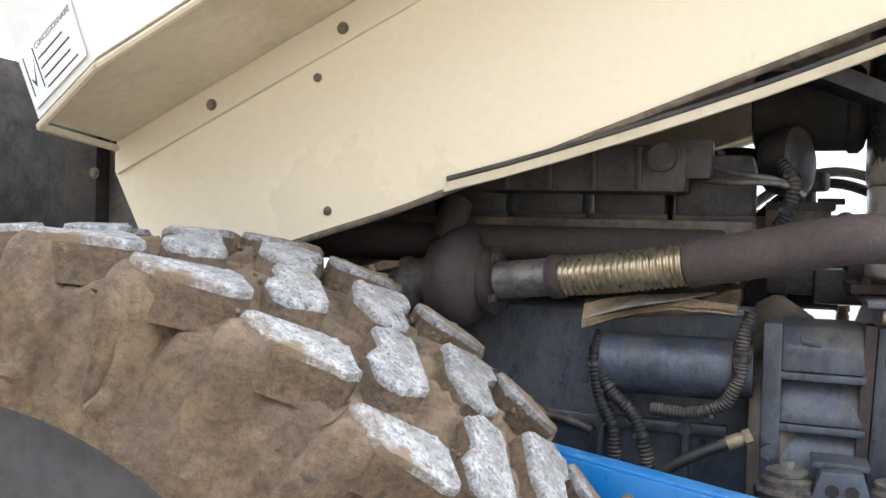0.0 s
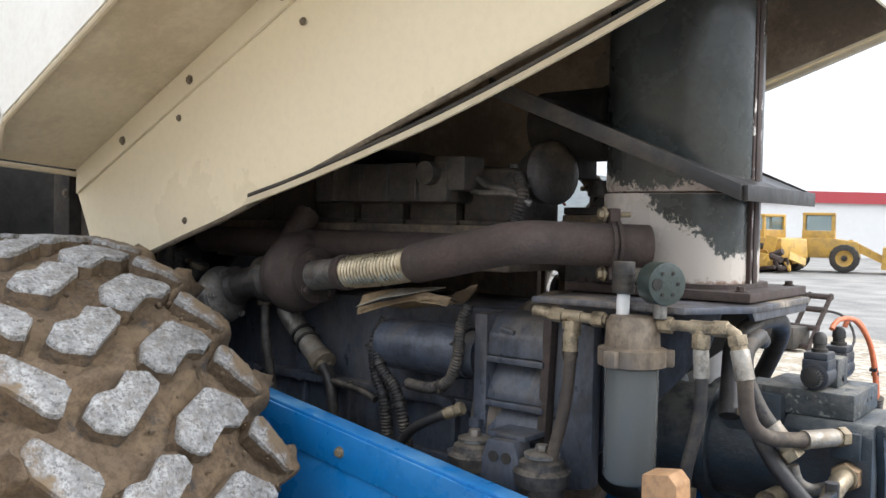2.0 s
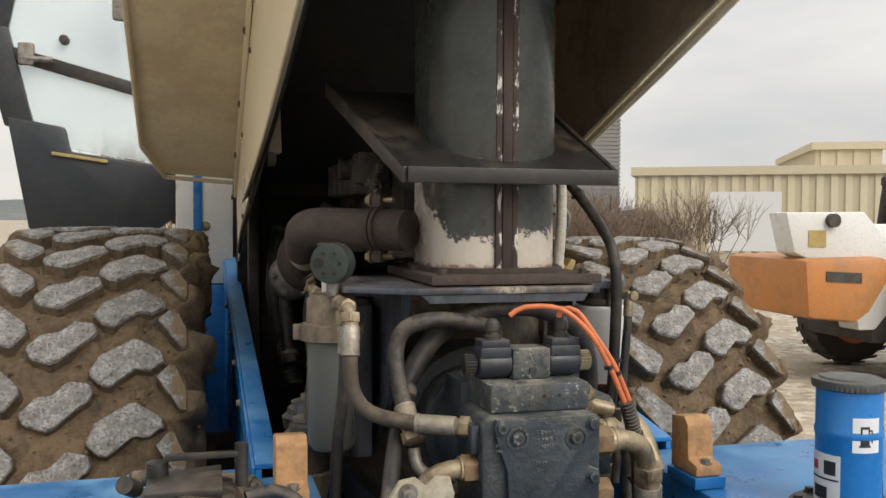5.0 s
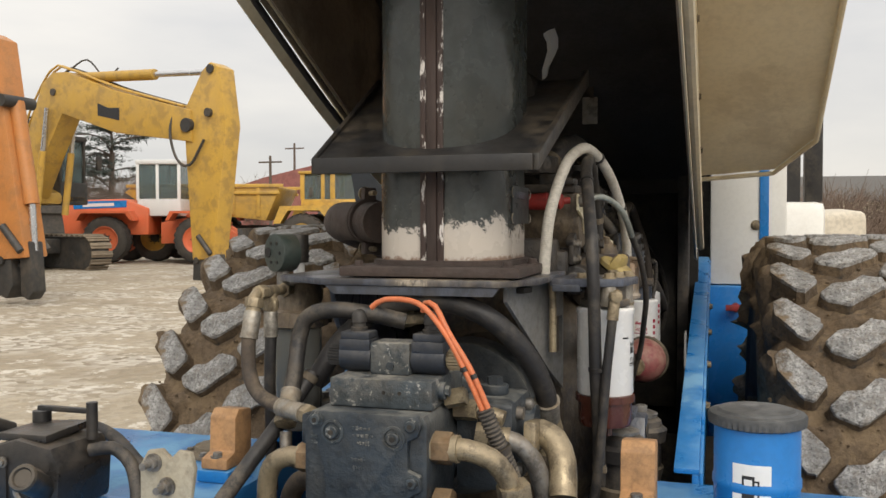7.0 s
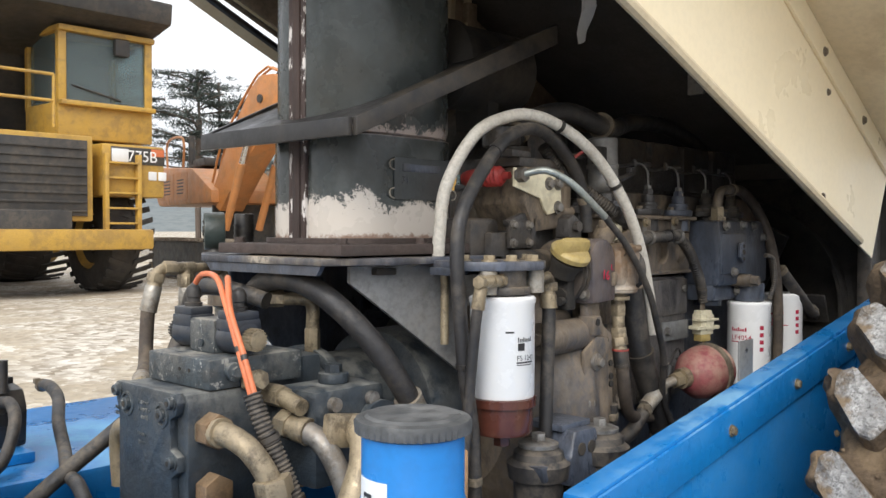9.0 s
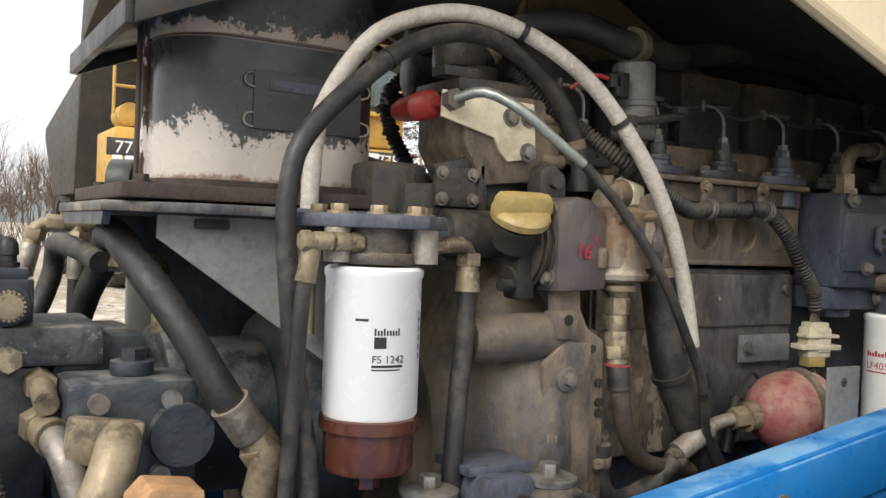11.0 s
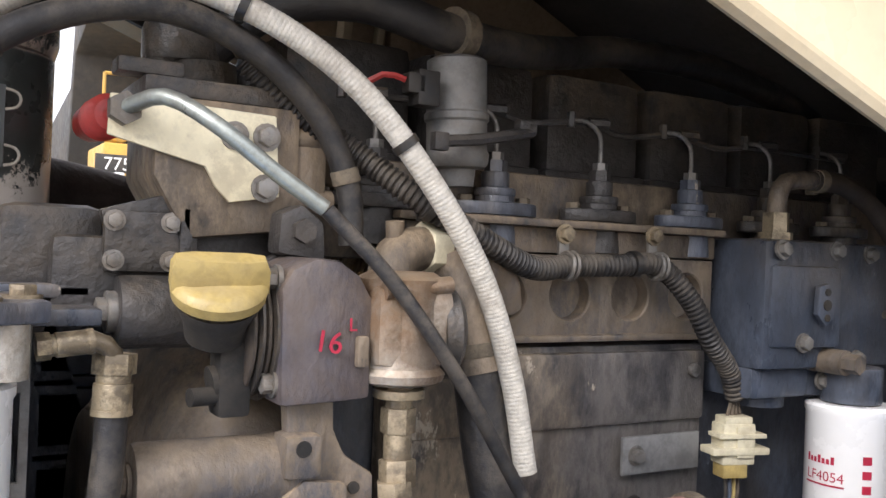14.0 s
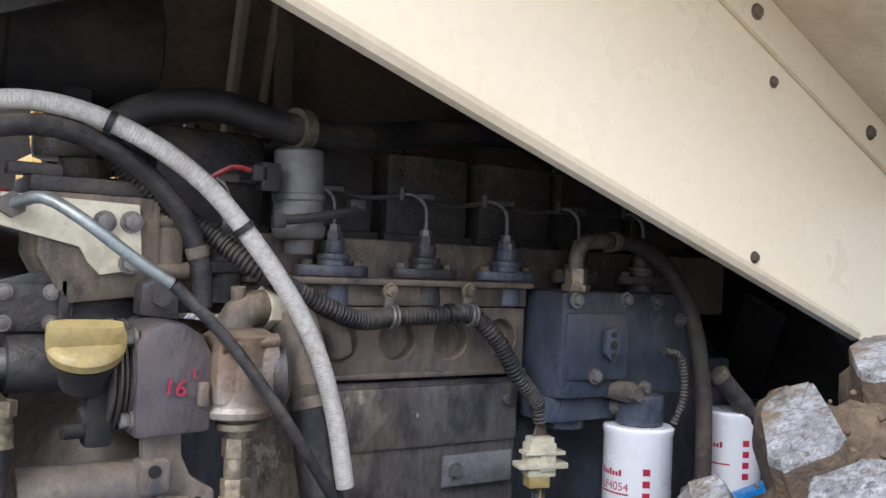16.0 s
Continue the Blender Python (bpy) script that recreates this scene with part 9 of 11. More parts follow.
    for b in (-0.42, 0.42):
        f = Form()
        a0, b0 = U(fa + 0.7, fz - 0.55, b), U(ka + 0.05, kz - 0.15, b)
        m = a0.lerp(b0, 0.6)
        f.cyl(a0, m, 0.085, n=16)
        ram = part("boom_cylinder", f, paint, e)
        f = Form()
        f.cyl(m, b0, 0.06, n=12)
        part("piston_rod", f, CHROME, ram)
    f = Form()
    a0, b0 = U(pa + 0.62, pz + 0.25), U(ia + 0.38, iz + 1.1)
    f.cyl(a0, b0, 0.12, n=16)
    bc = part("bucket_cylinder", f, paint, e)
    f = Form()
    f.cyl(b0, U(ia + 0.42, iz + 0.35), 0.06, n=12)
    part("piston_rod", f, CHROME, bc)
    f = Form()
    f.prism([U(ia - 0.18, iz + 0.30, -0.2), U(ia + 0.12, iz + 0.34, -0.2), U(ia + 0.16, iz - 0.20, -0.2), U(ia + 0.02, iz - 0.42, -0.2), U(ia - 0.22, iz - 0.34, -0.2)], s * 0.4, 0.03)
    f.prism([U(ia + 0.24, iz + 0.52, -0.14), U(ia + 0.46, iz + 0.50, -0.14), U(ia + 0.52, iz - 0.30, -0.14), U(ia + 0.40, iz - 0.44, -0.14), U(ia + 0.26, iz - 0.36, -0.14)], s * 0.28, 0.03)
    f.cyl(U(ia - 0.05, iz + 0.20, -0.26), U(ia - 0.05, iz + 0.20, 0.26), 0.07, n=12)
    f.cyl(U(ia + 0.38, iz + 0.36, -0.22), U(ia + 0.38, iz + 0.36, 0.22), 0.06, n=12)
    f.cyl(U(ia - 0.05, iz + 0.10, 0), U(ia + 0.38, iz + 0.10, 0), 0.06, n=10)
    part("coupler", f, Y_BLACK, e, "black bucket coupler")
    f = Form()
    for b in (-0.1, 0.12):
        f.tube([U(ka + 0.4, kz + 0.55, b), U((ka + pa) / 2, (kz + pz) / 2 + 0.5, b), U(pa - 0.15, pz + 0.35, b), U(pa - 0.05, pz - 0.5, b), U(pa + 0.3, pz - 0.75, b), U(pa + 0.55, pz - 0.2, b)], 0.03, n=8, step=0.15)
    part("hydraulic_lines", f, Y_BLACK, boom)
    for b in (-0.2, -0.08, 0.2):
        f = Form()
        f.tube([U(fa - 0.25, fz + 0.5, b), U((fa + ka) / 2 - 0.62, (fz + kz) / 2 + 0.5, b), U(ka - 0.1, kz + 0.80, b), U(ka + 0.6, kz + 0.80, b), U((ka + pa) / 2, (kz + pz) / 2 + 0.62, b), U(pa - 0.2, pz + 0.45, b)], 0.028, n=7, step=0.25)
        part("boom_pipe", f, paint if b < 0 else Y_BLACK, boom)
    for b in (-0.33, 0.33):
        f = Form()
        f.tube([U(pa - 0.4, pz + 0.5, b * 0.6), U(pa - 0.5, pz - 0.1, b), U(pa - 0.3, pz - 0.75, b), U(pa + 0.1, pz - 0.9, b), U(pa + 0.5, pz - 0.35, b * 0.9)], 0.032, n=7, step=0.12)
        part("loop_hose", f, Y_BLACK, stick)
        f = Form()
        f.cyl(U(ia + 0.05, iz + 0.75, b * 0.85), U(ia + 0.42, iz + 0.35, b * 0.85), 0.06, n=10)
        part("link_bar", f, Y_BLACK, stick)
    f = Form()
    f.cyl(U(pa + 0.62, pz + 0.25, -0.32), U(pa + 0.62, pz + 0.25, 0.32), 0.10, n=14)
    part("pin", f, Y_BLACK, stick)
    f = Form()
    f.tube([U(ka + 0.3, kz + 0.78), U(ka + 0.9, kz + 1.05, 0.1), U(ka + 1.5, kz + 0.55, 0.15), U(ka + 2.0, kz + 0.75, 0.1)], 0.022, n=6, step=0.15)
    part("cylinder_hose", f, Y_BLACK, boom)
    # handrails, doors and a grille on the upper body
    for b in (-1.3, 1.3):
        f = Form()
        f.tube([B(-1.9, b, 2.1), B(-1.9, b, 2.75), B(-0.6, b, 2.75), B(-0.6, b, 2.05)], 0.03, n=7, step=0.2)
        part("handrail", f, paint, e)
        for a0, a1 in ((-2.2, -1.2), (-1.1, -0.1)):
            f = Form()
            slab(f, B, [(a0, 1.28), (a1, 1.28), (a1, 1.92), (a0, 1.96)], b + (0.052 if b > 0 else -0.058), b + (0.058 if b > 0 else -0.052), 0.0)
            door = part("side_door", f, paint, e)
            f = Form()
            for k in range(5):
                slab(f, B, [(a0 + 0.2, 1.42 + 0.08 * k), (a1 - 0.3, 1.42 + 0.08 * k), (a1 - 0.3, 1.45 + 0.08 * k), (a0 + 0.2, 1.45 + 0.08 * k)], b + (0.059 if b > 0 else -0.064), b + (0.064 if b > 0 else -0.059), 0.0)
            tagged(part("vent", f, Y_BLACK, door), kind="stuff")
    for a in (-1.5, -0.75, 0.0, 0.75, 1.5):
        for b in (-1.28, 1.28):
            f = Form()
            f.cyl(W(a, b - 0.26, 0.30), W(a, b + 0.26, 0.30), 0.17, n=16)
            part("roller", f, Y_BLACK, e)
    if code_bars:
        x0, z0 = (ka * 0.6 + pa * 0.4), (kz * 0.6 + pz * 0.4)
        for b in (-0.304, 0.304):
            f = Form()
            f.prism([U(x0 - 0.12, z0 - 0.10, b - 0.004), U(x0 + 0.62, z0 - 0.26, b - 0.004), U(x0 + 0.62, z0 + 0.04, b - 0.004), U(x0 + 0.25, z0 + 0.06, b - 0.004), U(x0 - 0.12, z0 + 0.20, b - 0.004)], s * 0.008)
            part("maker_mark", f, INK, boom, "plain dark shapes of a maker's mark")
    return e


excavator((-11.48, -17.19), (0.23, 0.97), (-10.259, -16.125, 2.0), (-10.154, -14.375, 3.92), (-9.95, -10.975, 3.218), (-9.94, -10.817, 4.454), (-9.918, -10.448, 0.73), (0.25, 0.97), Y_ORANGE, "weathered orange tracked excavator with its arm lowered", False, 0.62)
excavator((-17.6, -17.9), (0.30, 0.95), (-17.18, -16.58, 2.3), (-16.96, -15.5, 4.55), (-16.03, -10.954, 3.735), (-15.898, -10.304, 4.951), (-15.984, -10.725, 0.482), (0.05, 1.0), Y_YELLOW, "weathered yellow tracked excavator with a dark mark on its boom")


def wheel_loader(o, d):
    o = at_ground(*o)
    e = thing("wheel_loader", o, "faded orange-red wheel loader with a white cab", "wheel loader")
    W = frame_of(o, d)
    for a in (-1.45, 1.45):
        for b in (-0.95, 0.95):
            far_wheel(e, W, a, b, 0.75, 0.55, Y_RED)
    f = Form()
    slab(f, W, [(-2.9, 0.9), (-0.2, 0.9), (-0.2, 1.75), (-1.0, 2.05), (-2.8, 2.0), (-3.0, 1.6)], -0.75, 0.75, 0.06)
    part("engine_body", f, Y_RED, e)
    f = Form()
    slab(f, W, [(-2.6, 1.72), (-0.9, 1.78), (-0.9, 2.0), (-2.6, 1.96)], -0.762, 0.762, 0.0)
    part("blue_stripe", f, BLUE, e)
    f = Form()
    slab(f, W, [(-2.3, 1.79), (-1.3, 1.82), (-1.3, 1.92), (-2.3, 1.89)], -0.77, 0.77, 0.0)
    part("maker_bar", f, LABEL, e)
    f = Form()
    slab(f, W, [(0.1, 0.6), (2.0, 0.7), (2.2, 1.3), (1.2, 1.5), (0.1, 1.3)], -0.5, 0.5, 0.05)
    part("front_frame", f, Y_RED, e)
    for a in (-1.45, 1.45):
        for b in (-1.0, 1.0):
            f = Form()
            slab(f, W, [(a - 0.95, 1.35), (a - 0.8, 1.65), (a + 0.8, 1.65), (a + 0.95, 1.35), (a + 0.85, 1.35), (a + 0.7, 1.58), (a - 0.7, 1.58), (a - 0.85, 1.35)], b - 0.3, b + 0.3, 0.0)
            part("fender", f, Y_RED, e)
    f = Form()
    block(f, W, (-0.6, -0.65, 1.5), (0.8, 0.65, 2.05), 0.05)
    cab = part("cab", f, Y_WHITE, e, "white cab")
    f = Form()
    block(f, W, (-0.65, -0.7, 3.15), (0.85, 0.7, 3.3), 0.05)
    part("cab_roof", f, Y_WHITE, cab)
    for a in (-0.58, 0.05, 0.74):
        for b in (-0.62, 0.62):
            f = Form()
            block(f, W, (a - 0.045, b - 0.04, 2.0), (a + 0.045, b + 0.04, 3.2), 0.01)
            part("cab_pillar", f, Y_WHITE, cab)
    f = Form()
    for b in (-0.61, 0.61):
        block(f, W, (-0.54, b - 0.01, 2.06), (0.7, b + 0.01, 3.14), 0.0)
    for a in (-0.56, 0.72):
        block(f, W, (a - 0.01, -0.58, 2.06), (a + 0.01, 0.58, 3.14), 0.0)
    part("cab_glass", f, CAB_GLASS, cab)
    for b in (-0.45, 0.45):
        f = Form()
        slab(f, W, [(0.9, 1.5), (1.2, 1.75), (2.9, 0.75), (2.8, 0.45)], b - 0.08, b + 0.08, 0.02)
        part("lift_arm", f, Y_RED, e)
    f = Form()
    slab(f, W, [(2.8, 0.15), (3.8, 0.12), (3.7, 0.2), (3.0, 0.35), (2.9, 1.1), (2.75, 1.1)], -1.25, 1.25, 0.02)
    part("bucket", f, Y_BLACK, e)
    return e


wheel_loader((-23.3, -16.9), (-0.28, 0.96))


def dump_truck(o, d):
    o = at_ground(*o)
    e = thing("articulated_dump_truck", o, "worn yellow articulated dump truck with an empty body", "dump truck")
    W = frame_of(o, d)
    for a in (-5.0, -3.4, 0.0):
        for b in (-1.0, 1.0):
            far_wheel(e, W, a, b, 0.80, 0.60, Y_YELLOW)
    f = Form()
    slab(f, W, [(-6.0, 2.3), (-5.2, 1.75), (-1.2, 1.35), (-0.75, 2.35), (-0.75, 2.45), (-5.8, 2.45)], -1.25, 1.25, 0.04)
    body = part("dump_body", f, Y_YELLOW, e)
    for a0, a1, z0, z1 in ((-5.9, -0.60, 2.45, 2.56), (-5.6, -0.72, 2.22, 2.32)):
        for b in (-1.29, 1.29):
            f = Form()
            block(f, W, (a0, b - 0.05, z0), (a1, b + 0.05, z1), 0.02)
            part("body_rail", f, Y_YELLOW, body)
    for k in range(5):
        for b in (-1.27, 1.27):
            f = Form()
            block(f, W, (-4.9 + 0.85 * k, b - 0.04, 1.72 - 0.06 * k), (-4.78 + 0.85 * k, b + 0.04, 2.44), 0.01)
            part("body_rib", f, Y_YELLOW, body)
    f = Form()
    block(f, W, (-5.4, -0.45, 0.85), (0.8, 0.45, 1.2), 0.03)
    part("frame", f, Y_BLACK, e)
    f = Form()
    slab(f, W, [(1.80, 1.05), (3.62, 1.05), (3.70, 1.15), (3.68, 1.74), (3.55, 1.80), (1.80, 1.98)], -0.92, 0.92, 0.05)
    bonnet = part("bonnet", f, Y_YELLOW, e)
    f = Form()
    block(f, W, (3.69, -0.75, 1.22), (3.72, 0.75, 1.70), 0.01)
    part("grille", f, Y_BLACK, bonnet)
    for b in (-0.93, 0.93):
        f = Form()
        block(f, W, (2.95, b - 0.012, 1.25), (3.35, b + 0.012, 1.70), 0.01)
        part("louvre", f, Y_BLACK, bonnet)
        f = Form()
        f.cyl(W(2.12, b - 0.03, 1.70), W(2.12, b + 0.03, 1.70), 0.17, n=20, bev=0.01)
        part("air_intake", f, Y_BLACK, bonnet)
        f = Form()
        block(f, W, (2.5, b - 0.012, 1.72), (2.9, b + 0.012, 1.80), 0.0)
        part("maker_bar", f, LABEL, bonnet)
    for b in (-1.05, 1.05):
        f = Form()
        slab(f, W, [(-0.95, 1.25), (-0.72, 1.82), (0.95, 1.86), (1.05, 1.55), (1.25, 1.05), (1.95, 0.98), (1.95, 0.88), (1.05, 0.88), (0.80, 1.45), (0.60, 1.68), (-0.45, 1.68), (-0.72, 1.25)], b - 0.25, b + 0.25, 0.0)
        part("fender", f, Y_YELLOW, e)
    f = Form()
    block(f, W, (-0.12, -0.85, 1.70), (1.82, 0.85, 2.06), 0.04)
    cab = part("cab", f, Y_YELLOW, e, "boxy yellow cab with worn doors")
    f = Form()
    block(f, W, (-0.20, -0.92, 2.90), (1.90, 0.92, 3.00), 0.04)
    part("cab_roof", f, Y_YELLOW, cab)
    for a, w in ((-0.07, 0.07), (0.62, 0.06), (0.95, 0.08), (1.76, 0.06)):
        for b in (-0.81, 0.81):
            f = Form()
            block(f, W, (a - w, b - 0.04, 2.05), (a + w, b + 0.04, 2.92), 0.01)
            part("cab_pillar", f, Y_YELLOW, cab)
    for a0, a1 in ((0.0, 0.56), (0.68, 0.87), (1.03, 1.70)):
        for b in (-0.80, 0.80):
            f = Form()
            block(f, W, (a0, b - 0.008, 2.06), (a1, b + 0.008, 2.90), 0.0)
            part("cab_glass", f, CAB_GLASS, cab)
    for a in (-0.09, 1.79):
        f = Form()
        block(f, W, (a - 0.008, -0.77, 2.06), (a + 0.008, 0.77, 2.90), 0.0)
        part("cab_glass", f, CAB_GLASS, cab)
    f = Form()
    block(f, W, (0.35, -0.30, 1.90), (0.85, 0.30, 2.25), 0.05)
    block(f, W, (0.30, -0.28, 2.20), (0.42, 0.28, 2.65), 0.04)
    part("seat", f, Y_BLACK, cab)
    f = Form()
    block(f, W, (0.20, -1.02, 2.15), (0.32, -0.98, 2.45), 0.01)
    part("mirror", f, Y_BLACK, cab)
    return e


dump_truck((-26.0, -12.9), (-0.22, 0.977))


def haul_truck(o, d):
    o = at_ground(*o)
    e = thing("haul_truck", o, "large yellow rigid haul truck with a black radiator grille", "dump truck")
    own = frame_of(o, d)
    W = lambda u, v, z: own(u, v * 1.3, z * 0.945)
    for b in (-1.75, 1.75):
        far_wheel(e, W, -1.3, b, 1.05, 0.75, Y_YELLOW, 26)
        far_wheel(e, W, -5.4, b, 1.05, 1.2, Y_YELLOW, 26)
    f = Form()
    block(f, W, (-6.5, -0.7, 0.9), (0.1, 0.7, 1.6))
    part("frame", f, Y_BLACK, e)
    f = Form()
    block(f, W, (-0.25, -2.2, 0.85), (0.15, 1.9, 1.25), 0.05)
    part("bumper", f, Y_YELLOW, e)
    f = Form()
    block(f, W, (-1.6, -1.05, 1.4), (-0.05, 1.05, 3.05), 0.04)
    part("radiator_housing", f, Y_YELLOW, e)
    f = Form()
    block(f, W, (-0.06, -0.95, 1.5), (0.0, 0.95, 2.95), 0.01)
    grille = part("grille", f, Y_BLACK, e, "black barred radiator grille")
    for k in range(8):
        f = Form()
        block(f, W, (0.0, -0.93, 1.58 + 0.17 * k), (0.03, 0.93, 1.62 + 0.17 * k), 0.005)
        part("slat", f, Y_BLACK, grille)
    for s in (-1, 1):
        f = Form()
        block(f, W, (-1.9, s * 1.22, 1.9), (-0.15, s * 2.2, 2.95), 0.05)
        part("fender_box", f, Y_YELLOW, e)
        f = Form()
        for k in range(5):
            block(f, W, (-0.14, s * 1.25, 1.35 + 0.3 * k), (-0.02, s * 1.75, 1.39 + 0.3 * k), 0.01)
        for b in (1.25, 1.75):
            block(f, W, (-0.14, s * b - 0.03, 1.2), (-0.02, s * b + 0.03, 2.75), 0.01)
        part("ladder", f, Y_YELLOW, e)
        for q in (2.0, 2.16):
            f = Form()
            block(f, W, (-0.16, s * q - 0.065, 2.25), (-0.12, s * q + 0.065, 2.43), 0.02)
            part("headlight", f, LABEL, e)
    f = Form()
    block(f, W, (-0.148, 1.35, 2.56), (-0.140, 2.2, 2.90), 0.005)
    part("number_panel", f, Y_BLACK, e)
    f = Form()
    block(f, W, (-0.148, -2.3, 2.42), (-0.140, -1.5, 2.74), 0.005)
    part("number_panel", f, Y_BLACK, e)
    f = Form()
    block(f, W, (-0.15, 1.36, 2.60), (-0.136, 1.62, 2.86), 0.005)
    part("faded_patch", f, LABEL, e)
    f = Form()
    block(f, W, (-0.15, 1.98, 2.74), (-0.136, 2.19, 2.89), 0.005)
    part("indicator_lamp", f, ORANGE, e)
    yaw = math.degrees(math.atan2(d[1], d[0]))
    words("model_number", "775B", 0.30, Matrix.Translation(W(-0.132, 1.60, 2.62)) @ pose(0, 0, 0, 90, 0, yaw + 90), LABEL, e, "white model number", 0.002)
    words("model_number", "775B", 0.30, Matrix.Translation(W(-0.136, -2.2, 2.47)) @ pose(0, 0, 0, 90, 0, yaw + 90), LABEL, e, "white model number", 0.002)
    f = Form()
    block(f, W, (-2.2, 0.80, 3.05), (-0.75, 2.27, 3.78), 0.04)
    cab = part("cab", f, Y_YELLOW, e, "yellow cab with a wide windscreen")
    f = Form()
    block(f, W, (-2.25, 0.78, 5.15), (-0.65, 2.28, 5.28), 0.05)
    part("cab_roof", f, Y_YELLOW, cab)
    for a in (-2.15, -0.8):
        for b in (0.86, 2.2):
            f = Form()
            block(f, W, (a - 0.07, b - 0.06, 3.7), (a + 0.07, b + 0.06, 5.2), 0.02)
            part("cab_pillar", f, Y_YELLOW, cab)
    f = Form()
    block(f, W, (-0.76, 0.80, 3.70), (-0.60, 2.27, 3.80), 0.03)
    part("windscreen_ledge", f, Y_YELLOW, cab)
    f = Form()
    block(f, W, (-0.74, 1.62, 4.80), (-0.62, 1.85, 5.14), 0.03)
    part("sun_mirror", f, Y_BLACK, cab)
    f = Form()
    block(f, W, (-0.80, 0.92, 3.79), (-0.77, 2.14, 5.14), 0.0)
    part("windscreen", f, CAB_GLASS, cab)
    for b in (0.86, 2.2):
        f = Form()
        block(f, W, (-2.08, b - 0.01, 3.79), (-0.87, b + 0.01, 5.14), 0.0)
        part("side_window", f, CAB_GLASS, cab)
    f = Form()
    f.cyl(W(-0.75, 1.0, 4.12), W(-0.75, 1.75, 3.90), 0.02, n=6)
    part("wiper", f, Y_BLACK, cab)
    f = Form()
    for b in (-2.2, -1.75, -1.2, -0.3, 0.6):
        f.cyl(W(-0.35, b, 3.2), W(-0.35, b, 4.2), 0.03, n=8)
    for z in (3.7, 4.2):
        f.cyl(W(-0.35, -2.2, z), W(-0.35, 0.6, z), 0.03, n=8)
    part("handrail", f, Y_YELLOW, e)
    for b in (-1.96, -1.55):
        f = Form()
        f.cyl(W(-1.2, b, 3.22), W(-0.5, b, 3.22), 0.21, n=20, bev=0.03)
        part("air_tank", f, Y_YELLOW, e)
    f = Form()
    slab(f, W, [(-0.2, 5.50), (-0.15, 5.95), (-2.6, 5.85), (-3.0, 4.3), (-8.0, 3.6), (-8.0, 3.3), (-6.3, 1.8), (-3.2, 1.8), (-2.5, 4.9)], -2.36, 2.36, 0.05)
    part("dump_body", f, Y_BLACK, e, "dark canopy and dump body")
    return e


haul_truck((-5.06, -14.59), (0.0, 1.0))


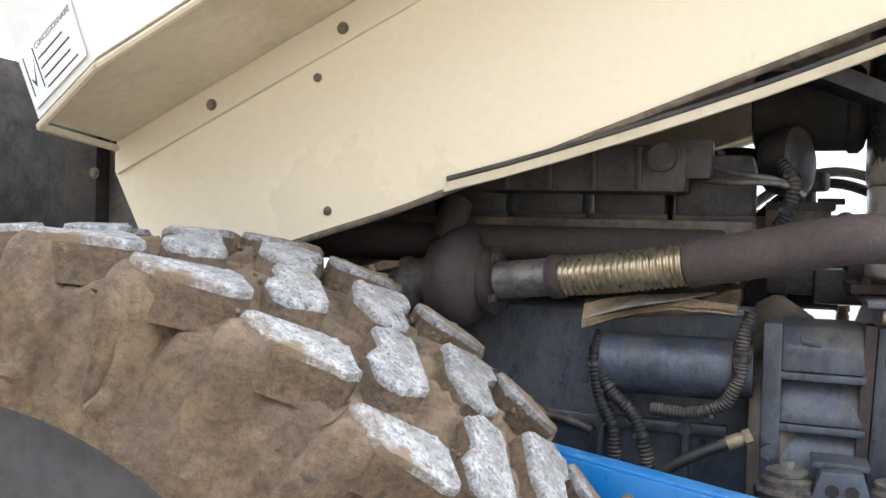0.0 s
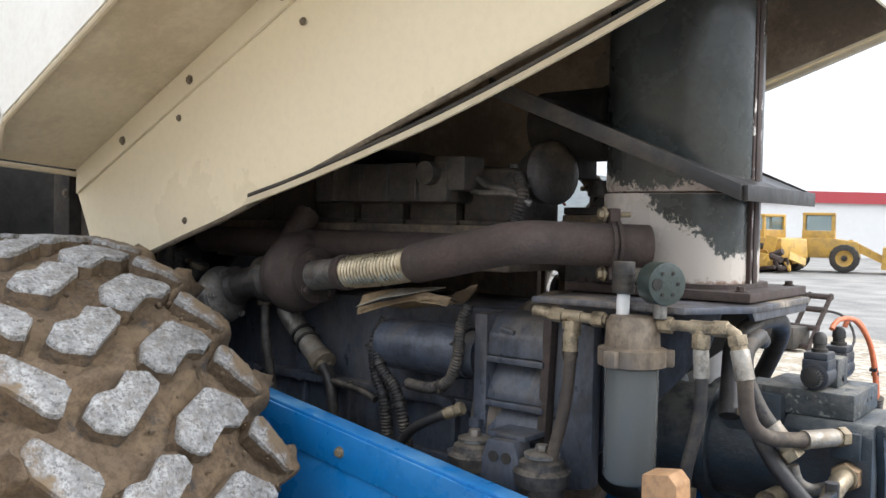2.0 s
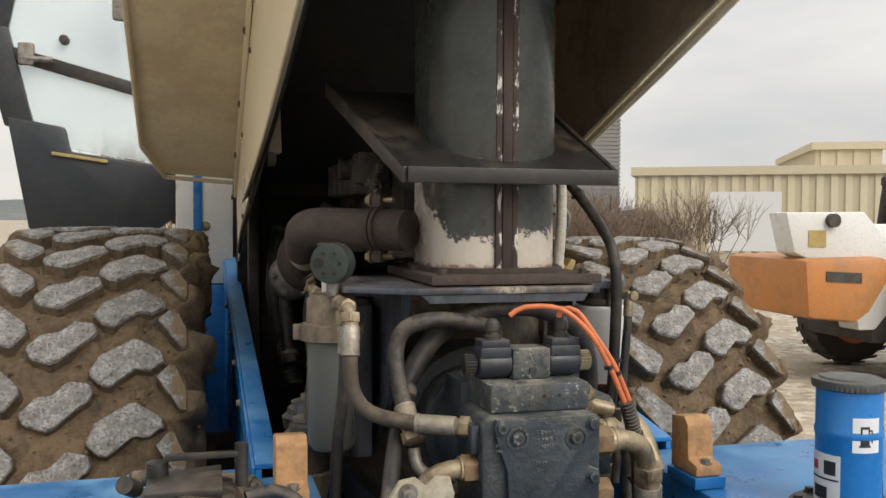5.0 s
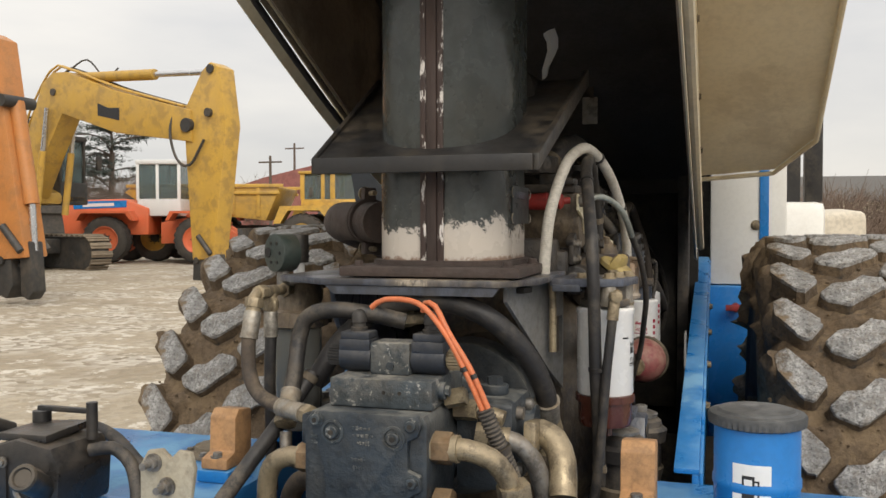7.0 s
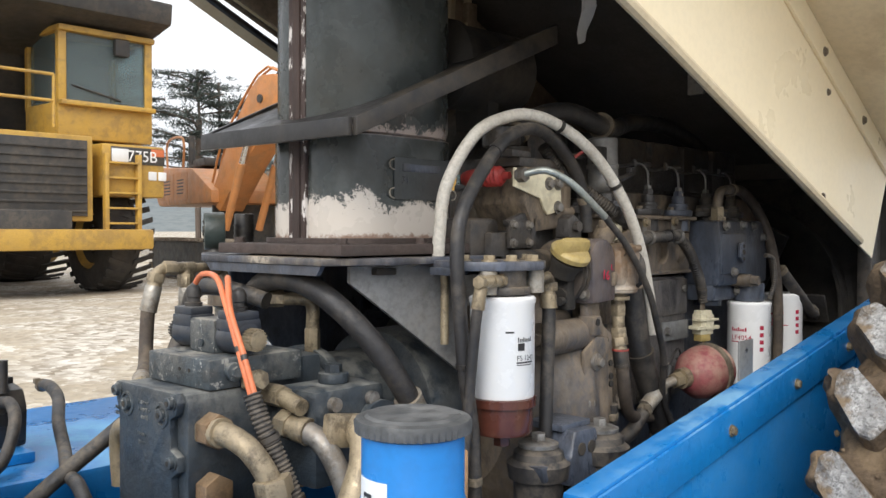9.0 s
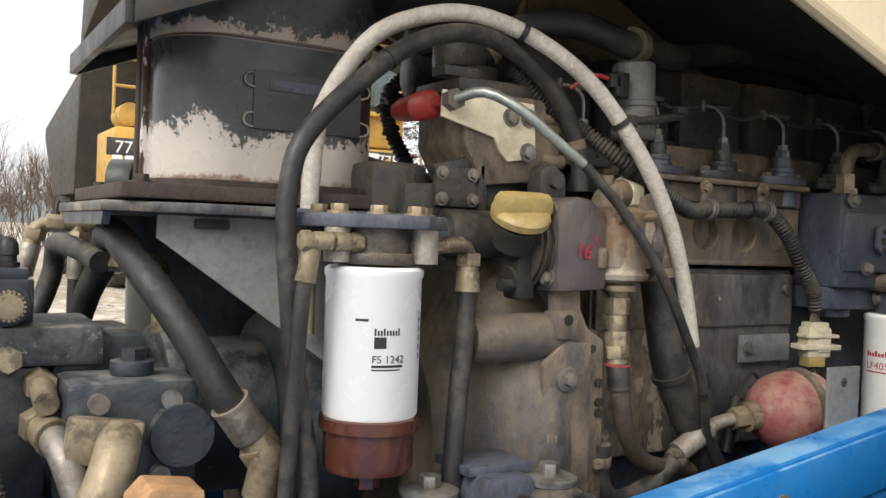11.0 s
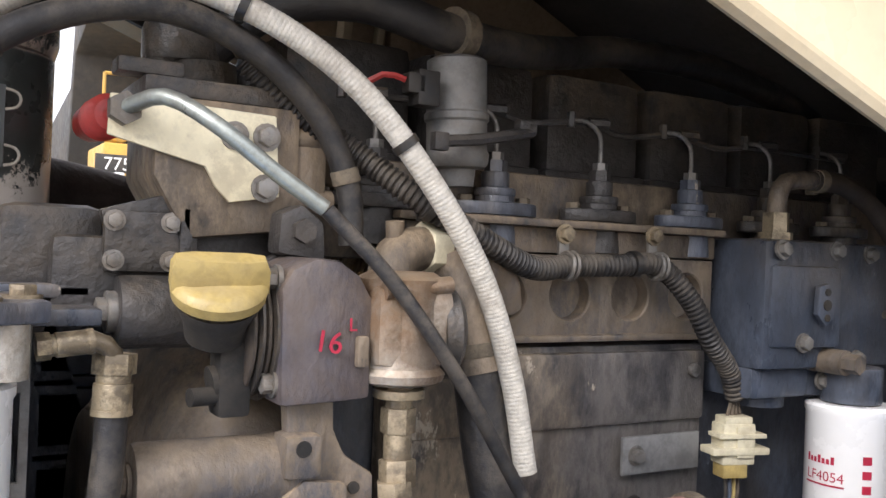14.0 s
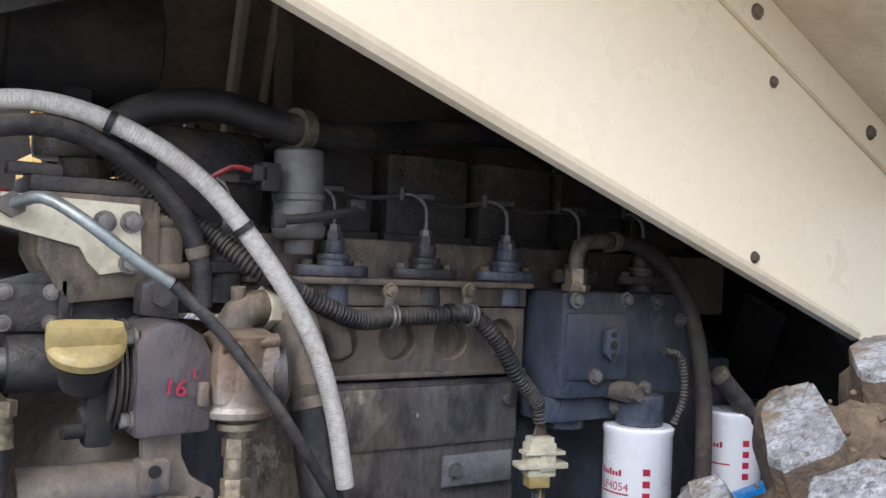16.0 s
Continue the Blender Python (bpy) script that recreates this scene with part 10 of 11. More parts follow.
def telehandler(o, d):
    o = at_ground(*o)
    e = thing("telehandler", o, "white telescopic handler with orange rims and a burnt roll cage", "telehandler")
    own = frame_of(o, d)
    W = lambda a, n, z: own(a, -n, z)
    for a in (-1.5, 1.6):
        for n in (-0.94, 0.94):
            far_wheel(e, W, a, n, 0.60, 0.42, Y_RED, 20)
    f = Form()
    block(f, W, (-2.3, -0.55, 0.45), (2.2, 0.55, 0.95), 0.05)
    part("frame", f, Y_BLACK, e)
    # engine hood between the wheels, falling towards the front
    f = Form()
    slab(f, W, [(-1.95, 1.52), (-1.45, 1.47), (-0.4, 1.29), (-0.17, 1.20), (-0.15, 0.76), (-1.25, 0.76), (-1.40, 1.05), (-1.62, 1.25), (-1.95, 1.42)], 0.45, 1.22, 0.06)
    hood = part("engine_hood", f, Y_WHITE, e, "white moulded engine hood")
    f = Form()
    slab(f, W, [(-0.14, 1.18), (0.30, 1.10), (0.15, 0.78), (-0.14, 0.78)], 0.5, 1.18, 0.03)
    part("side_grille", f, Y_BLACK, e)
    f = Form()
    f.tube([W(0.02, 1.2, 1.28), W(0.36, 1.2, 1.10), W(0.22, 1.2, 0.75)], 0.035, n=8, step=0.1)
    part("grab_bar", f, Y_WHITE, e)
    f = Form()
    slab(f, W, [(-1.32, 0.44), (0.22, 0.44), (0.24, 0.75), (-1.32, 0.75)], 0.8, 1.21, 0.02)
    part("red_band", f, ROOF_RED, e, "red side band")
    f = Form()
    slab(f, W, [(-0.70, 0.53), (-0.10, 0.53), (-0.10, 0.66), (-0.70, 0.66)], 1.212, 1.217, 0.0)
    part("maker_bar", f, LABEL, e, "plain white bar of a maker's mark")
    f = Form()
    slab(f, W, [(-0.99, 0.52), (-0.80, 0.52), (-0.79, 0.69), (-0.84, 0.64), (-0.95, 0.64), (-1.0, 0.69)], 1.212, 1.217, 0.0)
    part("maker_mark", f, LABEL, e, "plain white shape of a maker's mark")
    f = Form()
    slab(f, W, [(-0.72, 0.83), (-0.54, 0.83), (-0.54, 0.97), (-0.72, 0.97)], 1.222, 1.226, 0.0)
    part("warning_sticker", f, YCAP, hood)
    # long boom
    f = Form()
    slab(f, W, [(-2.4, 1.20), (3.65, 1.05), (3.60, 1.64), (-2.4, 1.69)], -0.25, 0.25, 0.03)
    boom = part("boom", f, Y_WHITE, e, "long white boom with dark lettering")
    yaw = math.degrees(math.atan2(d[1], d[0]))
    words("model_number", "T40170", 0.36, Matrix.Translation(W(1.15, 0.256, 1.25)) @ pose(0, 0, 0, 90, 0, yaw), INK, boom, "dark model number", 0.002)
    f = Form()
    slab(f, W, [(-1.2, 1.35), (-0.2, 1.33), (-0.2, 1.53), (-1.2, 1.54)], 0.252, 0.257, 0.0)
    part("maker_bar", f, INK, boom)
    f = Form()
    slab(f, W, [(-1.75, 1.36), (-1.42, 1.36), (-1.32, 1.60), (-1.48, 1.50), (-1.68, 1.50), (-1.85, 1.60)], 0.252, 0.257, 0.0)
    part("maker_mark", f, INK, boom, "plain dark shape of a maker's mark")
    f = Form()
    slab(f, W, [(3.6, 1.70), (3.95, 1.62), (4.45, 1.55), (4.55, 0.95), (4.6, 0.42), (4.2, 0.50), (4.1, 1.0), (3.65, 0.95)], -0.34, 0.34, 0.04)
    part("boom_head", f, Y_BLACK, boom, "black boom head with yellow stickers")
    for z0, z1 in ((0.62, 0.80), (0.86, 1.05)):
        f = Form()
        slab(f, W, [(4.22, z0), (4.46, z0), (4.44, z1), (4.20, z1)], 0.342, 0.347, 0.0)
        part("warning_sticker", f, YCAP, boom)
    f = Form()
    f.tube([W(2.7, 0.3, 1.75), W(2.7, 0.9, 1.55), W(2.7, 1.0, 1.38)], 0.025, n=8, step=0.2)
    f.ball(W(2.7, 1.02, 1.36), 0.14, (1, 0.6, 0.8))
    part("mirror", f, Y_BLACK, e)
    # rear bracket with its pin, counterweight, fenders
    f = Form()
    slab(f, W, [(-3.35, 1.80), (-2.45, 1.81), (-1.95, 1.28), (-1.95, 1.0), (-2.3, 0.6), (-2.5, 0.6), (-2.6, 1.1), (-3.25, 1.40)], 0.28, 0.6, 0.03)
    bracket = part("boom_bracket", f, Y_WHITE, e)
    f = Form()
    f.cyl(W(-2.84, 0.6, 1.72), W(-2.84, 0.66, 1.72), 0.07, n=18)
    part("pin", f, Y_BLACK, bracket)
    f = Form()
    slab(f, W, [(-3.1, 1.45), (-2.9, 1.45), (-2.9, 1.62), (-3.1, 1.62)], 0.602, 0.607, 0.0)
    part("warning_sticker", f, YCAP, bracket)
    f = Form()
    slab(f, W, [(-3.25, 1.34), (-2.35, 1.36), (-2.2, 1.25), (-2.5, 0.80), (-2.65, 0.70), (-3.2, 0.75)], -0.7, 0.78, 0.08)
    part("counterweight", f, Y_ORANGE, e, "orange rear counterweight")
    f = Form()
    slab(f, W, [(-3.02, 1.12), (-2.62, 1.10), (-2.62, 1.20), (-3.02, 1.22)], 0.77, 0.79, 0.0)
    part("slot", f, Y_BLACK, e)
    for a in (-1.5, 1.6):
        f = Form()
        slab(f, W, [(a - 0.66, 1.02), (a - 0.46, 1.19), (a - 0.1, 1.27), (a + 0.25, 1.22), (a + 0.45, 1.08), (a + 0.40, 1.05), (a + 0.22, 1.17), (a - 0.1, 1.22), (a - 0.43, 1.14), (a - 0.62, 0.99)], 0.68, 1.16, 0.0)
        part("fender", f, Y_BLACK, e)
    # burnt cab frame on the far side
    for n in (-1.05, -0.45):
        for (a0, z0), (a1, z1) in (((-1.03, 1.0), (-0.86, 2.2)), ((-0.47, 1.0), (-0.30, 2.24)), ((0.52, 1.2), (0.28, 2.24)), ((1.42, 1.4), (1.0, 2.24))):
            f = Form()
            f.cyl(W(a0, n, z0), W(a1, n, z1), 0.055, n=8)
            part("cage_post", f, RUST, e)
        f = Form()
        f.tube([W(-0.88, n, 2.16), W(-0.8, n, 2.27), W(0.0, n, 2.31), W(0.9, n, 2.30), W(1.04, n, 2.2)], 0.06, n=8, step=0.2)
        part("cage_rail", f, RUST, e)
    f = Form()
    slab(f, W, [(-0.85, 2.26), (0.98, 2.28), (0.98, 2.33), (-0.85, 2.31)], -1.05, -0.45, 0.01)
    part("cage_roof", f, RUST, e, "burnt rusty roof plate")
    f = Form()
    block(f, W, (-1.0, -1.1, 0.6), (1.2, -0.4, 1.55), 0.05)
    part("cab_tub", f, Y_BLACK, e)
    f = Form()
    block(f, W, (-0.9, -0.9, 1.5), (-0.45, -0.5, 1.95), 0.08)
    part("seat", f, RUST, e)
    return e


telehandler((-6.2, 8.475), (0.05, 0.998))


def small_loader(o, d, label, h=2.6):
    o = at_ground(*o)
    e = thing("old_loader", o, label, "loader", "old yellow machines at the fence")
    W = frame_of(o, d)
    for a in (-1.0, 1.0):
        for b in (-0.8, 0.8):
            far_wheel(e, W, a, b, 0.6, 0.45, Y_YELLOW, 14)
    f = Form()
    slab(f, W, [(-1.9, 0.6), (1.6, 0.6), (1.5, 1.3), (0.3, 1.45), (-1.8, 1.4)], -0.7, 0.7, 0.05)
    part("body", f, Y_YELLOW, e)
    f = Form()
    block(f, W, (-0.7, -0.6, 1.3), (0.6, 0.6, 1.75), 0.02)
    cab = part("cab", f, Y_YELLOW, e)
    f = Form()
    block(f, W, (-0.7, -0.6, h), (0.6, 0.6, h + 0.12), 0.04)
    part("cab_roof", f, Y_YELLOW, cab)
    for a in (-0.62, 0.52):
        for b in (-0.54, 0.54):
            f = Form()
            block(f, W, (a - 0.06, b - 0.05, 1.3), (a + 0.06, b + 0.05, h), 0.01)
            part("cab_pillar", f, Y_YELLOW, cab)
    f = Form()
    block(f, W, (-0.6, -0.52, 1.76), (0.5, 0.52, h), 0.0)
    part("cab_glass", f, CAB_GLASS, cab)
    for b in (-0.5, 0.5):
        f = Form()
        slab(f, W, [(0.8, 1.2), (1.2, 1.4), (2.7, 0.6), (2.5, 0.4)], b - 0.07, b + 0.07, 0.0)
        part("loader_arm", f, Y_YELLOW, e)
    f = Form()
    slab(f, W, [(2.4, 0.2), (3.2, 0.15), (2.7, 0.4), (2.6, 1.1), (2.45, 1.1)], -1.0, 1.0, 0.0)
    part("bucket", f, Y_YELLOW, e)
    return e


small_loader((-16.9, 33.6), (0.9, 0.35), "old yellow loader with a square cab", 3.0)
small_loader((-14.3, 36.9), (0.85, -0.4), "old yellow machine half hidden by scrap", 2.0)
small_loader((-12.2, 37.3), (-0.8, 0.45), "old yellow roller with an open canopy", 2.3)
small_loader((-10.2, 38.6), (0.9, 0.2), "old yellow loader at the end of the row", 2.4)


def scrap_heap():
    rng = random.Random(31)

    def spot():
        u = rng.random()
        x, y = -17.5 + 6.5 * u + rng.gauss(0, 0.4), 33.0 + 3.0 * u + rng.gauss(0, 0.6)
        return x, y, ground_z(x, y)

    f = Form()
    for _ in range(70):
        x, y, z = spot()
        a = Vector((x, y, z + rng.uniform(0.1, 0.9)))
        b = a + Vector((rng.gauss(0, 0.7), rng.gauss(0, 0.4), rng.gauss(0.1, 0.35)))
        b.z = max(b.z, z + 0.05)
        f.tube([a, (a + b) / 2 + Vector((0, 0, rng.uniform(-0.1, 0.25))), b], rng.uniform(0.05, 0.15), n=6, step=0.3, flat=rng.uniform(0.4, 1.2))
    for _ in range(45):
        x, y, z = spot()
        f.box((x, y, z + rng.uniform(0.1, 1.2)), (rng.uniform(0.3, 0.9), rng.uniform(0.03, 0.10), rng.uniform(0.15, 0.55)), rot=(rng.gauss(0, 25), rng.gauss(0, 30), rng.uniform(0, 180)), bev=0.0)
    solid("scrap_parts", f, Y_YELLOW, "heap of broken yellow machine parts on the ground", "scrap", kind="stuff")
    f = Form()
    for _ in range(70):
        x, y, z = spot()
        a = Vector((x, y, z + rng.uniform(0.05, 0.7)))
        b = a + Vector((rng.gauss(0, 0.6), rng.gauss(0, 0.4), rng.gauss(0, 0.25)))
        b.z = max(b.z, z + 0.05)
        f.cyl(a, b, rng.uniform(0.04, 0.14), n=8)
    for _ in range(26):
        x, y, z = spot()
        d = Vector((rng.gauss(0, 1), rng.gauss(0, 1), rng.gauss(0, 0.4))).normalized()
        c = Vector((x, y, z + rng.uniform(0.25, 0.45)))
        f.ring(c, d, 0.28, 0.11, n=18, m=8)
    solid("rusty_scrap", f, RUST, "rusty scrap metal and old tyres among yellow parts", "scrap", kind="stuff")


scrap_heap()


def building(name, label, a, b, depth, h, wall, roof, band, ribs=0.0, windows=0):
    """A hall: front wall from a to b, going back from the yard by depth."""
    a, b = Vector((*a, 0)), Vector((*b, 0))
    d = (b - a).normalized()
    s = Vector((-d.y, d.x, 0))
    if s.dot(-a) > 0:
        s = -s
    t = thing(name, at_ground(a.x, a.y), label, "building")
    W = lambda u, v, z: a + d * u + s * v + Vector((0, 0, z))
    n = (b - a).length
    f = Form()
    f.prism([W(0, 0, -0.5), W(n, 0, -0.5), W(n, depth, -0.5), W(0, depth, -0.5)], (0, 0, h + 0.5), 0.0)
    w = part("wall", f, wall, t)
    f = Form()
    f.prism([W(-0.2, -0.2, h - band), W(n + 0.2, -0.2, h - band), W(n + 0.2, depth + 0.2, h - band), W(-0.2, depth + 0.2, h - band)], (0, 0, band + 0.1), 0.0)
    part("roof", f, roof, t)
    if ribs:
        f = Form()
        k = int(n / ribs)
        for i in range(k):
            u = (i + 0.5) * n / k
            f.prism([W(u - ribs * 0.25, -0.06, 0), W(u + ribs * 0.25, -0.06, 0), W(u + ribs * 0.25, 0.05, 0), W(u - ribs * 0.25, 0.05, 0)], (0, 0, h - band), 0.0)
        part("cladding_ribs", f, wall, w)
    for i in range(windows):
        u = n * (i + 0.5) / windows
        f = Form()
        f.prism([W(u - 1.6, -0.07, 0.1), W(u + 1.6, -0.07, 0.1), W(u + 1.6, -0.07, 2.9), W(u - 1.6, -0.07, 2.9)], s * 0.05)
        part("gate", f, LABEL, t)
    return t


building("warehouse", "long beige clad warehouse", (-37.5, 20.0), (-26.7, 37.3), 18, 4.0, CLAD_BEIGE, CLAD_BEIGE, 0.3, 0.6, 2)
building("warehouse", "taller beige end block of a warehouse", (-34.6, 28.0), (-33.2, 30.6), 12, 5.2, CLAD_BEIGE, CLAD_BEIGE, 0.25, 0.6)
building("workshop", "white workshop with a broad red roof band", (-19.4, 55.3), (2.0, 76.1), 20, 3.9, Y_WHITE, ROOF_RED, 0.65, 0.0)
tower = building("tower_block", "tall dark grey building clad in horizontal siding", (-61.8, 18.65), (-61.2, 31.0), 10.5, 13.4, CLAD_GREY, CLAD_GREY, 0.3, 0.0)
f = Form()
for i in range(42):
    f.prism([(-61.85, 18.59, 0.2 + 0.31 * i), (-61.15, 31.06, 0.2 + 0.31 * i), (-71.69, 31.57, 0.2 + 0.31 * i), (-72.34, 19.10, 0.2 + 0.31 * i)], (0, 0, 0.17), 0.0)
tagged(part("siding", f, CLAD_GREY, tower), kind="stuff")
f = Form()
f.prism([(-66.6 + 1.9 * math.sin(k * math.tau / 6), 18.60, 8.9 + 2.1 * math.cos(k * math.tau / 6)) for k in range(6)], (-0.01, 0.24, 0), 0.0)
part("sign_panel", f, CLAD_BEIGE, tower, "pale tan hexagonal sign panel")
f = Form()
f.cyl((-62.0, 18.7, 13.4), (-62.0, 18.7, 14.1), 0.05, n=8)
f.box((-62.0, 18.6, 14.1), (0.4, 0.5, 0.25), bev=0.03)
part("floodlight", f, Y_BLACK, tower)
building("depot", "long low depot with a dark roof", (-90.0, -6.0), (-93.5, 30.0), 20, 5.9, CLAD_BEIGE, CLAD_GREY, 2.4, 0.0)
shed = building("shed", "long brick-red shed with a dull red hipped roof", (-69.5, -41.0), (-73.0, -20.0), 14, 4.7, SHED_RED, SHED_RED, 0.3, 0.0)
f = Form()
f.prism([(-69.6, -41.4, 4.8), (-70.0, -38.5, 5.7), (-70.8, -34.2, 6.7), (-71.5, -29.8, 6.7), (-72.4, -24.0, 6.0), (-73.1, -19.7, 4.8)], (-13.0, -2.6, 0), 0.0)
part("hipped_roof", f, SHED_RED, shed)
for y in (-37.0, -33.0, -29.0, -25.0):
    f = Form()
    f.box((-69.4 - 0.167 * (y + 41.0), y, 1.9), (0.12, 1.1, 2.2))
    part("dark_window", f, Y_BLACK, shed)
building("shed", "dark pipe store behind the machines", (-22.0, -34.0), (-34.0, -26.0), 6, 2.6, Y_BLACK, Y_BLACK, 0.6, 0.0)


def evergreen(x, y, h, w, seed, label):
    rng = random.Random(seed)
    o = at_ground(x, y)
    t = thing("tree", o, label, "tree")
    f = Form()
    f.tube([o, o + Vector((0.1, 0.1, h * 0.4)), o + Vector((0, 0.1, h * 0.7))], 0.15, n=8, step=0.5)
    f.tube([o + Vector((0, 0.1, h * 0.7)), o + Vector((0.1, 0.1, h * 0.96))], 0.07, n=6, step=0.5)
    tips = []
    for k in range(34):
        z = h * (0.26 + 0.70 * (k // 2) / 17 + rng.uniform(-0.01, 0.01))
        a = rng.uniform(0, math.tau)
        r = w * (1.05 - 0.72 * (z / h) ** 1.8) * rng.uniform(0.5, 1.15)
        p = o + Vector((0, 0, z))
        q = p + Vector((r * math.cos(a), r * math.sin(a), r * rng.uniform(0.05, 0.30)))
        f.tube([p, p.lerp(q, 0.5) + Vector((0, 0, 0.15)), q], 0.045, n=5, step=0.6)
        tips.append((p, q))
    part("trunk", f, BARK, t)
    vs, fs = [], []
    for p, q in tips:
        for _ in range(9):
            u = 1.05 * rng.random() ** 0.55
            k = p.lerp(q, u) + Vector((rng.gauss(0, 0.30), rng.gauss(0, 0.30), rng.uniform(-0.02, 0.12)))
            size = rng.uniform(0.16, 0.42)
            for _ in range(34):
                c = k + Vector((rng.gauss(0, size), rng.gauss(0, size), rng.gauss(0, 0.055)))
                e = Vector((rng.uniform(-1, 1), rng.uniform(-1, 1), rng.uniform(-0.2, 0.6))).normalized() * rng.uniform(0.08, 0.20)
                g = e.cross(Vector((rng.uniform(-0.8, 0.8), rng.uniform(-0.8, 0.8), 1))).normalized() * rng.uniform(0.012, 0.035)
                i = len(vs)
                vs += [c - e, c + g, c + e, c - g]
                fs.append((i, i + 1, i + 2, i + 3))
    me = bpy.data.meshes.new("crown")
    me.from_pydata(vs, [], fs)
    me.materials.append(LEAF)
    ob = new("crown", me)
    ob.parent = t
    ob.matrix_parent_inverse = Matrix.Translation(-o)
    return t


for i, (x, y, h, w) in enumerate(((-26.5, -41.0, 9.6, 4.2), (-21.5, -42.5, 9.4, 4.0), (-27.5, -36.5, 8.4, 3.2), (-23.0, -37.5, 9.4, 3.6), (-41.0, -32.5, 7.6, 3.6), (-37.5, -34.0, 7.2, 3.2), (-17.0, -44.0, 8.8, 3.8))):
    evergreen(x, y, h, w, 40 + i, "dark spreading cedar with gaps between its layers")


def bare_thicket(x0, x1, y0, y1, count, h, seed, label):
    """Leafless shrubs: bundles of thin forking twigs."""
    rng = random.Random(seed)
    vs, fs = [], []

    def stick(p, q, r):
        d = (q - p).normalized()
        s = d.orthogonal().normalized()
        u = d.cross(s)
        i = len(vs)
        for c, k in ((p, r), (q, r * 0.5)):
            vs.extend((c + s * k, c - s * k * 0.5 + u * k * 0.87, c - s * k * 0.5 - u * k * 0.87))
        fs.extend(((i, i + 1, i + 4, i + 3), (i + 1, i + 2, i + 5, i + 4), (i + 2, i, i + 3, i + 5)))

    for _ in range(count):
        x, y = rng.uniform(x0, x1), rng.uniform(y0, y1)
        base = at_ground(x, y)
        hh = h * rng.uniform(0.5, 1.1)
        for _ in range(7):
            a = base + Vector((rng.gauss(0, 0.2), rng.gauss(0, 0.2), 0))
            b = a + Vector((rng.gauss(0, 0.35), rng.gauss(0, 0.35), hh * rng.uniform(0.4, 0.6)))
            stick(a, b, 0.022)
            for _ in range(5):
                c = b + Vector((rng.gauss(0, 0.4), rng.gauss(0, 0.4), hh * rng.uniform(0.15, 0.45)))
                stick(b, c, 0.012)
                for _ in range(3):
                    stick(b.lerp(c, rng.uniform(0.4, 1)), c + Vector((rng.gauss(0, 0.25), rng.gauss(0, 0.25), rng.uniform(0, 0.4))), 0.007)
    me = bpy.data.meshes.new("thicket")
    me.from_pydata(vs, [], fs)
    me.materials.append(TWIG)
    return tagged(new("thicket", me), label, "shrubs", kind="stuff")


bare_thicket(-34, -22, 3.0, 16.0, 150, 2.6, 3, "leafless brown shrubs along the yard's edge")
bare_thicket(-40, -34, -34, -22, 90, 3.6, 4, "leafless brown shrubs behind the machines")
bare_thicket(-75, -62, -9, 3, 70, 7.0, 9, "bare winter trees far beyond the yard")
bare_thicket(-6, 9, -46, -38, 60, 5.0, 6, "bare winter trees beyond the yard")


def concrete_block():
    f = Form()
    f.box((-12.2, 1.75, 0.8), (1.0, 1.25, 1.75), rot=(2, 3, 10), bev=0.12, seg=3)
    solid("stone_block", f, mat("pale_rough_stone", (0.62, 0.56, 0.46), (0.48, 0.42, 0.33), rough=0.95, scale=2.5, bump=0.8, grain=14), "large pale rough stone block on the yard", "stone block")


concrete_block()


def utility_pole(x, y, h):
    o = at_ground(x, y)
    t = thing("utility_pole", o, "thin grey utility pole with a cross arm", "pole")
    f = Form()
    f.cyl(o, o + Vector((0, 0, h)), 0.16, 0.1, n=8)
    part("mast", f, BARK, t)
    f = Form()
    f.box(o + Vector((0, 0, h - 0.5)), (0.12, 2.0, 0.12), bev=0.0)
    part("cross_arm", f, BARK, t)


utility_pole(-61.2, -33.2, 6.6)
utility_pole(-76.0, -38.5, 9.0)


def marker_post():
    f = Form()
    o = at_ground(-24.5, 7.65)
    f.cyl(o, o + Vector((0, 0, 2.1)), 0.05, n=10)
    solid("marker_post", f, Y_RED, "thin orange-red marker post by the shrubs", "post")


marker_post()


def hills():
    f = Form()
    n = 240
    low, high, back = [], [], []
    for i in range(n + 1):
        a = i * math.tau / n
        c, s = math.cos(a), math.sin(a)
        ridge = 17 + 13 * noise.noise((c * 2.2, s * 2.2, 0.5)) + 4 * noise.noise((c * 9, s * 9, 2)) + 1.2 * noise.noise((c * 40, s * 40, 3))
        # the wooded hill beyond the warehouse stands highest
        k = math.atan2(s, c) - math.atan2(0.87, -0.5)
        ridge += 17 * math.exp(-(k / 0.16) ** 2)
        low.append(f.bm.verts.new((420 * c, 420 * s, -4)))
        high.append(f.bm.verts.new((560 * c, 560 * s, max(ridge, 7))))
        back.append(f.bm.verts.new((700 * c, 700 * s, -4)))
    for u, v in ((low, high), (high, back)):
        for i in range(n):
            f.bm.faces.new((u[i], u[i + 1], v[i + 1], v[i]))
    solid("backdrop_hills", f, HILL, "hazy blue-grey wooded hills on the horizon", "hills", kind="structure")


hills()


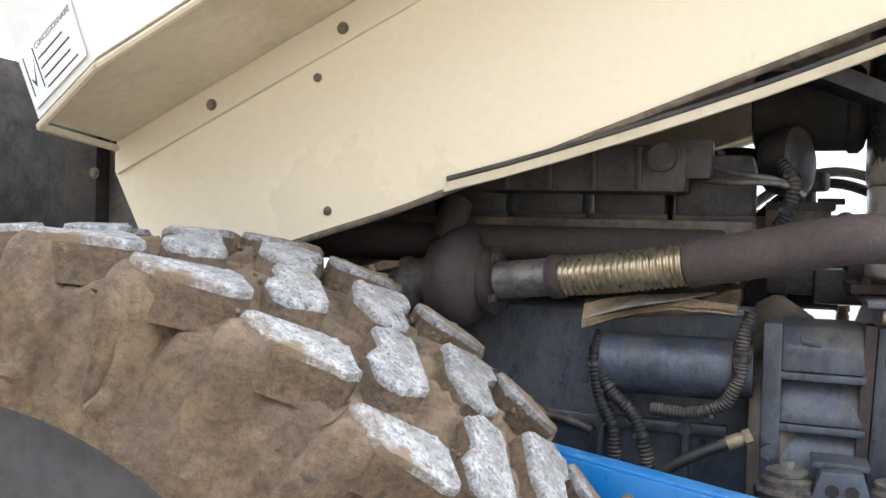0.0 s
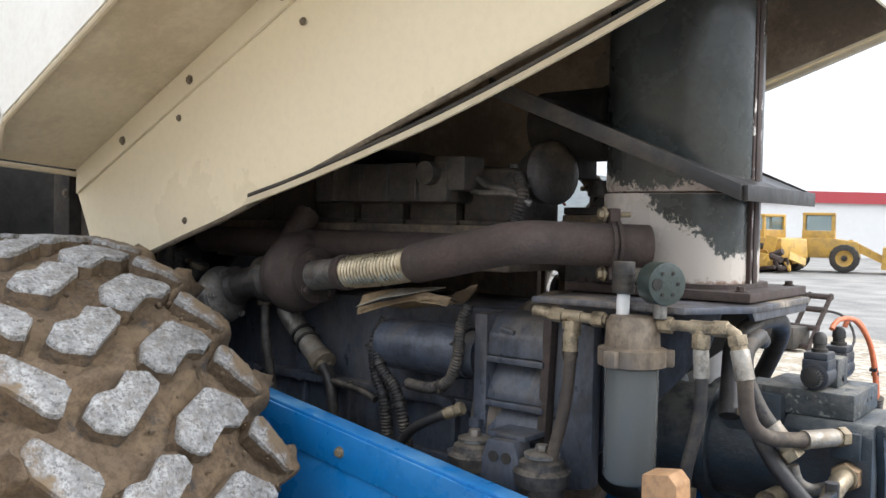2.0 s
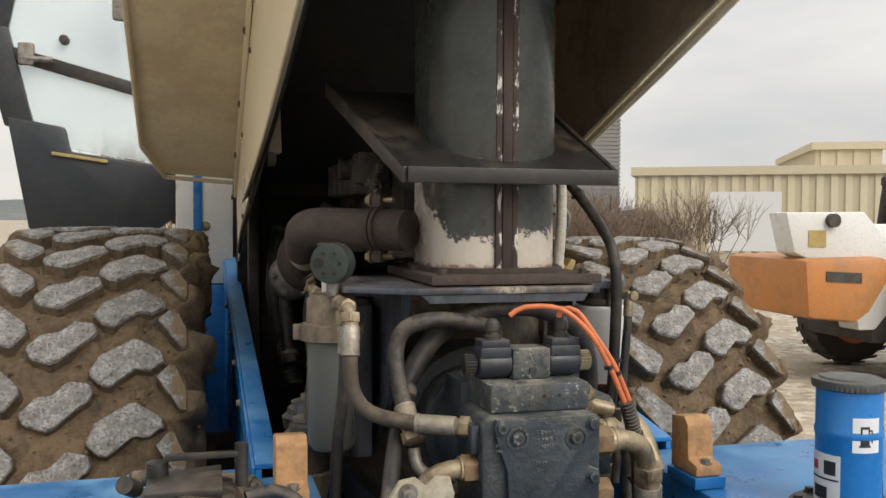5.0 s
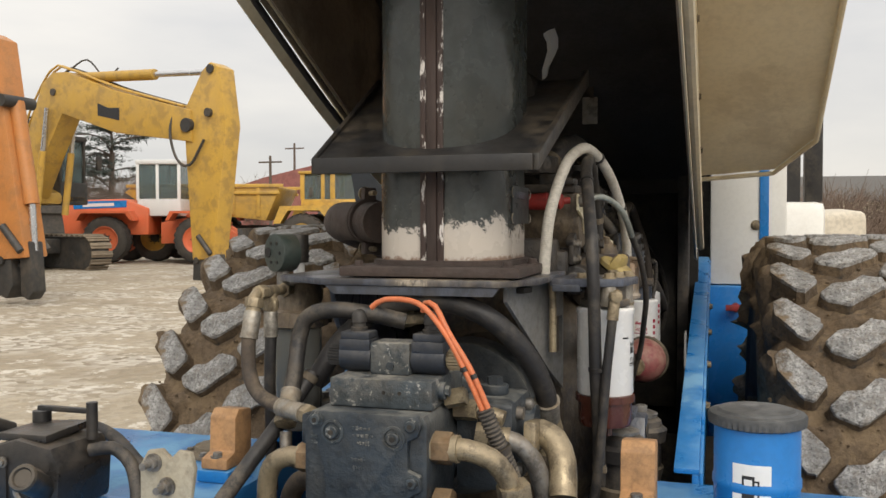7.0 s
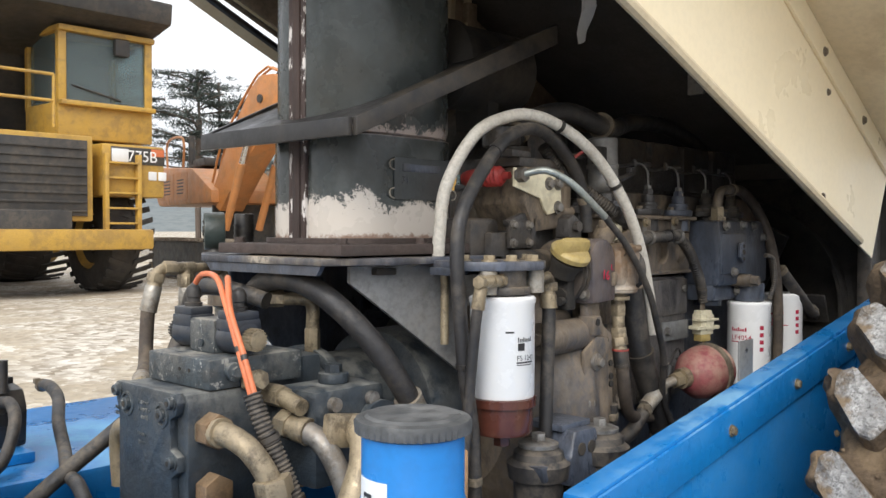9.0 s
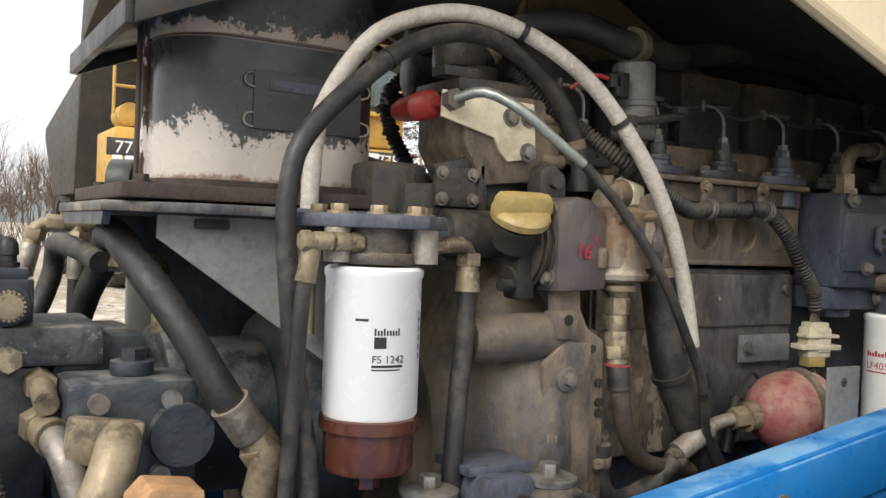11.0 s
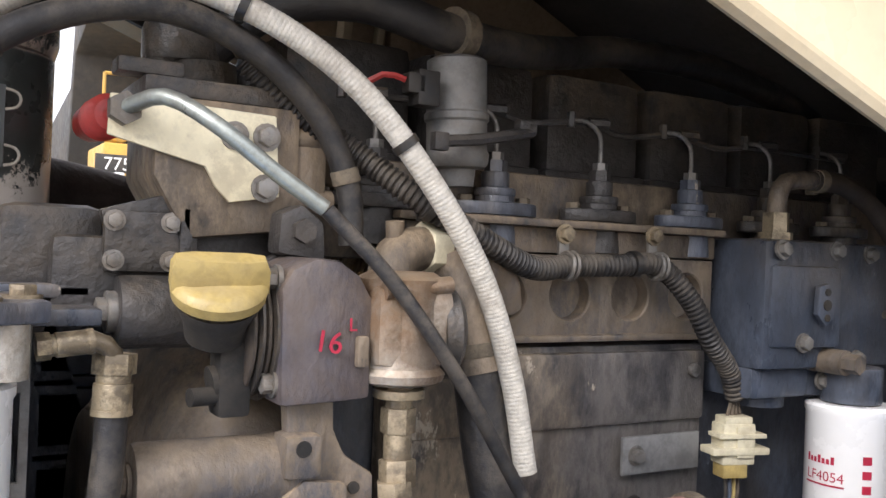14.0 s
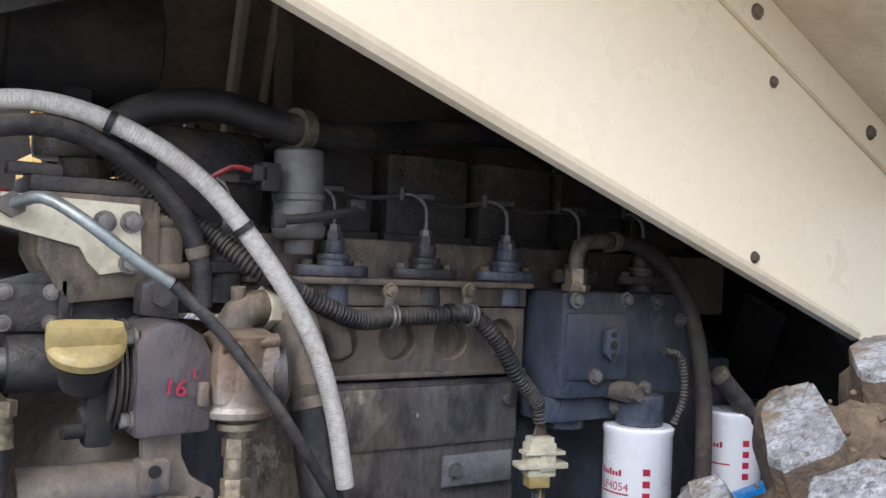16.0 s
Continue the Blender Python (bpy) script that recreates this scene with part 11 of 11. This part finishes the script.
# ---- loose things on the gravel ----
def fork_attachment(x, y):
    o = at_ground(x, y)
    t = thing("fork_attachment", o, "rusty dark fork carriage dropped on the gravel with raised tines", "fork attachment")
    W = frame_of(o, (0.35, 0.94))
    lean = lambda a, h, n=0.0: W(a + h * 0.55, n, h * 0.83)
    for h in (0.08, 0.40, 0.72, 0.95):
        f = Form()
        f.cyl(lean(0, h, -0.75), lean(0, h, 0.75), 0.045, n=8)
        part("cross_bar", f, RUST, t)
    for n in (-0.72, -0.36, 0.0, 0.36, 0.72):
        f = Form()
        f.cyl(lean(0, 0.02, n), lean(0, 1.0, n), 0.035, n=8)
        part("upright", f, RUST, t)
    f = Form()
    block(f, W, (-0.15, -0.6, 0.02), (0.25, 0.6, 0.35), 0.04)
    part("base_block", f, Y_BLACK, t)
    for n in (0.55, 0.85):
        f = Form()
        f.prism([W(0.05, n, 0.10), W(-0.15, n, 0.12), W(-0.85, n + 0.25, 0.86), W(-0.82, n + 0.25, 0.89), W(-0.1, n, 0.20), W(0.05, n, 0.28)], W(0, 0.09, 0) - W(0, 0, 0), 0.01)
        part("tine", f, RUST, t)
    f = Form()
    f.tube([W(0.5, -0.5, 0.6), W(0.75, -0.8, 0.5), W(0.8, -0.95, 0.2), W(0.6, -1.0, 0.03), W(0.3, -1.0, 0.03)], 0.02, n=8, step=0.08)
    part("hose", f, RUBBER, t)
    return t


fork_attachment(-3.62, 12.2)


def broken_casing(x, y):
    o = at_ground(x, y)
    t = thing("broken_casing", o, "broken pale grey casing lying on the gravel", "scrap part")
    W = frame_of(o, (0.9, 0.4))
    f = Form()
    slab(f, W, [(-0.22, 0.0), (0.25, 0.0), (0.20, 0.10), (0.05, 0.20), (-0.08, 0.28), (-0.20, 0.16)], -0.15, 0.15, 0.03)
    part("shell", f, STEEL, t)
    f = Form()
    f.cyl(W(0.05, -0.2, 0.12), W(0.05, 0.2, 0.12), 0.09, n=14)
    part("bore", f, Y_BLACK, t)
    f = Form()
    f.tube([W(0.2, 0, 0.02), W(0.4, 0.1, 0.03), W(0.55, 0.0, 0.03)], 0.025, n=8)
    part("strap", f, RUBBER, t)
    return t


broken_casing(-4.5, 10.2)
